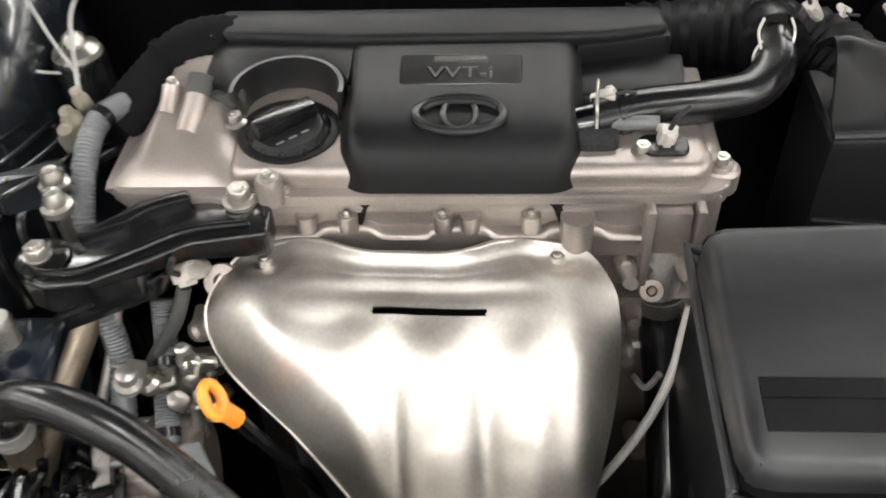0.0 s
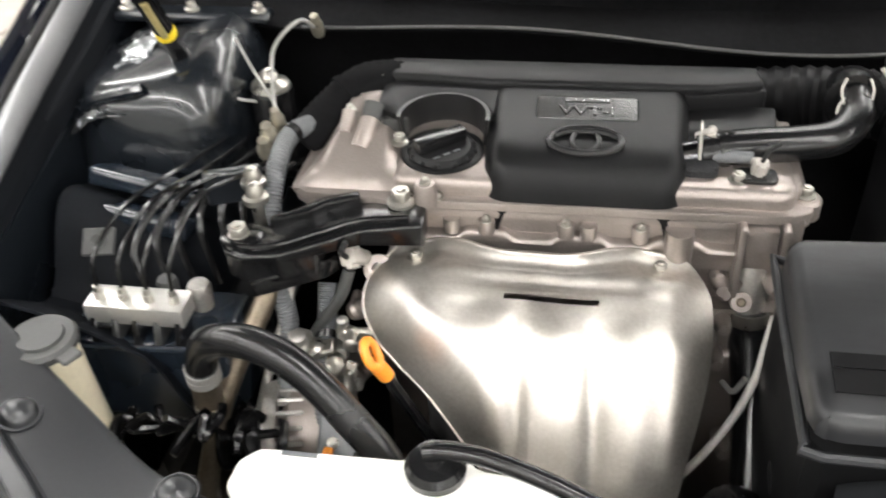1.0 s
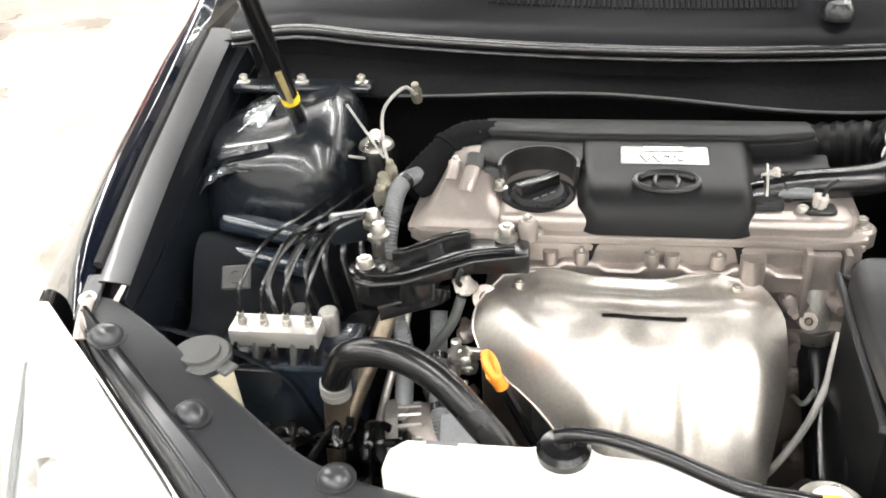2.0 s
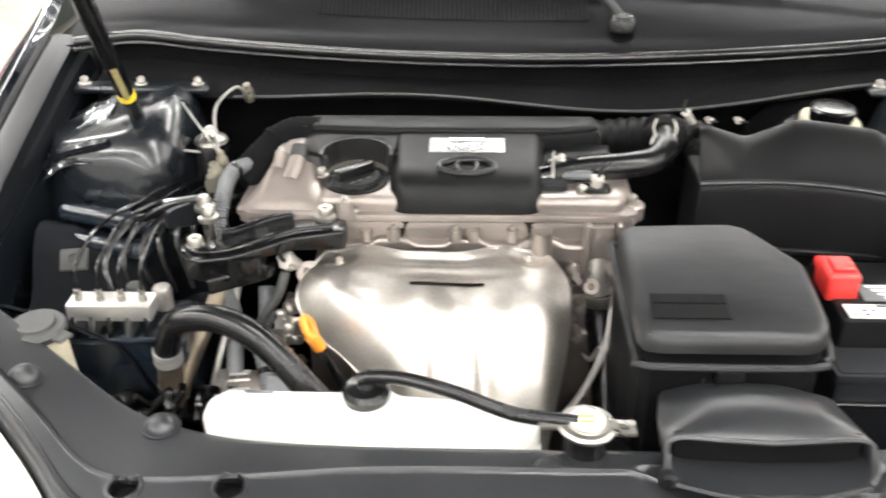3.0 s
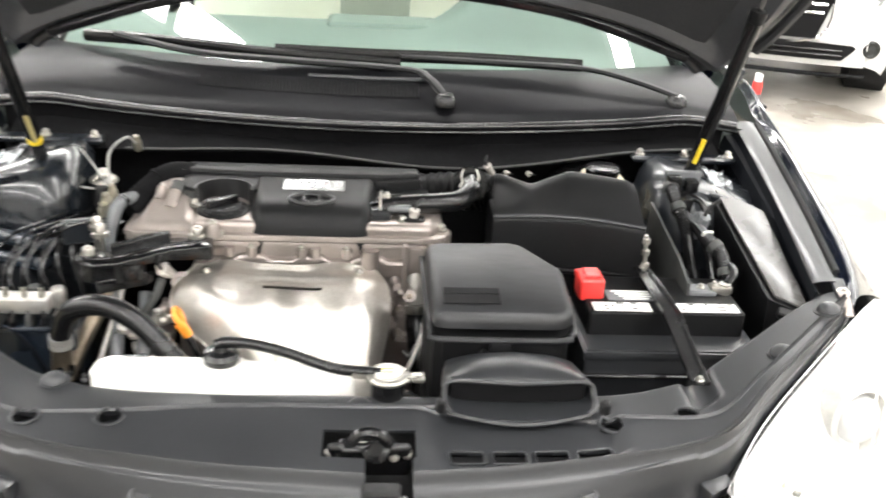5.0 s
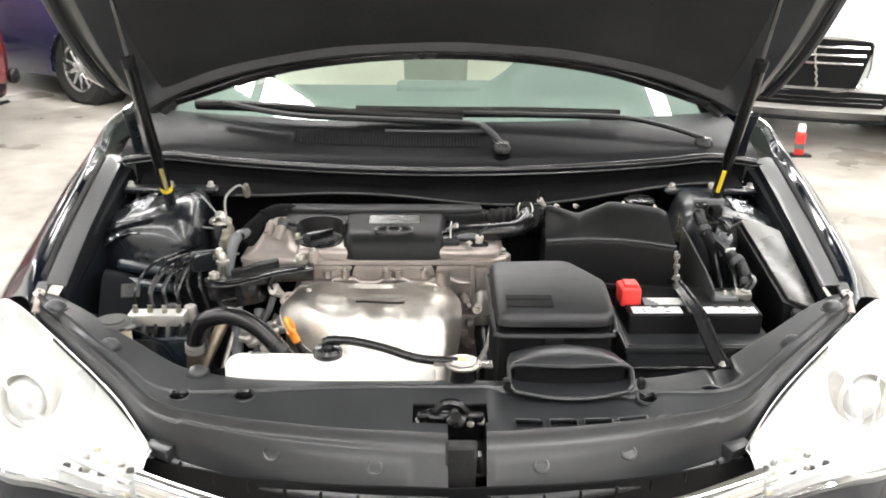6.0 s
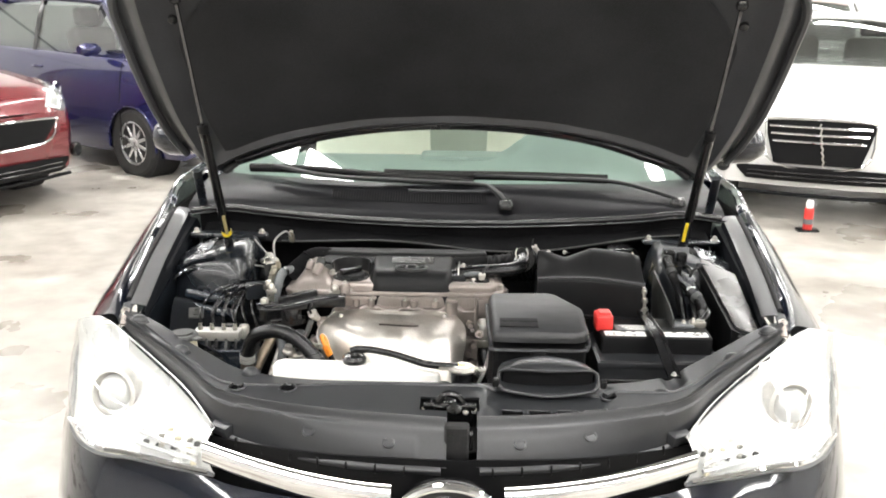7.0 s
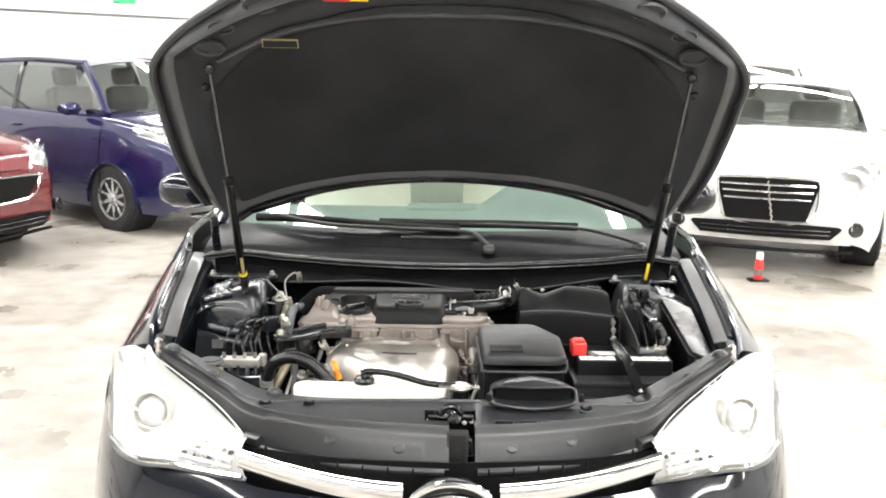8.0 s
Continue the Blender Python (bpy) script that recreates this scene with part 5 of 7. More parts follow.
def hoses():
    def hose(name, pts, r, label, mat=RUBBER, cat="hose", clamps=(), ribs=0.0, group="", band=STEEL, band_label="zinc hose clamp"):
        h = thing(name, pts[0], label, cat, group)
        part("tube", tube(pts, r, 16, 12, ribs), mat, h)
        line = curve(pts, 10)
        for c in clamps:
            i = min(int(c * (len(line) - 1)), len(line) - 2)
            d = (line[i + 1] - line[i]).normalized()
            part("clamp", tube([line[i] - d * 0.004, line[i], line[i] + d * 0.004], r * 1.09, 16, 1), band, h, band_label)
        return h
    hose("coolant_hose", [(-0.4495, 0.5505, 0.768), (-0.446, 0.547, 0.795), (-0.425, 0.535, 0.835), (-0.378, 0.520, 0.853), (-0.33, 0.505, 0.84), (-0.285, 0.488, 0.80), (-0.25, 0.475, 0.75), (-0.235, 0.46, 0.66)], 0.0158,
         "thick shiny black coolant hose arching over the bay", clamps=(0.03, 0.09), band=BRIGHT_ALLOY)
    hose("pipe", [(-0.475, 0.575, 0.45), (-0.462, 0.562, 0.65), (-0.449, 0.550, 0.775)], 0.0145, "dull brown metal pipe below a hose", PIPE, "pipe", clamps=(0.80,))
    hose("breather_hose", [(0.012, 0.768, 0.912), (0.05, 0.776, 0.916), (0.11, 0.785, 0.918), (0.145, 0.797, 0.920), (0.165, 0.822, 0.927), (0.168, 0.850, 0.934)], 0.0180,
         "curved black breather hose with wire clamps", clamps=(0.12,), band=GLOSS_BLACK)
    joint = thing("hose_joint", (0.0, 0.765, 0.91), "dull metal breather pipe joint with a wire clip", "pipe")
    part("pipe", tube([(-0.01, 0.764, 0.908), (0.006, 0.767, 0.911), (0.024, 0.771, 0.913)], 0.0145, 14, 4), DARK_CHROME, joint)
    part("clip", tube([(0.012, 0.752, 0.915), (0.012, 0.762, 0.934), (0.014, 0.785, 0.938), (0.016, 0.797, 0.925)], 0.0015, 6, 5), STEEL, joint)
    hose("radiator_hose", [(0.075, 0.704, 0.772), (0.078, 0.695, 0.74), (0.086, 0.65, 0.68), (0.085, 0.55, 0.60), (0.07, 0.45, 0.55)], 0.0205,
         "black radiator hose with a steel spring clamp", clamps=(0.03, 0.09))
    hose("overflow_hose", [(-0.198, 0.421, 0.853), (-0.16, 0.418, 0.853), (-0.11, 0.405, 0.848), (-0.05, 0.385, 0.838), (0.0, 0.375, 0.838), (0.015, 0.373, 0.838)], 0.0075,
         "thin black overflow hose over the white tank")
    hose("conduit", [(-0.345, 0.850, 0.885), (-0.375, 0.820, 0.900), (-0.395, 0.795, 0.908), (-0.408, 0.770, 0.908), (-0.413, 0.735, 0.890), (-0.414, 0.699, 0.85), (-0.398, 0.655, 0.80), (-0.389, 0.632, 0.76), (-0.386, 0.585, 0.70), (-0.382, 0.55, 0.60)], 0.0105,
         "grey corrugated wiring conduit", GREY_PLASTIC, "conduit", (0.30, 0.62), 0.045, "", RUBBER, "black tape band")
    hose("conduit", [(-0.352, 0.668, 0.80), (-0.350, 0.640, 0.765), (-0.346, 0.60, 0.74), (-0.335, 0.55, 0.70), (-0.33, 0.53, 0.55)], 0.010,
         "grey corrugated wiring conduit", GREY_PLASTIC, "conduit", (0.30, 0.62), 0.045, "", RUBBER, "black tape band")
    hose("wiring_arm", [(-0.322, 0.652, 0.832), (-0.332, 0.640, 0.805), (-0.352, 0.635, 0.775), (-0.372, 0.64, 0.74)], 0.006, "dark taped sensor wire", DARK_GREY, "wire")
    hose("timing_hose", [(-0.40, 0.80, 0.88), (-0.37, 0.83, 0.905), (-0.34, 0.86, 0.92), (-0.30, 0.89, 0.91)], 0.028, "thick black ribbed hose behind the valve cover", FIREWALL, "hose", (0.5,), 0.02, "", FIREWALL, "black tape band")
    hose("wire", [(0.094, 0.672, 0.790), (0.088, 0.658, 0.768), (0.081, 0.641, 0.738), (0.062, 0.618, 0.70), (0.030, 0.593, 0.66), (0.0, 0.58, 0.63)], 0.0042, "white sleeved wire beside the engine", WHITE_WIRE, "wire")
    hose("wire", [(0.055, 0.668, 0.70), (0.065, 0.655, 0.70), (0.075, 0.655, 0.72)], 0.003, "thin pale wire loop", WIRE_GREY, "wire")
    hose("drain_pipe", [(-0.47, 0.50, 0.60), (-0.445, 0.564, 0.72), (-0.409, 0.648, 0.80), (-0.40, 0.67, 0.83)], 0.0115, "dull brown metal pipe", PIPE, "pipe")
    hose("drain_pipe", [(-0.43, 0.55, 0.63), (-0.41, 0.601, 0.72), (-0.392, 0.642, 0.78), (-0.386, 0.66, 0.81)], 0.005, "thin dull metal pipe", CAST_LIGHT, "pipe")


def dipstick():
    d = thing("dipstick", (-0.27, 0.56, 0.6), "orange dipstick ring on a thin tube", "dipstick")
    n = Vector((0.85, -0.05, 0.52)).normalized()
    tall = Vector((-0.2, 0.45, 0.87))
    tall = (tall - n * tall.dot(n)).normalized()
    wide = tall.cross(n)
    loop = [Vector((-0.278, 0.549, 0.821)) + 0.0090 * math.cos(radians(a)) * wide + 0.0130 * math.sin(radians(a)) * tall for a in range(0, 361, 20)]
    part("ring", tube(loop, 0.0046, 10, 3), ORANGE, d, "orange pull ring")
    part("guide", tube([(-0.274, 0.553, 0.805), (-0.25, 0.56, 0.74), (-0.21, 0.58, 0.62)], 0.006, 8, 5), GLOSS_BLACK, d)
    part("collar", tube([(-0.277, 0.551, 0.808), (-0.272, 0.553, 0.798), (-0.268, 0.555, 0.788)], 0.008, 10, 3), ORANGE, d)


def connector(name, m, label, body_mat=CONNECTOR, size=1.0):
    c = thing(name, m.translation, label, "connector")
    k = Matrix.Diagonal((size, size, size, 1))
    b = cube((0.018, 0.016, 0.026), 0.003, 2, m @ k)
    join(b, cube((0.022, 0.006, 0.012), 0.002, 1, m @ k @ pose(0, 0.008, 0.004)))
    join(b, lathe([(0.008, -0.026), (0.009, -0.014), (0.0075, -0.012)], 14, m @ k))
    part("shell", b, body_mat, c)
    part("latch_tab", cube((0.008, 0.005, 0.018), 0.001, 1, m @ k @ pose(0, -0.0095, 0.004)), body_mat, c)
    part("pigtail", tube([(m @ k) @ Vector(p) for p in ((0, 0, 0.012), (0.004, 0.004, 0.028), (0.016, 0.012, 0.036))], 0.003 * size, 6, 5), DARK, c)
    return c


def ancillaries():
    connector("sensor_plug", pose(-0.319, 0.660, 0.842, 50, -25, 0), "pale grey sensor plug on the exhaust side", CONNECTOR, 0.95)
    connector("sensor_plug", pose(0.067, 0.742, 0.914, 10, 8, 0), "pale beige cam sensor plug on the valve cover", CONNECTOR, 0.75)
    connector("sensor_plug", pose(0.022, 0.776, 0.930, 20, 60, 0), "small pale wire plug beside a hose", CONNECTOR, 0.55)
    ring = thing("lifting_eye", (-0.297, 0.678, 0.815), "dull cast lifting eye beside the heat shield", "bracket")
    part("eye", lathe([(0.007, 0), (0.015, 0), (0.016, 0.005), (0.015, 0.009), (0.007, 0.009), (0.007, 0)], 20, pose(-0.297, 0.676, 0.815, 50)), CAST, ring)
    part("foot", cube((0.012, 0.03, 0.03), 0.003, 1, pose(-0.288, 0.69, 0.80)), CAST, ring)
    # coil and sensor pipe on the right end
    stub = thing("sensor_pipe", (0.04, 0.755, 0.905), "grey sensor pipe on the valve cover", "pipe")
    part("tube", tube([(0.02, 0.76, 0.915), (0.04, 0.757, 0.917), (0.062, 0.756, 0.917)], 0.0065, 10, 4), GREY_PLASTIC, stub)
    part("base", prism(rounded(0.045, 0.728, 0.085, 0.752, 0.008), 0.902, 0.910, 0.002, 1), GLOSS_BLACK, stub)
    # alternator low beside the engine
    alt = thing("alternator", (-0.39, 0.56, 0.55), "finned aluminium alternator with a black pulley", "alternator")
    turn = pose(-0.355, 0.575, 0.675, 0, 90, 10)
    part("drum", lathe([(0.040, -0.03), (0.050, -0.022), (0.050, 0.03), (0.042, 0.04), (0, 0.042)], 30, turn), CAST, alt)
    for k in range(20):
        part("fin", cube((0.009, 0.005, 0.030), 0.0015, 1, turn @ pose(0, 0, -0.022, 0, 0, 18 * k) @ pose(0.047, 0, 0)), BRIGHT_ALLOY if k % 3 else CAST_LIGHT, alt)
    part("end_ring", lathe([(0.054, -0.048), (0.056, -0.040), (0.054, -0.034), (0.040, -0.034), (0.040, -0.048), (0.054, -0.048)], 30, turn), CAST_LIGHT, alt)
    pul = lathe([(0.034, -0.098), (0.036, -0.094), (0.031, -0.090), (0.036, -0.086), (0.031, -0.082), (0.036, -0.078), (0.031, -0.074), (0.038, -0.068), (0.02, -0.062), (0.018, -0.045)], 30, turn)
    part("pulley", pul, GLOSS_BLACK, alt, "black grooved pulley")
    bk = thing("bracket", (-0.32, 0.545, 0.70), "flat grey bracket plate beside the alternator", "bracket")
    part("plate", prism([(-0.022, -0.03), (0.012, -0.03), (0.024, 0.0), (0.010, 0.034), (-0.018, 0.03)], 0, 0.004, 0.0015, 1, pose(-0.318, 0.540, 0.718, 30, 8, 12)), GREY_PLASTIC, bk)
    put("bolt", SMALL_BOLT, bk, pose(-0.322, 0.528, 0.717, 30, 8, 12))
    part("plug", cube((0.010, 0.010, 0.010), 0.002, 1, pose(-0.325, 0.520, 0.712)), ORANGE, bk, "small orange plug")
    random.seed(77)
    for k in range(16):
        x, y, z = -0.368 + 0.055 * random.random(), 0.59 + 0.08 * random.random(), 0.68 + 0.11 * random.random()
        m = thing("fitting", (x, y, z), "small bare metal fitting crowded beside the engine", "fitting", "engine fittings")
        d = pose(x, y, z, 90 * random.random(), 60 * random.random() - 30, 180 * random.random())
        k1 = 0.6 + 0.7 * random.random()
        b = lathe([(0.009 * k1, -0.012), (0.010 * k1, -0.004), (0.007 * k1, 0.0), (0.007 * k1, 0.010), (0.004 * k1, 0.012), (0, 0.012)], 12, d)
        join(b, cube((0.022 * k1, 0.014 * k1, 0.008), 0.002, 1, d @ pose(0.010, 0, -0.010)))
        part("casting", b, (CAST_LIGHT, STEEL, BRIGHT_ALLOY, CAST)[k % 4], m)
    for x, y, z, s in ((-0.345, 0.655, 0.69, 0.9), (-0.325, 0.648, 0.74, 0.8), (-0.36, 0.64, 0.655, 1.0)):
        m = thing("bracket", (x, y, z), "bare aluminium bracket on the engine front", "bracket")
        b = cube((0.045 * s, 0.03 * s, 0.022 * s), 0.005, 2, pose(x, y, z, 10, 15, 20))
        join(b, lathe([(0.012 * s, -0.02), (0.012 * s, 0.02), (0.008 * s, 0.024), (0, 0.024)], 16, pose(x - 0.018 * s, y - 0.01, z, 70, 0, 20)))
        part("casting", b, CAST_LIGHT, m)
        put("bolt", SMALL_BOLT, m, pose(x + 0.012 * s, y - 0.016 * s, z, 80))
    for x, y, z in ((0.048, 0.69, 0.765), (0.045, 0.68, 0.725), (0.062, 0.65, 0.625), (0.040, 0.694, 0.812), (0.090, 0.692, 0.815), (0.036, 0.690, 0.745)):
        m = thing("bracket", (x, y, z), "bare aluminium fitting beside the exhaust", "bracket")
        b = lathe([(0.008, -0.018), (0.009, -0.01), (0.009, 0.008), (0.006, 0.012), (0.006, 0.02), (0, 0.02)], 16, pose(x, y, z, 80, 20, 0))
        join(b, cube((0.03, 0.02, 0.018), 0.004, 1, pose(x + 0.012, y + 0.012, z - 0.008)))
        part("casting", b, CAST, m)


# ---------------------------------------------------------------- loose things round the engine
def coolant_tank():
    tank = thing("coolant_tank", (-0.2, 0.41, 0.7), "milky white coolant overflow tank along the radiator", "tank")
    outline = [(-0.362, 0.385), (-0.360, 0.415), (-0.345, 0.43), (-0.225, 0.434), (-0.215, 0.446), (-0.18, 0.446), (-0.165, 0.432), (-0.10, 0.428), (-0.055, 0.410), (-0.022, 0.402), (-0.020, 0.384), (-0.2, 0.385)]
    part("body", prism(outline, 0.70, 0.824, 0.008, 3, slope=(-0.03, 0.0)), WHITE_TANK, tank)
    part("seam", prism([(x * 1.004 + 0.0008, 0.0 + y + (0.002 if y > 0.42 else -0.002)) for x, y in outline], 0.790, 0.794), WHITE_TANK, tank)
    part("level_mark", cube((0.03, 0.004, 0.001), 0, 1, pose(-0.31, 0.424, 0.8285)), GREY_PLASTIC, tank)
    cap = part("cap", lathe([(0.024, 0), (0.025, 0.008), (0.021, 0.014), (0.01, 0.016), (0.008, 0.022), (0, 0.022)], 24, pose(-0.198, 0.421, 0.826)), GLOSS_BLACK, tank, "black push-on cap")
    part("spout", tube([(-0.205, 0.421, 0.848), (-0.19, 0.421, 0.853), (-0.175, 0.42, 0.853)], 0.008, 10, 3), GLOSS_BLACK, cap)
    rc = thing("filler_neck", (0.023, 0.372, 0.80), "radiator filler neck closed by a silver pressure cap", "filler neck")
    part("neck", lathe([(0.022, 0.80), (0.022, 0.83), (0.025, 0.832), (0.025, 0.834), (0, 0.834)], 24, pose(0.023, 0.372, 0)), GLOSS_BLACK, rc)
    lid = lathe([(0.027, 0.832), (0.0285, 0.834), (0.0285, 0.8365), (0.026, 0.839), (0.020, 0.8395), (0.019, 0.841), (0, 0.841)], 28, pose(0.023, 0.372, 0))
    for s in (-1, 1):
        join(lid, cube((0.022, 0.020, 0.006), 0.002, 2, pose(0.023 + s * 0.036, 0.372 - s * 0.004, 0.8355)))
    part("lid", lid, STEEL, rc)
    part("print", lathe([(0.017, 0), (0.017, 0.001), (0, 0.001)], 24, pose(0.023, 0.372, 0.8412)), LABEL_WHITE, rc, "pale printed disc")
    part("print_bar", cube((0.018, 0.003, 0.0008), 0, 1, pose(0.023, 0.377, 0.8426)), YELLOW, rc)
    part("print_bar", cube((0.014, 0.003, 0.0008), 0, 1, pose(0.023, 0.369, 0.8426)), YELLOW, rc)


def relay_box():
    rb = thing("relay_box", (0.18, 0.57, 0.6), "black plastic relay box with a chamfered lid and dark label", "relay box")
    outline = [(0.084, 0.466), (0.096, 0.456), (0.262, 0.456), (0.279, 0.466), (0.287, 0.484), (0.286, 0.580), (0.232, 0.648), (0.212, 0.655), (0.092, 0.650), (0.079, 0.640)]
    cx, cy = sum(p[0] for p in outline) / len(outline), sum(p[1] for p in outline) / len(outline)
    def grown(k):
        return [(cx + (x - cx) * k, cy + (y - cy) * k) for x, y in outline]
    tilt, mid = 0.15, 0.8945
    part("body", prism(grown(0.965), 0.62, mid - 0.036, 0.0, slope=(0, tilt)), PLASTIC, rb)
    part("lid", prism(outline, mid - 0.034, mid, 0.012, 4, slope=(0.0, tilt), taper=0.985), LID_PLASTIC, rb)
    rim = [(x, y, mid - 0.036 + tilt * (y - cy)) for x, y in grown(1.012)]
    part("lid_lip", tube(rim + [rim[0]], 0.0045, 8, 2), LID_PLASTIC, rb)
    m = pose(0.141, 0.503, mid + tilt * (0.503 - cy) + 0.0008, math.degrees(math.atan(tilt)))
    lab = part("label_patch", cube((0.080, 0.038, 0.0012), 0, 1, m), LABEL_SHADE_DARK, rb, "dark printed label")
    part("marking", cube((0.078, 0.0012, 0.0004), 0, 1, m @ pose(0, 0.004, 0.0008)), GLOSS_BLACK, lab)
    part("lid_clip", cube((0.012, 0.03, 0.04), 0.003, 2, pose(0.289, 0.53, 0.84)), PLASTIC, rb)
    part("lid_clip", cube((0.03, 0.010, 0.030), 0.003, 2, pose(0.18, 0.452, 0.828)), PLASTIC, rb)


def snorkel():
    sn = thing("intake_snorkel", (0.19, 0.33, 0.8), "black plastic air intake snorkel with a wide oval mouth", "air intake")
    def ring(y, half, zl, zm, zh, lean, dome=1.0):
        pts = []
        for a in range(0, 360, 9):
            c, q = math.cos(radians(a)), math.sin(radians(a))
            px = math.copysign(abs(c) ** 0.36, c) * half
            f = (px / half) ** 2
            pz = zm + ((zh - zm) * (abs(q) ** 0.50 * (1 - dome) + (1 - f) ** 0.85 * dome) if q >= 0 else -(zm - zl) * abs(q) ** 0.55)
            pts.append((0.191 + px, y + lean * (pz - zl) / (zh - zl) + 0.012 * f, pz + 0.003 * f))
        return pts
    shell = [ring(0.302, 0.098, 0.811, 0.828, 0.846, 0.036, 0.0), ring(0.312, 0.099, 0.810, 0.829, 0.851, 0.034, 0.25), ring(0.345, 0.098, 0.808, 0.826, 0.857, 0.026, 0.7),
             ring(0.385, 0.094, 0.802, 0.824, 0.856, 0.012), ring(0.42, 0.088, 0.798, 0.82, 0.846, 0.0), ring(0.455, 0.075, 0.78, 0.80, 0.825, 0.0)]
    bm = loft(shell, caps=False)
    bmesh.ops.recalc_face_normals(bm, faces=bm.faces)
    bmesh.ops.solidify(bm, geom=bm.faces[:], thickness=0.004)
    part("duct", bm, COVER_PLASTIC, sn)
    mouth = [Vector(p) for p in shell[0]]
    part("mouth_rim", tube(mouth + [mouth[0]], 0.0028, 6, 1), COVER_PLASTIC, sn)
    # Added black slab that stands for the shade inside the duct.
    part("throat_shade", cube((0.180, 0.006, 0.040), 0.003, 1, pose(0.191, 0.352, 0.828)), LABEL_SHADE_DARK, sn)
    for s in (-1, 1):
        part("ear", cube((0.012, 0.014, 0.018), 0.003, 1, pose(0.19 + s * 0.103, 0.295, 0.840)), PLASTIC, sn)
    part("lower_lip", tube([(0.10, 0.312, 0.818), (0.15, 0.302, 0.813), (0.19, 0.299, 0.811), (0.23, 0.302, 0.813), (0.28, 0.312, 0.818)], 0.0035, 6, 5), COVER_PLASTIC, sn)
    part("neck", tube([(0.19, 0.45, 0.80), (0.17, 0.50, 0.76), (0.12, 0.55, 0.70)], 0.045, 16, 5), PLASTIC, sn)
    pipe = thing("intake_pipe", (0.075, 0.42, 0.80), "black rubber intake pipe below the relay box", "intake pipe")
    part("tube", tube([(0.062, 0.43, 0.735), (0.054, 0.45, 0.725), (0.05, 0.50, 0.70), (0.08, 0.56, 0.62)], 0.028, 16, 6), RUBBER, pipe)
    part("clamp", tube([(0.053, 0.455, 0.723), (0.052, 0.465, 0.718), (0.051, 0.475, 0.713)], 0.030, 16, 2), GLOSS_BLACK, pipe)


def air_cleaner():
    ac = thing("air_cleaner", (0.32, 0.77, 0.6), "black plastic air cleaner box with a sculpted lid", "air cleaner")
    def lid(u, v):
        x = 0.198 + 0.245 * u
        rear = ease(u, [(0, 0.966), (0.04, 0.968), (0.26, 0.948), (0.30, 0.949), (0.52, 0.968), (0.58, 0.970), (0.95, 0.962), (1, 0.956)])
        yr = 0.80 + 0.018 * math.sin(math.pi * u)
        yf = 0.742 - 0.035 * u + 0.008 * math.sin(math.pi * u)
        zr = 0.912 + 0.006 * math.sin(math.pi * u)
        x += 0.006 * (v - 0.5) * (1 if u > 0.5 else -1)
        return (x, soft(v, [(0, 0.84), (0.12, yr), (0.5, yf + 0.012), (0.58, yf), (0.66, yf - 0.004), (1, yf - 0.006)]),
                soft(v, [(0, rear - 0.03), (0.12, rear), (0.5, zr + 0.006), (0.58, zr), (0.66, zr - 0.012), (1, 0.80)]))
    part("lid", sheet(lid, 40, 40, 0.004), PLASTIC, ac)
    part("lid_ridge", tube([Vector(lid(k / 12, 0.57)) + Vector((0, -0.001, 0.001)) for k in range(13)], 0.0035, 8, 4), COVER_PLASTIC, ac)
    part("box", prism([(0.20, 0.745), (0.44, 0.712), (0.446, 0.84), (0.20, 0.85)], 0.60, 0.905, 0.004, 1), PLASTIC, ac)
    part("seam", cube((0.25, 0.008, 0.008), 0.002, 1, pose(0.322, 0.722, 0.828, 0, 0, -7)), PLASTIC, ac)
    for z in (0.845, 0.865, 0.885, 0.905):
        part("buckle", cube((0.010, 0.014, 0.010), 0.003, 1, pose(0.452, 0.70 + 0.9 * (z - 0.845), z - 0.02, 20)), STEEL, ac, "bright steel buckle")
    connector("sensor_plug", pose(0.20, 0.865, 0.955, 20, -35, 0), "pale wire plug and clip behind the air cleaner", CONNECTOR, 0.6)
    for x in (0.235, 0.275):
        connector("sensor_plug", pose(x, 0.885, 0.94, 80, 30, 0), "small pale plug on a dark wire", CONNECTOR, 0.4)
    duct = thing("air_duct", (0.15, 0.9, 0.85), "black corrugated air duct behind the engine", "air duct")
    part("bellows", tube([(0.25, 0.85, 0.89), (0.22, 0.90, 0.895), (0.15, 0.935, 0.885), (0.06, 0.95, 0.87)], 0.035, 18, 8, 0.05), LABEL_SHADE_DARK, duct)
    part("boot", tube([(0.168, 0.846, 0.930), (0.170, 0.872, 0.925), (0.178, 0.90, 0.91)], 0.030, 18, 4), RUBBER, duct, "black rubber boot")
    ring = [(0.1655 + 0.0175 * math.cos(radians(a)), 0.828 + 0.0085 * math.sin(radians(a)), 0.929 + 0.0155 * math.sin(radians(a))) for a in range(0, 361, 20)]
    part("clamp_ring", tube(ring, 0.0013, 6, 2), STEEL, duct, "bright wire clamp")
    for k in (-1, 1):
        part("clamp_ear", tube([(0.165 + 0.012 * k, 0.828, 0.938), (0.165 + 0.015 * k, 0.836, 0.950), (0.165 + 0.011 * k, 0.842, 0.960)], 0.0013, 6, 4), STEEL, duct, "bright wire clamp ear")
    br = thing("brake_reservoir", (0.43, 0.95, 0.85), "yellowed brake fluid reservoir with a black cap", "reservoir")
    part("tank", prism(rounded(0.385, 0.905, 0.46, 0.98, 0.02), 0.86, 0.925, 0.008, 3), BEIGE_TANK, br)
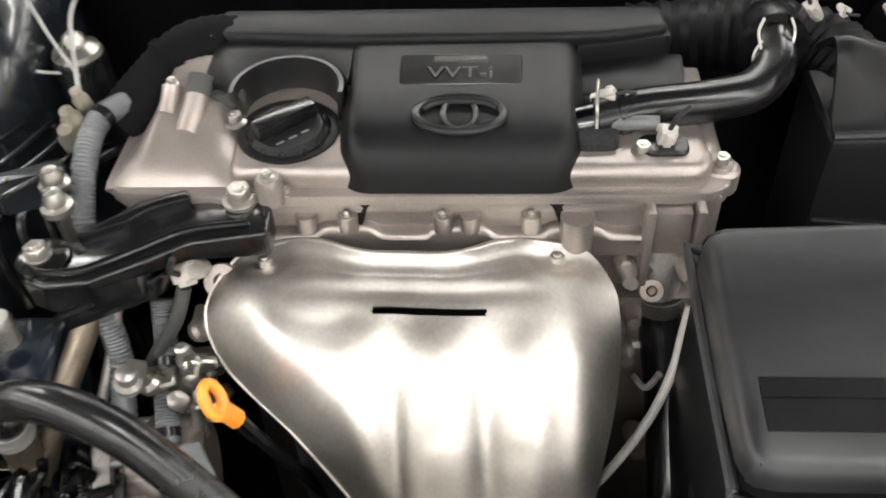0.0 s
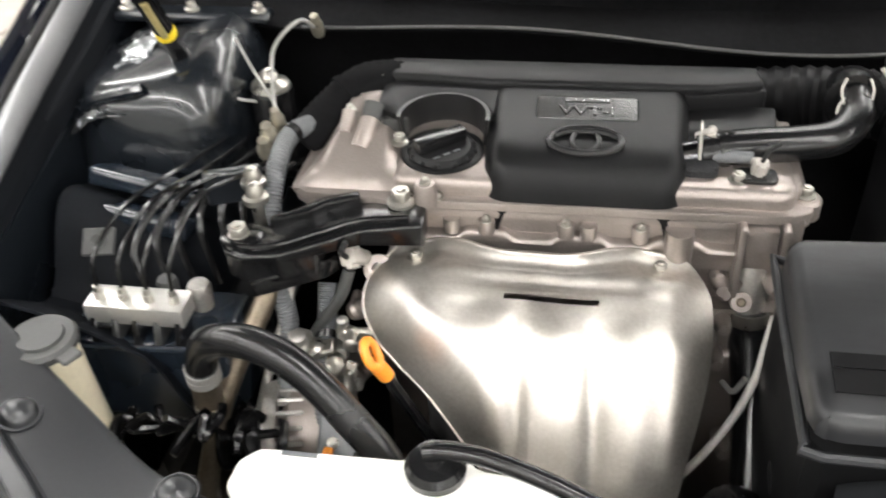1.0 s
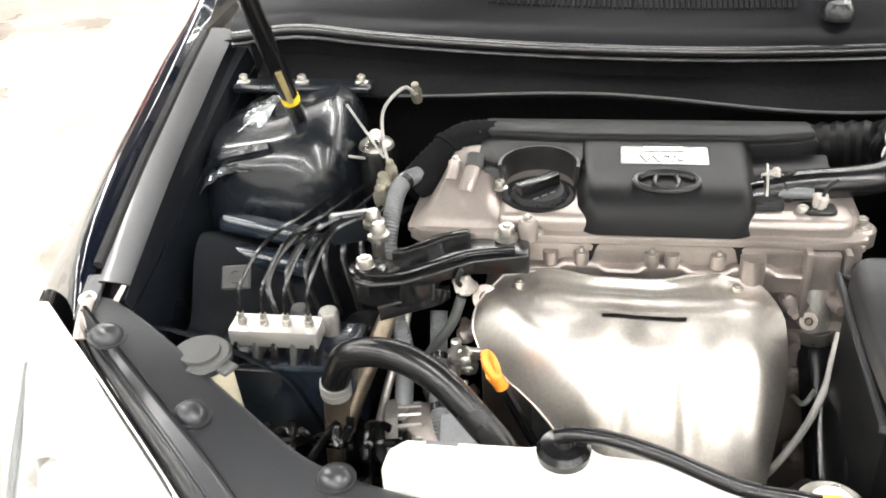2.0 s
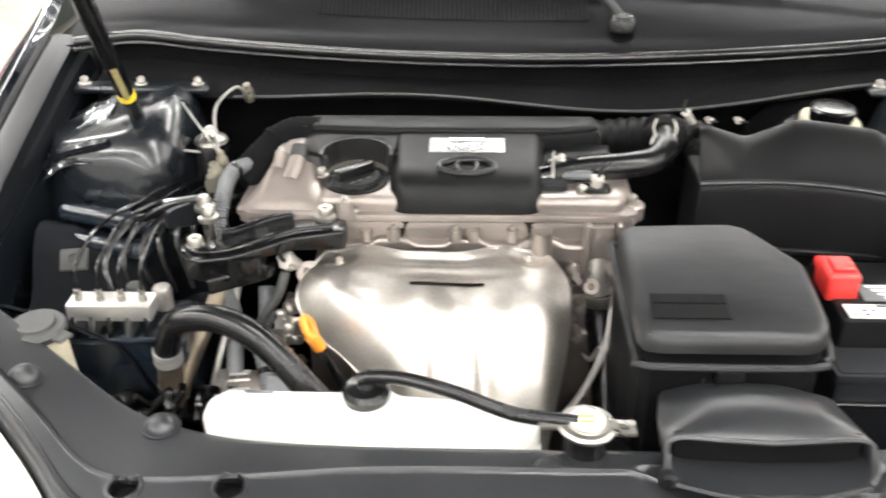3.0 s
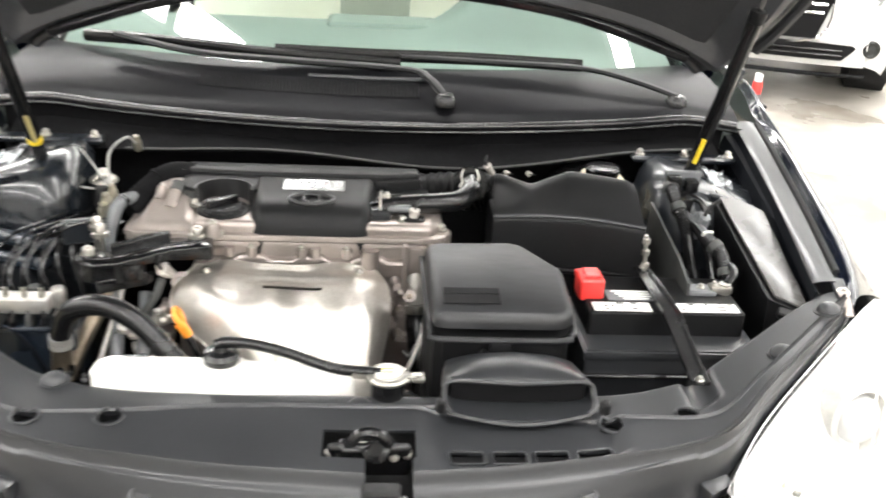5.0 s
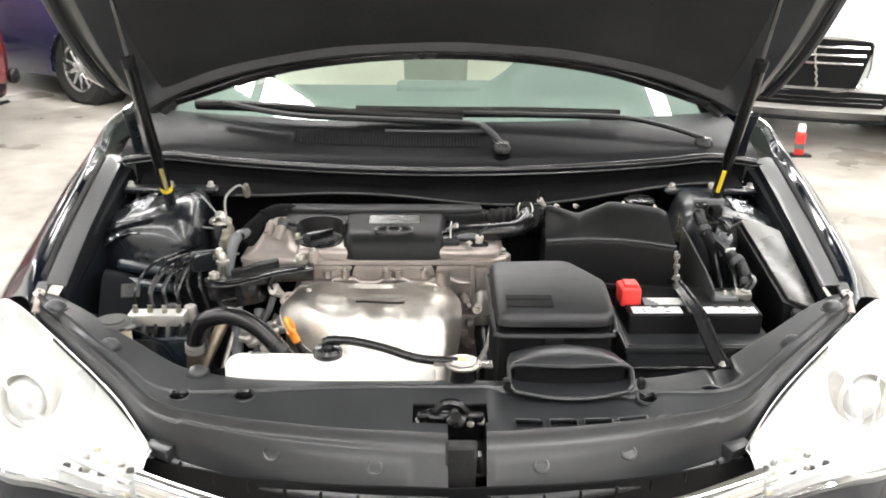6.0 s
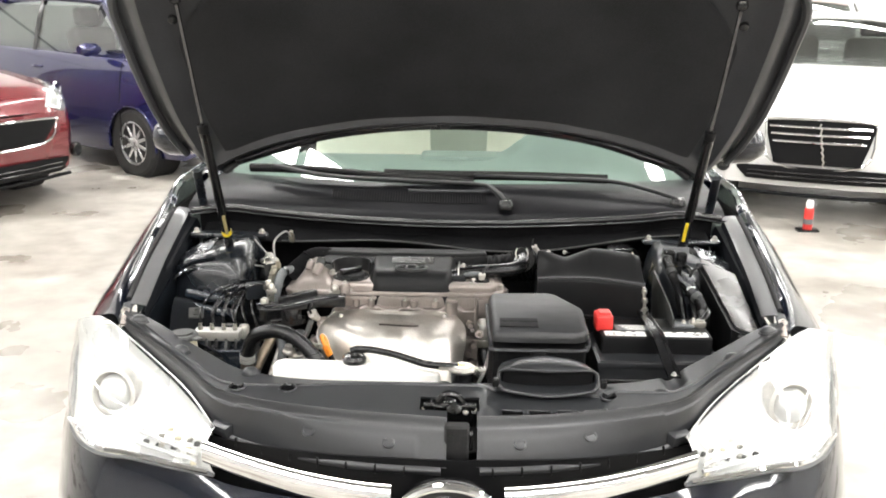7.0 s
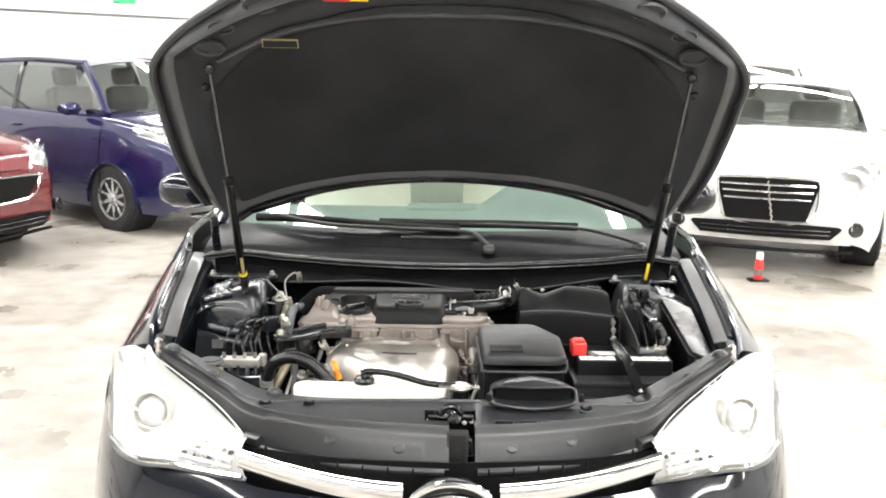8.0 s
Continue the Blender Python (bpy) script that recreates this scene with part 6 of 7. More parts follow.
    part("cap", lathe([(0.03, 0), (0.032, 0.016), (0.028, 0.02), (0, 0.022)], 26, pose(0.418, 0.93, 0.924)), GLOSS_BLACK, br, "black screw cap")
    sv = solo("brake_booster", lathe([(0.10, 0), (0.11, 0.03), (0.09, 0.07), (0.03, 0.09), (0, 0.09)], 30, pose(0.42, 1.05, 0.82, 90)), GLOSS_BLACK, "black round brake servo on the firewall", "brake servo")


def battery():
    b = thing("battery", (0.44, 0.58, 0.62), "black car battery with white label strips and a red terminal cap", "battery")
    part("case", cube((0.262, 0.175, 0.165), 0.006, 2, pose(0.445, 0.585, 0.725)), COVER_PLASTIC, b)
    part("case_rim", cube((0.268, 0.181, 0.014), 0.004, 2, pose(0.445, 0.585, 0.797)), COVER_PLASTIC, b)
    part("ledge", cube((0.27, 0.012, 0.006), 0.002, 1, pose(0.445, 0.496, 0.765)), GLOSS_BLACK, b)
    part("lid", cube((0.240, 0.125, 0.046), 0.006, 3, pose(0.444, 0.605, 0.824)), PLASTIC, b, "raised lid")
    for x, w in ((0.376, 0.088), (0.505, 0.098)):
        strip = part("label_strip", cube((w, 0.026, 0.0015), 0, 1, pose(x, 0.556, 0.8483)), LABEL_WHITE, b, "white printed label strip")
        random.seed(int(x * 1000))
        for k in range(14):
            part("marking", cube((w * (0.03 + 0.06 * random.random()), 0.003, 0.0008), 0, 1, pose(x - w * 0.42 + w * 0.84 * random.random(), 0.548 + 0.0085 * (k % 3), 0.8495)), DARK_GREY if k % 4 else LABEL_SHADE_DARK, strip)
    patch = part("label_patch", cube((0.10, 0.035, 0.0012), 0, 1, pose(0.41, 0.595, 0.848)), GREY_PLASTIC, b, "grey printed label")
    for k in range(4):
        part("marking", cube((0.07 - 0.01 * k, 0.004, 0.0006), 0, 1, pose(0.405, 0.607 - 0.008 * k, 0.8489)), LABEL_WHITE, patch)
    cap = cube((0.038, 0.046, 0.036), 0.006, 3, pose(0.335, 0.606, 0.860))
    join(cap, cube((0.022, 0.018, 0.010), 0.003, 2, pose(0.329, 0.634, 0.864, 10)))
    join(cap, cube((0.026, 0.030, 0.006), 0.002, 1, pose(0.336, 0.606, 0.880)))
    part("terminal_cap", cap, RED, b, "bright red plastic terminal cap")
    term = lathe([(0.010, 0), (0.009, 0.018), (0, 0.018)], 16, pose(0.552, 0.612, 0.846))
    join(term, cube((0.034, 0.020, 0.012), 0.003, 2, pose(0.545, 0.612, 0.855)))
    part("terminal", term, STEEL, b, "bare lead terminal clamp")
    put("bolt", SMALL_BOLT, b, pose(0.535, 0.612, 0.861))
    part("cable", tube([(0.555, 0.615, 0.858), (0.575, 0.64, 0.87), (0.58, 0.69, 0.86), (0.585, 0.72, 0.80)], 0.008, 10, 6), RUBBER, b)
    bar = thing("battery_bar", (0.45, 0.4, 0.8), "black steel battery hold-down bar", "bracket")
    part("bar", loft([[(x + dx, y, z + dz) for dx, dz in ((-0.013, 0), (-0.013, 0.006), (-0.009, 0.006), (-0.007, 0.002), (0.007, 0.002), (0.009, 0.006), (0.013, 0.006), (0.013, 0))] for x, y, z in ((0.434, 0.672, 0.856), (0.436, 0.60, 0.858), (0.440, 0.52, 0.856), (0.443, 0.49, 0.845), (0.447, 0.43, 0.825), (0.450, 0.39, 0.815))]), GLOSS_BLACK, bar)
    part("rod", tube([(0.446, 0.665, 0.70), (0.438, 0.665, 0.85), (0.432, 0.665, 0.920)], 0.0034, 8, 2), STEEL, bar, "zinc threaded rod")
    for x, z in ((0.4375, 0.868), (0.4355, 0.890), (0.4340, 0.910)):
        part("nut", lathe([(0.0062, -0.004), (0.0062, 0.004), (0.004, 0.005), (0, 0.005)], 6, pose(x, 0.665, z)), STEEL, bar)
    put("bolt", SMALL_BOLT, bar, pose(0.434, 0.665, 0.864))
    put("bolt", SMALL_BOLT, bar, pose(0.450, 0.397, 0.819))
    # plates and cables between battery and strut tower
    pl = thing("bracket", (0.49, 0.72, 0.8), "upright grey bracket plate beside the battery", "bracket")
    part("plate", loft([[(x, y, z) for y, z in ((0.60, 0.80), (0.60, 0.868), (0.66, 0.885), (0.80, 0.905), (0.84, 0.91), (0.845, 0.80))] for x in (0.488, 0.492)]), DARK_GREY, pl)
    part("foot", cube((0.045, 0.03, 0.02), 0.003, 1, pose(0.515, 0.615, 0.845)), GREY_PLASTIC, pl)
    put("bolt", SMALL_BOLT, pl, pose(0.515, 0.615, 0.855))
    for pts, r in ((((0.545, 0.77, 0.90), (0.555, 0.74, 0.885), (0.56, 0.70, 0.86), (0.56, 0.66, 0.81)), 0.009), (((0.53, 0.80, 0.90), (0.535, 0.76, 0.88), (0.54, 0.70, 0.82)), 0.007), (((0.57, 0.78, 0.91), (0.56, 0.80, 0.93), (0.53, 0.84, 0.93), (0.50, 0.90, 0.92)), 0.006)):
        solo("cable", tube(pts, r, 10, 6), RUBBER, "black cable beside the battery", "cable", "battery cables")
    for pts, r in ((((0.520, 0.845, 0.945), (0.515, 0.815, 0.940), (0.523, 0.785, 0.915), (0.535, 0.765, 0.880), (0.540, 0.735, 0.83)), 0.011), (((0.550, 0.72, 0.895), (0.568, 0.69, 0.880), (0.571, 0.655, 0.850), (0.560, 0.635, 0.80)), 0.012)):
        h = thing("loom", pts[0], "thick black taped wiring loom beside the battery", "wiring loom", "wiring looms")
        part("tube", tube(pts, r, 12, 8, 0.05), RUBBER, h)
        line = curve(pts, 8)
        for k in (5, 14):
            d = (line[k + 1] - line[k]).normalized()
            part("tape_band", tube([line[k] - d * 0.006, line[k], line[k] + d * 0.006], r * 1.12, 14, 1), DARK_GREY, h, "grey tape band")
    hd = thing("bracket", (0.545, 0.86, 0.93), "grey steel bracket with black relays on the strut tower", "bracket")
    part("plate", prism(rounded(0.508, 0.842, 0.572, 0.852, 0.004, 2), 0.915, 0.968, 0.002, 1), GREY_PLASTIC, hd)
    for x, y, z, w in ((0.522, 0.835, 0.945, 0.024), (0.552, 0.834, 0.940, 0.022), (0.530, 0.80, 0.920, 0.030)):
        part("relay", cube((w, 0.020, 0.034), 0.003, 2, pose(x, y, z, 8, 0, 6)), GLOSS_BLACK, hd, "small black relay")
    part("relay_face", cube((0.020, 0.003, 0.010), 0.001, 1, pose(0.553, 0.722, 0.902, 20, 0, 12)), LABEL_WHITE, hd, "pale printed tag")
    part("arm", tube([(0.515, 0.842, 0.93), (0.530, 0.80, 0.915), (0.548, 0.755, 0.905), (0.556, 0.725, 0.897)], 0.006, 8, 5, flat=0.5), GREY_PLASTIC, hd)
    connector("sensor_plug", pose(0.555, 0.765, 0.905, 20, 10, 0), "grey plug on a bracket by the strut tower", GREY_PLASTIC, 1.2)
    ap = thing("fender_box", (0.64, 0.68, 0.7), "black plastic duct box along the fender, its top painted with pale sheen", "duct")
    part("shell", loft([[(0.582, 0.84, 0.70), (0.675, 0.80, 0.70), (0.676, 0.79, 0.908), (0.588, 0.838, 0.936)], [(0.622, 0.59, 0.70), (0.672, 0.56, 0.70), (0.674, 0.552, 0.838), (0.612, 0.582, 0.853)]]), PLASTIC, ap)
    # Separate paler panel: the box top's reflected light, put into colour.
    top = [Vector(p) for p in ((0.594, 0.834, 0.938), (0.671, 0.794, 0.914), (0.668, 0.560, 0.843), (0.620, 0.586, 0.855))]
    panel = bmesh.new()
    for lift in (0.0, 0.004):
        panel.faces.new([panel.verts.new(p + Vector((0.002, -0.001, lift))) for p in (top if lift else top[::-1])])
    low, high = panel.verts[:4][::-1], panel.verts[4:]
    for k in range(4):
        panel.faces.new((low[k], low[(k + 1) % 4], high[(k + 1) % 4], high[k]))
    bmesh.ops.bevel(panel, geom=panel.edges[:], offset=0.0015, segments=2, profile=0.6, affect="EDGES")
    part("top_panel", panel, BOX_SHEEN, ap, "top panel with a pale grey sheen in its colour")
    part("lid_seam", tube([(0.602, 0.822, 0.934), (0.64, 0.80, 0.918), (0.656, 0.775, 0.907)], 0.002, 6, 3), GREY_PLASTIC, ap)
    part("front_flap", cube((0.05, 0.02, 0.012), 0.003, 1, pose(0.645, 0.556, 0.836, 12, 8, -25)), PLASTIC, ap)


def left_side():
    w = thing("washer_tank", (-0.59, 0.5, 0.6), "translucent washer filler neck with a black cap", "washer filler")
    part("neck", lathe([(0.035, 0.60), (0.034, 0.72), (0.030, 0.80), (0.029, 0.835), (0, 0.835)], 22, pose(-0.578, 0.515, 0)), BEIGE_TANK, w)
    cap = lathe([(0.032, 0.835), (0.033, 0.842), (0.030, 0.846), (0.022, 0.846), (0.021, 0.849), (0, 0.849)], 28, pose(-0.578, 0.515, 0))
    join(cap, cube((0.02, 0.02, 0.005), 0.002, 1, pose(-0.545, 0.50, 0.84, 0, 0, -30)))
    part("cap", cap, DARK_GREY, w, "dark grey snap cap")
    a = thing("brake_valve_block", (-0.53, 0.62, 0.7), "bare aluminium brake valve block with steel lines", "valve block")
    part("block", cube((0.102, 0.034, 0.022), 0.003, 2, pose(-0.524, 0.597, 0.815)), BRIGHT_ALLOY, a)
    part("motor", lathe([(0.035, -0.05), (0.038, 0), (0.035, 0.03), (0, 0.03)], 22, pose(-0.535, 0.61, 0.75, 90)), GLOSS_BLACK, a)
    part("carrier", cube((0.17, 0.09, 0.11), 0.008, 3, pose(-0.52, 0.618, 0.730)), NAVY, a, "glossy navy carrier box")
    part("carrier_lip", tube([(-0.605, 0.572, 0.781), (-0.52, 0.570, 0.783), (-0.44, 0.572, 0.786)], 0.004, 8, 4), NAVY, a)
    for k in range(5):
        part("bracket", cube((0.008, 0.03, 0.032), 0.002, 1, pose(-0.568 + 0.022 * k, 0.590, 0.794, -20)), DARK_GREY if k % 2 else GLOSS_BLACK, a)
    part("side_valve", lathe([(0.011, -0.02), (0.012, 0.006), (0.010, 0.010), (0, 0.011)], 16, pose(-0.470, 0.622, 0.818)), CAST_LIGHT, a)
    part("side_valve", lathe([(0.010, -0.02), (0.011, 0.004), (0.009, 0.010), (0, 0.011)], 16, pose(-0.505, 0.626, 0.818)), DARK_GREY, a)
    for k in range(4):
        x = -0.562 + 0.026 * k
        part("nut", lathe([(0.0055, 0), (0.0055, 0.009), (0.004, 0.010), (0.004, 0.016), (0, 0.016)], 6, pose(x, 0.594, 0.825)), STEEL, a)
        part("line", tube([(x, 0.594, 0.838), (x + 0.002, 0.606, 0.872), (x + 0.02, 0.66, 0.895 + 0.004 * k), (x + 0.05, 0.74, 0.89), (x + 0.06, 0.86, 0.86)], 0.0023, 7, 7), GLOSS_BLACK, a)
    # wheelhouse pressings
    def bulge(u, v):
        y = 0.56 + 0.28 * u
        x = -0.655 + 0.20 * v
        z = 0.845 - 0.10 * v ** 1.5 - 0.06 * math.exp(-((u - 0.32) / 0.16) ** 2) - 0.02 * math.sin(9 * u)
        return (x, y, z - 0.35 * max(v - 0.75, 0))
    part("wheelhouse", sheet(bulge, 24, 14, 0.003), GUTTER, CAR, "dark wheelhouse panel")
    part("wheelhouse", sheet(lambda u, v: (-bulge(u, v)[0], bulge(u, v)[1], bulge(u, v)[2] - 0.10), 24, 14, 0.003), GUTTER, CAR, "dark wheelhouse panel")
    for x, y, z, w in ((-0.573, 0.757, 0.856, 0.135), (-0.570, 0.722, 0.836, 0.120)):
        part("pressed_step", cube((w, 0.034, 0.022), 0.008, 3, pose(x, y, z - 0.008, -18, 6, -8)), NAVY, CAR)
    tab = cube((0.034, 0.030, 0.004), 0.0015, 1, pose(-0.589, 0.660, 0.842, 35, 0, 10))
    join(tab, lathe([(0.009, 0), (0.009, 0.003), (0.006, 0.003), (0.006, 0)], 16, pose(-0.589, 0.660, 0.8435, 35, 0, 10)))
    part("pressed_tab", tab, DARK_GREY, CAR)
    c = thing("service_valve", (-0.43, 0.75, 0.9), "pale refrigerant service line with capped valves", "service line")
    part("line", tube([(-0.415, 0.935, 0.955), (-0.425, 0.91, 0.975), (-0.445, 0.87, 0.96), (-0.435, 0.82, 0.93), (-0.421, 0.785, 0.925)], 0.0022, 8, 7), WIRE_GREY, c)
    for x, y, z, k in ((-0.421, 0.785, 0.921, 0.65), (-0.431, 0.765, 0.896, 0.95), (-0.428, 0.772, 0.910, 0.85), (-0.415, 0.94, 0.955, 0.7)):
        part("fitting", lathe([(0.009 * k, -0.014), (0.011 * k, -0.008), (0.011 * k, 0.004), (0.008 * k, 0.008), (0.007 * k, 0.016), (0, 0.017)], 12, pose(x, y, z, 20)), BRASSY, c)
    part("bracket", cube((0.06, 0.012, 0.04), 0.003, 1, pose(-0.455, 0.72, 0.88, 0, 0, 20)), BAY_PAINT, c)
    k = thing("damper_cap", (-0.462, 0.885, 0.88), "bright domed cap on a black cylinder", "cap")
    part("cylinder", lathe([(0.026, 0.80), (0.026, 0.90), (0.024, 0.904), (0, 0.904)], 22, pose(-0.462, 0.885, 0)), GLOSS_BLACK, k)
    part("dome", lathe([(0.024, 0.903), (0.022, 0.909), (0.012, 0.915), (0.010, 0.922), (0.005, 0.926), (0, 0.926)], 22, pose(-0.462, 0.885, 0)), STEEL, k, "bright steel dome")
    for pts in (((-0.50, 0.90, 0.955), (-0.47, 0.86, 0.94), (-0.44, 0.83, 0.915)), ((-0.52, 0.87, 0.90), (-0.49, 0.86, 0.90), (-0.465, 0.865, 0.895))):
        solo("wire", tube(pts, 0.0018, 7, 7), WIRE_GREY, "thin pale wire clipped along the bay", "wire", "bay wires")
    for k in range(10):
        random.seed(140 + k)
        pts = [(-0.60 + 0.025 * k + 0.03 * random.random(), 0.50 + 0.05 * random.random(), 0.70 + 0.04 * random.random()) for j in range(5)]
        solo("wire", tube(pts, 0.0045, 7, 7, 0.12), GLOSS_BLACK, "crumpled black loom wire low in the bay", "wire", "loom wires")
    for k in range(7):
        random.seed(40 + k)
        x, y, z = -0.53 + 0.02 * k, 0.66 + 0.012 * k, 0.82
        solo("wire", tube([(x, y - 0.03, z - 0.03), (x - 0.02, y, z + 0.02 + 0.004 * k), (x + 0.02 * random.random(), y + 0.06, z + 0.05), (x + 0.05, y + 0.12, z + 0.01)], 0.004, 7, 6), RUBBER, "black wire of the loom beside the strut tower", "wire", "loom wires")


# ---------------------------------------------------------------- other cars and the can
def parked_car(name, paint, label, m, L, W, H, hood_len, roof_rear, nose_z, belt, r, upper, lower, bars, rake=0.75, fog=(0.80, 0.37), roof_paint=None):
    """A parked car: front at y 0 facing -y, built from its lengths and heights."""
    car = thing(name, (0, 0, 0), label, "car", "parked cars")
    hw = W / 2
    front_w, rear_w = 0.80, L - 0.80
    def width(y):
        return hw * soft(y / L, [(0, 0.70), (0.03, 0.86), (0.08, 0.95), (0.2, 1.0), (0.7, 1.0), (0.92, 0.94), (1, 0.80)])
    def top(y):
        return soft(y, [(0, nose_z - 0.12), (0.06, nose_z), (0.3, nose_z + 0.09), (hood_len, belt + 0.02), (hood_len + 0.4, belt + 0.03), (L - 0.4, belt + 0.07), (L - 0.05, belt), (L, belt - 0.15)])
    def shell(u, v):
        y = L * (u ** 1.4 if u < 0.4 else 0.4 ** 1.4 + (1 - 0.4 ** 1.4) * (u - 0.4) / 0.6)
        w, t = width(y), top(y)
        k = abs(2 * v - 1)
        s = 1 if v > 0.5 else -1
        low = 0.18 + 0.10 * max(1 - y / 0.25, 0)
        x = soft(k, [(0, 0), (0.25, 0.55), (0.42, 0.86), (0.5, 0.94), (0.62, 1.0), (0.85, 1.0), (1, 0.94)]) * w
        z = soft(k, [(0, t + 0.03), (0.25, t + 0.02), (0.42, t - 0.015), (0.5, t - 0.07), (0.62, t - (t - low) * 0.35), (0.85, low + 0.16), (1, low)])
        return (s * x, y, z)
    def solid(u, v):
        p = shell(u, v)
        return not (abs(p[0]) > hw * 0.6 and any((p[1] - c) ** 2 + (p[2] - r) ** 2 < (r + 0.035) ** 2 for c in (front_w, rear_w)))
    part("body", sheet(shell, 170, 96, 0.004, solid), paint, car)
    def nose(u, v):
        k = 2 * u - 1
        w = width(0.0)
        return (k * w, -0.055 * (1 - k * k) + 0.01 - 0.02 * math.sin(math.pi * v), (nose_z - 0.10) * (1 - v) + 0.26 * v)
    part("front_bumper", sheet(nose, 20, 10, 0.004), paint, car)
    # greenhouse
    a0, a1 = hood_len + 0.02, hood_len + rake
    b0, b1 = roof_rear, min(roof_rear + 0.65, L - 0.25)
    rw = hw * 0.70
    def roof(u, v):
        k = 2 * u - 1
        return (k * rw * soft(v, [(0, 0.96), (0.5, 1.0), (1, 0.94)]), a1 + (b0 - a1) * v, H - 0.05 * k * k - 0.05 * (2 * v - 1) ** 2)
    part("roof", sheet(roof, 16, 16, 0.01), roof_paint or paint, car)
    def screen(u, v):
        k = 2 * u - 1
        return (k * (hw * 0.84 * (1 - v) + rw * 0.96 * v), a0 + (a1 - a0) * v + 0.12 * k * k * (1 - v), (belt + 0.04) * (1 - v) + (H - 0.05) * v - 0.05 * k * k * v + 0.04 * math.sin(math.pi * v))
    g = part("windshield", sheet(screen, 16, 10), TINTED, car)
    g.visible_shadow = False
    def rear(u, v):
        k = 2 * u - 1
        return (k * (hw * 0.82 * (1 - v) + rw * 0.94 * v), b1 + (b0 - b1) * v, (belt + 0.08) * (1 - v) + (H - 0.05) * v - 0.05 * k * k * v)
    g = part("rear_window", sheet(rear, 12, 8), TINTED, car)
    g.visible_shadow = False
    cuts = [a0 + 0.16, (a0 + b1) / 2 + 0.05, b1 - 0.12]
    for s in (-1, 1):
        def edge(y):
            if y < a1:
                return belt + 0.04 + (H - 0.09 - belt) * max(y - a0 - 0.06, 0) / (a1 - a0)
            if y > b0:
                return belt + 0.06 + (H - 0.12 - belt) * max(b1 - y, 0) / (b1 - b0)
            return H - 0.09
        for ya, yb in zip(cuts, cuts[1:]):
            def win(u, v, s=s, ya=ya, yb=yb):
                y = ya + 0.03 + (yb - ya - 0.06) * u
                t = edge(y) - 0.015
                f = v * (t - belt - 0.02) / (H - belt)
                return (s * (hw * 0.915 * (1 - f) + (rw + 0.01) * f), y, belt + 0.02 + (t - belt - 0.02) * v)
            g = part("side_window", sheet(win, 10, 6), TINTED, car)
            g.visible_shadow = False
        part("pillar", tube([(s * hw * 0.87, a0 + 0.10, belt + 0.02), (s * (hw * 0.79), (a0 + a1) / 2 + 0.04, (belt + H) / 2), (s * rw * 0.98, a1, H - 0.07)], 0.03, 8, 5, flat=1.2), paint, car)
        part("pillar", tube([(s * hw * 0.90, cuts[1], belt), (s * hw * 0.81, cuts[1] + 0.02, (belt + H) / 2), (s * rw, cuts[1] + 0.04, H - 0.06)], 0.028, 8, 4), GLOSS_BLACK, car)
        part("pillar", tube([(s * hw * 0.86, b1, belt + 0.04), (s * hw * 0.79, (b0 + b1) / 2, (belt + H) / 2 + 0.03), (s * rw * 0.96, b0, H - 0.07)], 0.06, 8, 5, flat=0.8), paint, car)
        part("roof_rail", tube([(s * rw, a1 - 0.02, H - 0.065), (s * (rw + 0.02), (a1 + b0) / 2, H - 0.045), (s * rw * 0.97, b0, H - 0.075)], 0.025, 8, 6), paint, car)
        for wy in (front_w, rear_w):
            wheel(car, s * (hw - 0.11), wy, r, s)
        # lamps
        def lamp(u, v, s=s, out=0.022):
            y = 0.02 + 0.50 * u
            k = soft(u, [(0, 0.33), (0.5, 0.39), (1, 0.45)]) + (0.20 - 0.14 * u) * (1 - v)
            p = shell((y / L) ** (1 / 1.4), 0.5 + s * k / 2)
            return (p[0] + s * out * 0.7, p[1] - out * 0.6 * (1 - u), p[2] + out * 0.5)
        hl = part("headlight", sheet(lambda u, v: lamp(u, v, s, 0.010), 12, 6, 0.004), CAR_LAMP, car, "bright headlight")
        part("bulb_bowl", lathe([(0.06, 0), (0.055, 0.015), (0.03, 0.004), (0, 0.0)], 18, Matrix.Translation(lamp(0.35, 0.5, s, 0.008)) @ pose(0, 0, 0, 90, 0, s * 25)), CHROME, hl)
        part("arch_lip", tube([(s * (hw - 0.005), front_w + (r + 0.035) * math.cos(radians(a)), r + (r + 0.035) * math.sin(radians(a))) for a in range(-10, 191, 20)], 0.012, 6, 4), paint, car)
        part("arch_lip", tube([(s * (hw - 0.005), rear_w + (r + 0.035) * math.cos(radians(a)), r + (r + 0.035) * math.sin(radians(a))) for a in range(-10, 191, 20)], 0.012, 6, 4), paint, car)
        for wy in (front_w, rear_w):
            part("wheel_well", lathe([(r + 0.04, -0.25), (r + 0.04, 0.0)], 32, pose(s * (hw - 0.03), wy, r, 0, 90 * s, 0)), DARK, car)
        part("lens", sheet(lamp, 12, 6), LENS, hl)
        fog_lamp = part("fog_lamp", lathe([(0.055, 0), (0.055, 0.03), (0.045, 0.035), (0, 0.02)], 18, pose(s * hw * fog[0], 0.06 - 0.10 * (1 - fog[0]), fog[1], 90, 0, s * 15)), GLOSS_BLACK, car)
        part("bulb", lathe([(0.03, 0.02), (0.026, 0.04), (0, 0.045)], 14, pose(s * hw * fog[0], 0.06 - 0.10 * (1 - fog[0]), fog[1], 90, 0, s * 15)), LENS, fog_lamp)
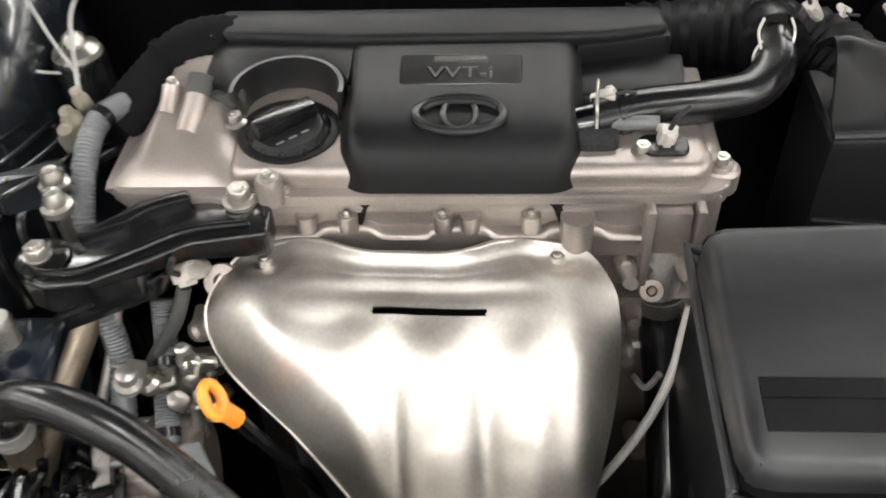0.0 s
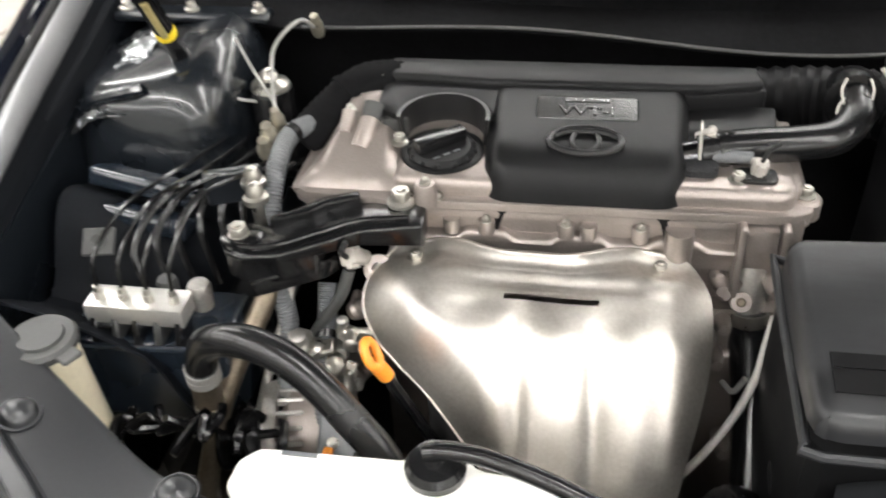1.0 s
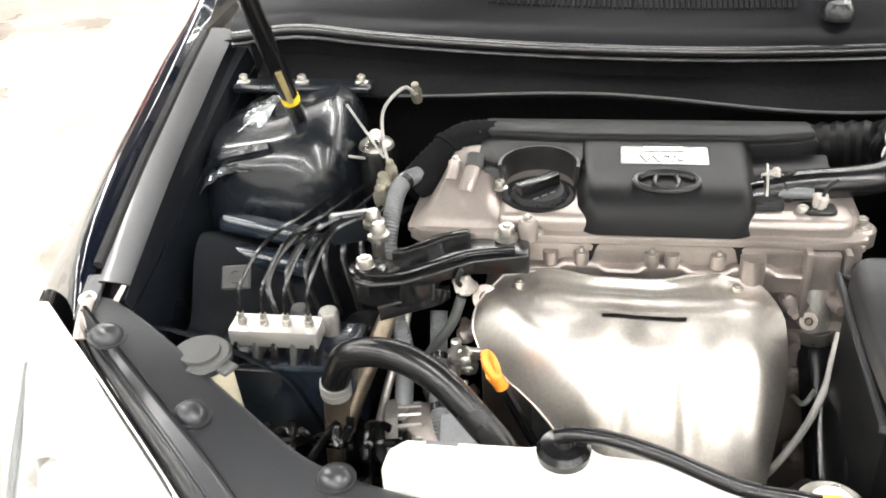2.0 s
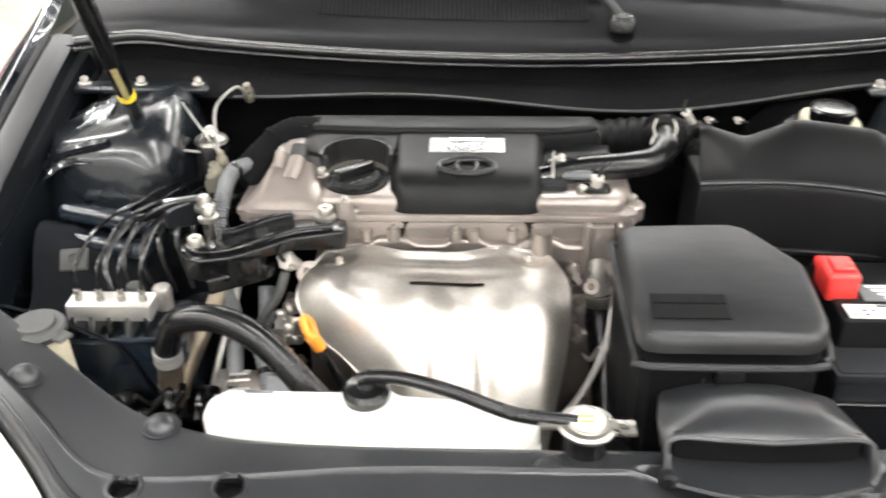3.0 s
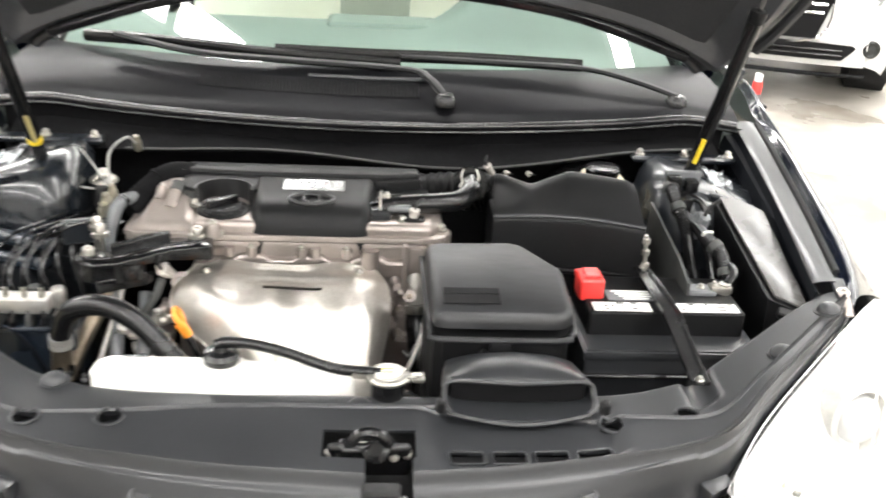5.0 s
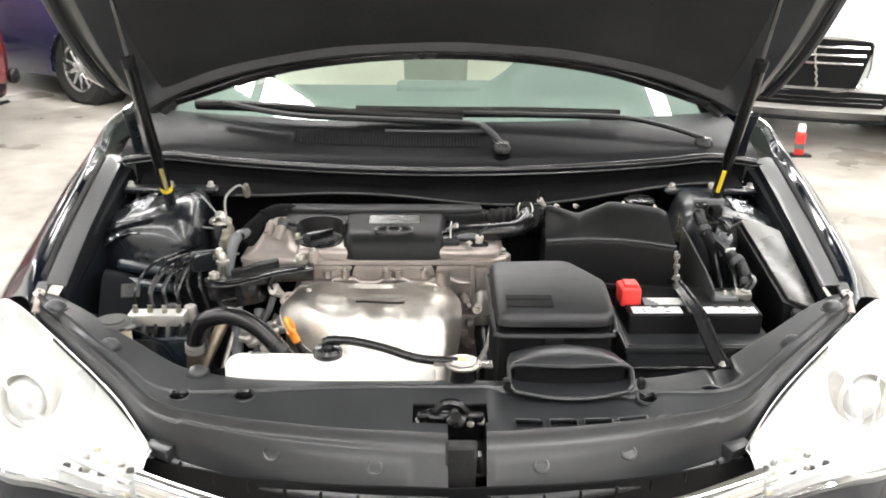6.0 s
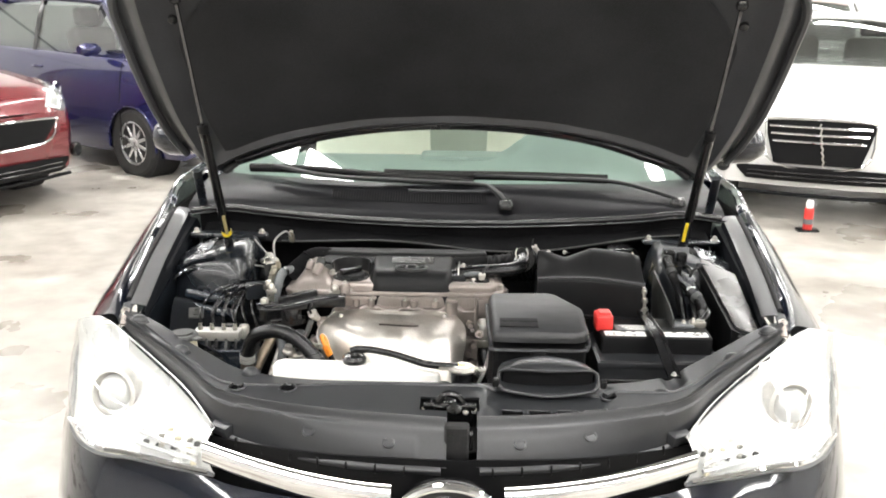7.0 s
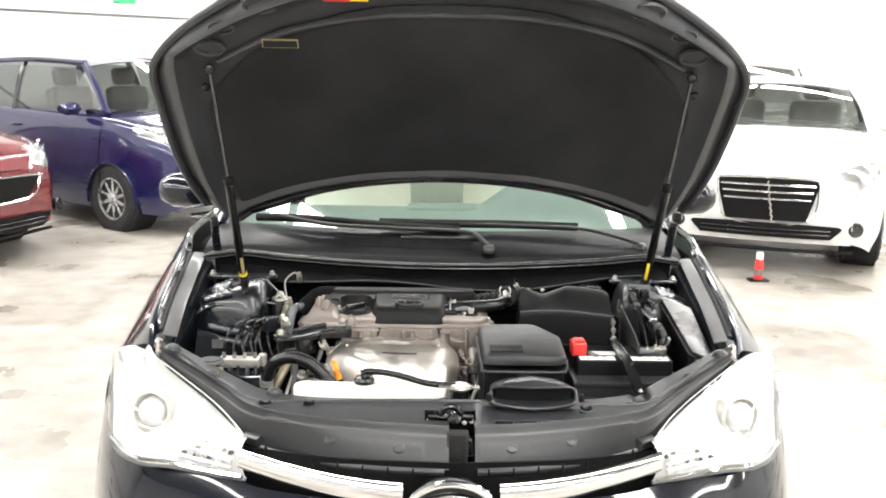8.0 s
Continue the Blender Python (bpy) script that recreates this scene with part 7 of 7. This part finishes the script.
        mi = [[(s * (hw * 0.95 + dx), hood_len + 0.42 + 0.07 * sc * math.cos(radians(a)), belt + 0.07 + 0.06 * sc * math.sin(radians(a))) for a in range(0, 360, 30)] for dx, sc in ((0, 0.4), (0.05, 0.9), (0.13, 1), (0.2, 0.6))]
        part("door_mirror", loft(mi), paint, car)
        for dy in (cuts[1] - 0.12, cuts[1] + 0.75):
            if dy < L - 1.2:
                part("door_handle", tube([(s * (hw - 0.012), dy - 0.08, belt - 0.12), (s * (hw + 0.012), dy, belt - 0.115), (s * (hw - 0.012), dy + 0.08, belt - 0.12)], 0.011, 8, 4), paint, car)
        for dy in (hood_len + 0.12, cuts[1], cuts[1] + 0.95):
            if dy < L - 1.1:
                part("door_gap", tube([(s * (hw * 0.94), dy, belt - 0.03), (s * (hw + 0.001), dy, belt - 0.25), (s * (hw + 0.001), dy + 0.02, 0.30)], 0.005, 5, 5), LABEL_SHADE_DARK, car)
        part("seat", cube((0.46, 0.16, 0.62), 0.075, 4, pose(s * 0.34, a1 + 0.55, belt - 0.08, -14)), CAR_SEAT, car)
        part("headrest", cube((0.24, 0.11, 0.17), 0.05, 4, pose(s * 0.34, a1 + 0.66, belt + 0.32, -10)), CAR_SEAT, car)
    part("dashboard", cube((W * 0.78, 0.5, 0.12), 0.04, 2, pose(0, a0 + 0.32, belt - 0.02)), LABEL_SHADE_DARK, car)
    def mouth(name, half, z0, z1, narrow, lab):
        outline = [(-half, z1 - 0.03), (-half * 0.96, z1), (0, z1 + 0.012), (half * 0.96, z1), (half, z1 - 0.03), (half * narrow, z0), (-half * narrow, z0)]
        def face(u, v):
            h = half * soft(v, [(0, narrow), (0.85, 1.0), (1, 0.96)])
            x = (2 * u - 1) * h
            return (x, -0.086 + 0.14 * (x / hw) ** 2, z0 + (z1 + 0.012 * (1 - (x / half) ** 2) - z0) * v)
        return part(name, sheet(face, 24, 8, 0.012), LABEL_SHADE_DARK, car, lab), outline
    g, outline = mouth("grille", hw * upper[0], upper[1], upper[2], upper[3], "dark front grille")
    ring = [(x, -0.090 + 0.14 * (x / hw) ** 2, z) for x, z in outline]
    part("grille_frame", tube(ring + [ring[0]], 0.008, 6, 4), CHROME, g, "thin chrome grille frame")
    for k in range(bars):
        z = upper[2] - 0.045 - 0.052 * k
        h = hw * upper[0] * (0.93 - 0.04 * k)
        part("grille_bar", tube([(x, -0.096 + 0.14 * (x / hw) ** 2, z) for x in (-h, -h / 2, 0, h / 2, h)], 0.008, 6, 4), CHROME, g)
    g, outline = mouth("lower_grille", hw * lower[0], lower[1], lower[2], lower[3], "dark lower grille")
    for k in range(2):
        z = lower[1] + (lower[2] - lower[1]) * (k + 1) / 3
        h = hw * lower[0] * 0.85
        part("grille_bar", tube([(x, -0.094 + 0.14 * (x / hw) ** 2, z) for x in (-h, -h / 2, 0, h / 2, h)], 0.006, 6, 5), GLOSS_BLACK, g)
    part("skirt", tube([(x, -0.045 + 0.14 * (x / hw) ** 2, 0.20) for x in (-hw * 0.72, -hw * 0.35, 0, hw * 0.35, hw * 0.72)], 0.014, 8, 5), LABEL_SHADE_DARK, car)
    car.matrix_basis = m
    return car


def spray_can():
    x, y = 2.42, 5.03
    c = thing("spray_can", (x, y, 0), "red and dark spray can with a white cap on the floor", "spray can")
    part("can", lathe([(0.030, 0.012), (0.032, 0.016), (0.032, 0.15), (0.028, 0.162), (0.02, 0.168), (0, 0.168)], 24, pose(x, y, 0)), RED, c)
    part("band", lathe([(0.0325, 0.05), (0.0327, 0.052), (0.0327, 0.085), (0.0325, 0.087)], 24, pose(x, y, 0)), GREY_PLASTIC, c, "grey printed band")
    part("cap", lathe([(0.024, 0.162), (0.026, 0.166), (0.025, 0.205), (0.018, 0.215), (0, 0.216)], 22, pose(x, y, 0)), LABEL_WHITE, c, "white cap")
    part("foot", prism(rounded(x - 0.075, y - 0.05, x + 0.075, y + 0.05, 0.02), 0.0, 0.014, 0.004, 2), RUBBER, c, "black flat foot")


def wipers():
    w = thing("wiper", (0.13, 1.07, 1.02), "black windshield wiper lying on the cowl", "wiper", "wipers")
    part("pivot", lathe([(0.022, 0), (0.022, 0.012), (0.015, 0.022), (0, 0.025)], 18, pose(0.135, 1.085, 1.005)), RUBBER, w)
    part("arm", tube([(0.135, 1.085, 1.02), (0.105, 1.125, 1.045), (0.06, 1.155, 1.055), (-0.15, 1.17, 1.06), (-0.35, 1.19, 1.065), (-0.52, 1.26, 1.08)], 0.010, 8, 6, flat=0.6), PLASTIC, w)
    part("blade", tube([(0.05, 1.185, 1.055), (-0.2, 1.20, 1.065), (-0.45, 1.26, 1.07), (-0.60, 1.33, 1.06)], 0.008, 8, 6, flat=1.6), RUBBER, w)
    w = thing("wiper", (0.6, 1.15, 1.02), "black windshield wiper lying on the cowl", "wiper", "wipers")
    part("pivot", lathe([(0.022, 0), (0.022, 0.012), (0.015, 0.022), (0, 0.025)], 18, pose(0.60, 1.12, 1.01)), RUBBER, w)
    part("arm", tube([(0.60, 1.12, 1.03), (0.52, 1.15, 1.05), (0.42, 1.18, 1.065), (0.25, 1.19, 1.068), (0.05, 1.20, 1.07)], 0.010, 8, 6, flat=0.6), PLASTIC, w)
    part("blade", tube([(0.42, 1.205, 1.065), (0.2, 1.205, 1.07), (-0.02, 1.205, 1.07), (-0.2, 1.215, 1.07)], 0.008, 8, 6, flat=1.6), RUBBER, w)


# ---------------------------------------------------------------- build all
hall()
ceiling_lamps()
body()
for side in (-1, 1):
    headlight(side)
    gas_strut(side)
cabin()
bay()
wipers()
hood()
radiator_cover()
engine_block()
engine_cover()
heat_shield()
engine_mount()
hoses()
dipstick()
ancillaries()
coolant_tank()
relay_box()
snorkel()
air_cleaner()
battery()
left_side()
parked_car("blue_car", BLUE_PAINT, "dark blue hatchback parked on the concrete floor", pose(-1.67, 6.87, 0, 0, 0, 55), 3.95, 1.70, 1.52, 0.80, 3.0, 0.84, 0.99, 0.285, (0.45, 0.50, 0.66, 0.8), (0.6, 0.27, 0.40, 0.9), 0, rake=0.62)
parked_car("red_car", RED_PAINT, "red car parked with its nose turned to the aisle", pose(-3.25, 5.13, 0, 0, 0, 64), 4.3, 1.80, 1.47, 1.0, 3.2, 0.78, 0.95, 0.30, (0.55, 0.47, 0.64, 0.72), (0.68, 0.24, 0.34, 0.85), 0)
parked_car("white_car", WHITE_PAINT, "white hatchback with a red roof parked in the second row", pose(3.9, 10.2, 0, 0, 0, -22), 4.0, 1.75, 1.57, 0.9, 3.2, 0.80, 1.0, 0.30, (0.45, 0.50, 0.66, 0.8), (0.6, 0.27, 0.40, 0.9), 0, rake=0.65, roof_paint=RED_PAINT)
white = parked_car("white_car", WHITE_PAINT, "white saloon with chrome grille bars parked facing", pose(2.53, 5.29, 0, 0, 0, -21), 4.4, 1.75, 1.45, 0.95, 3.1, 0.78, 1.0, 0.31, (0.41, 0.425, 0.735, 0.80), (0.62, 0.30, 0.395, 0.86), 3, rake=0.68, fog=(0.72, 0.38))
chain = []
for k in range(15):
    chain.append((0.05 * k / 14 + 0.006 * (-1) ** k, -0.112, 0.72 - 0.022 * k))
part("chain", tube(chain, 0.006, 6, 2), STEEL, white, "thin steel chain hanging over the grille")
spray_can()
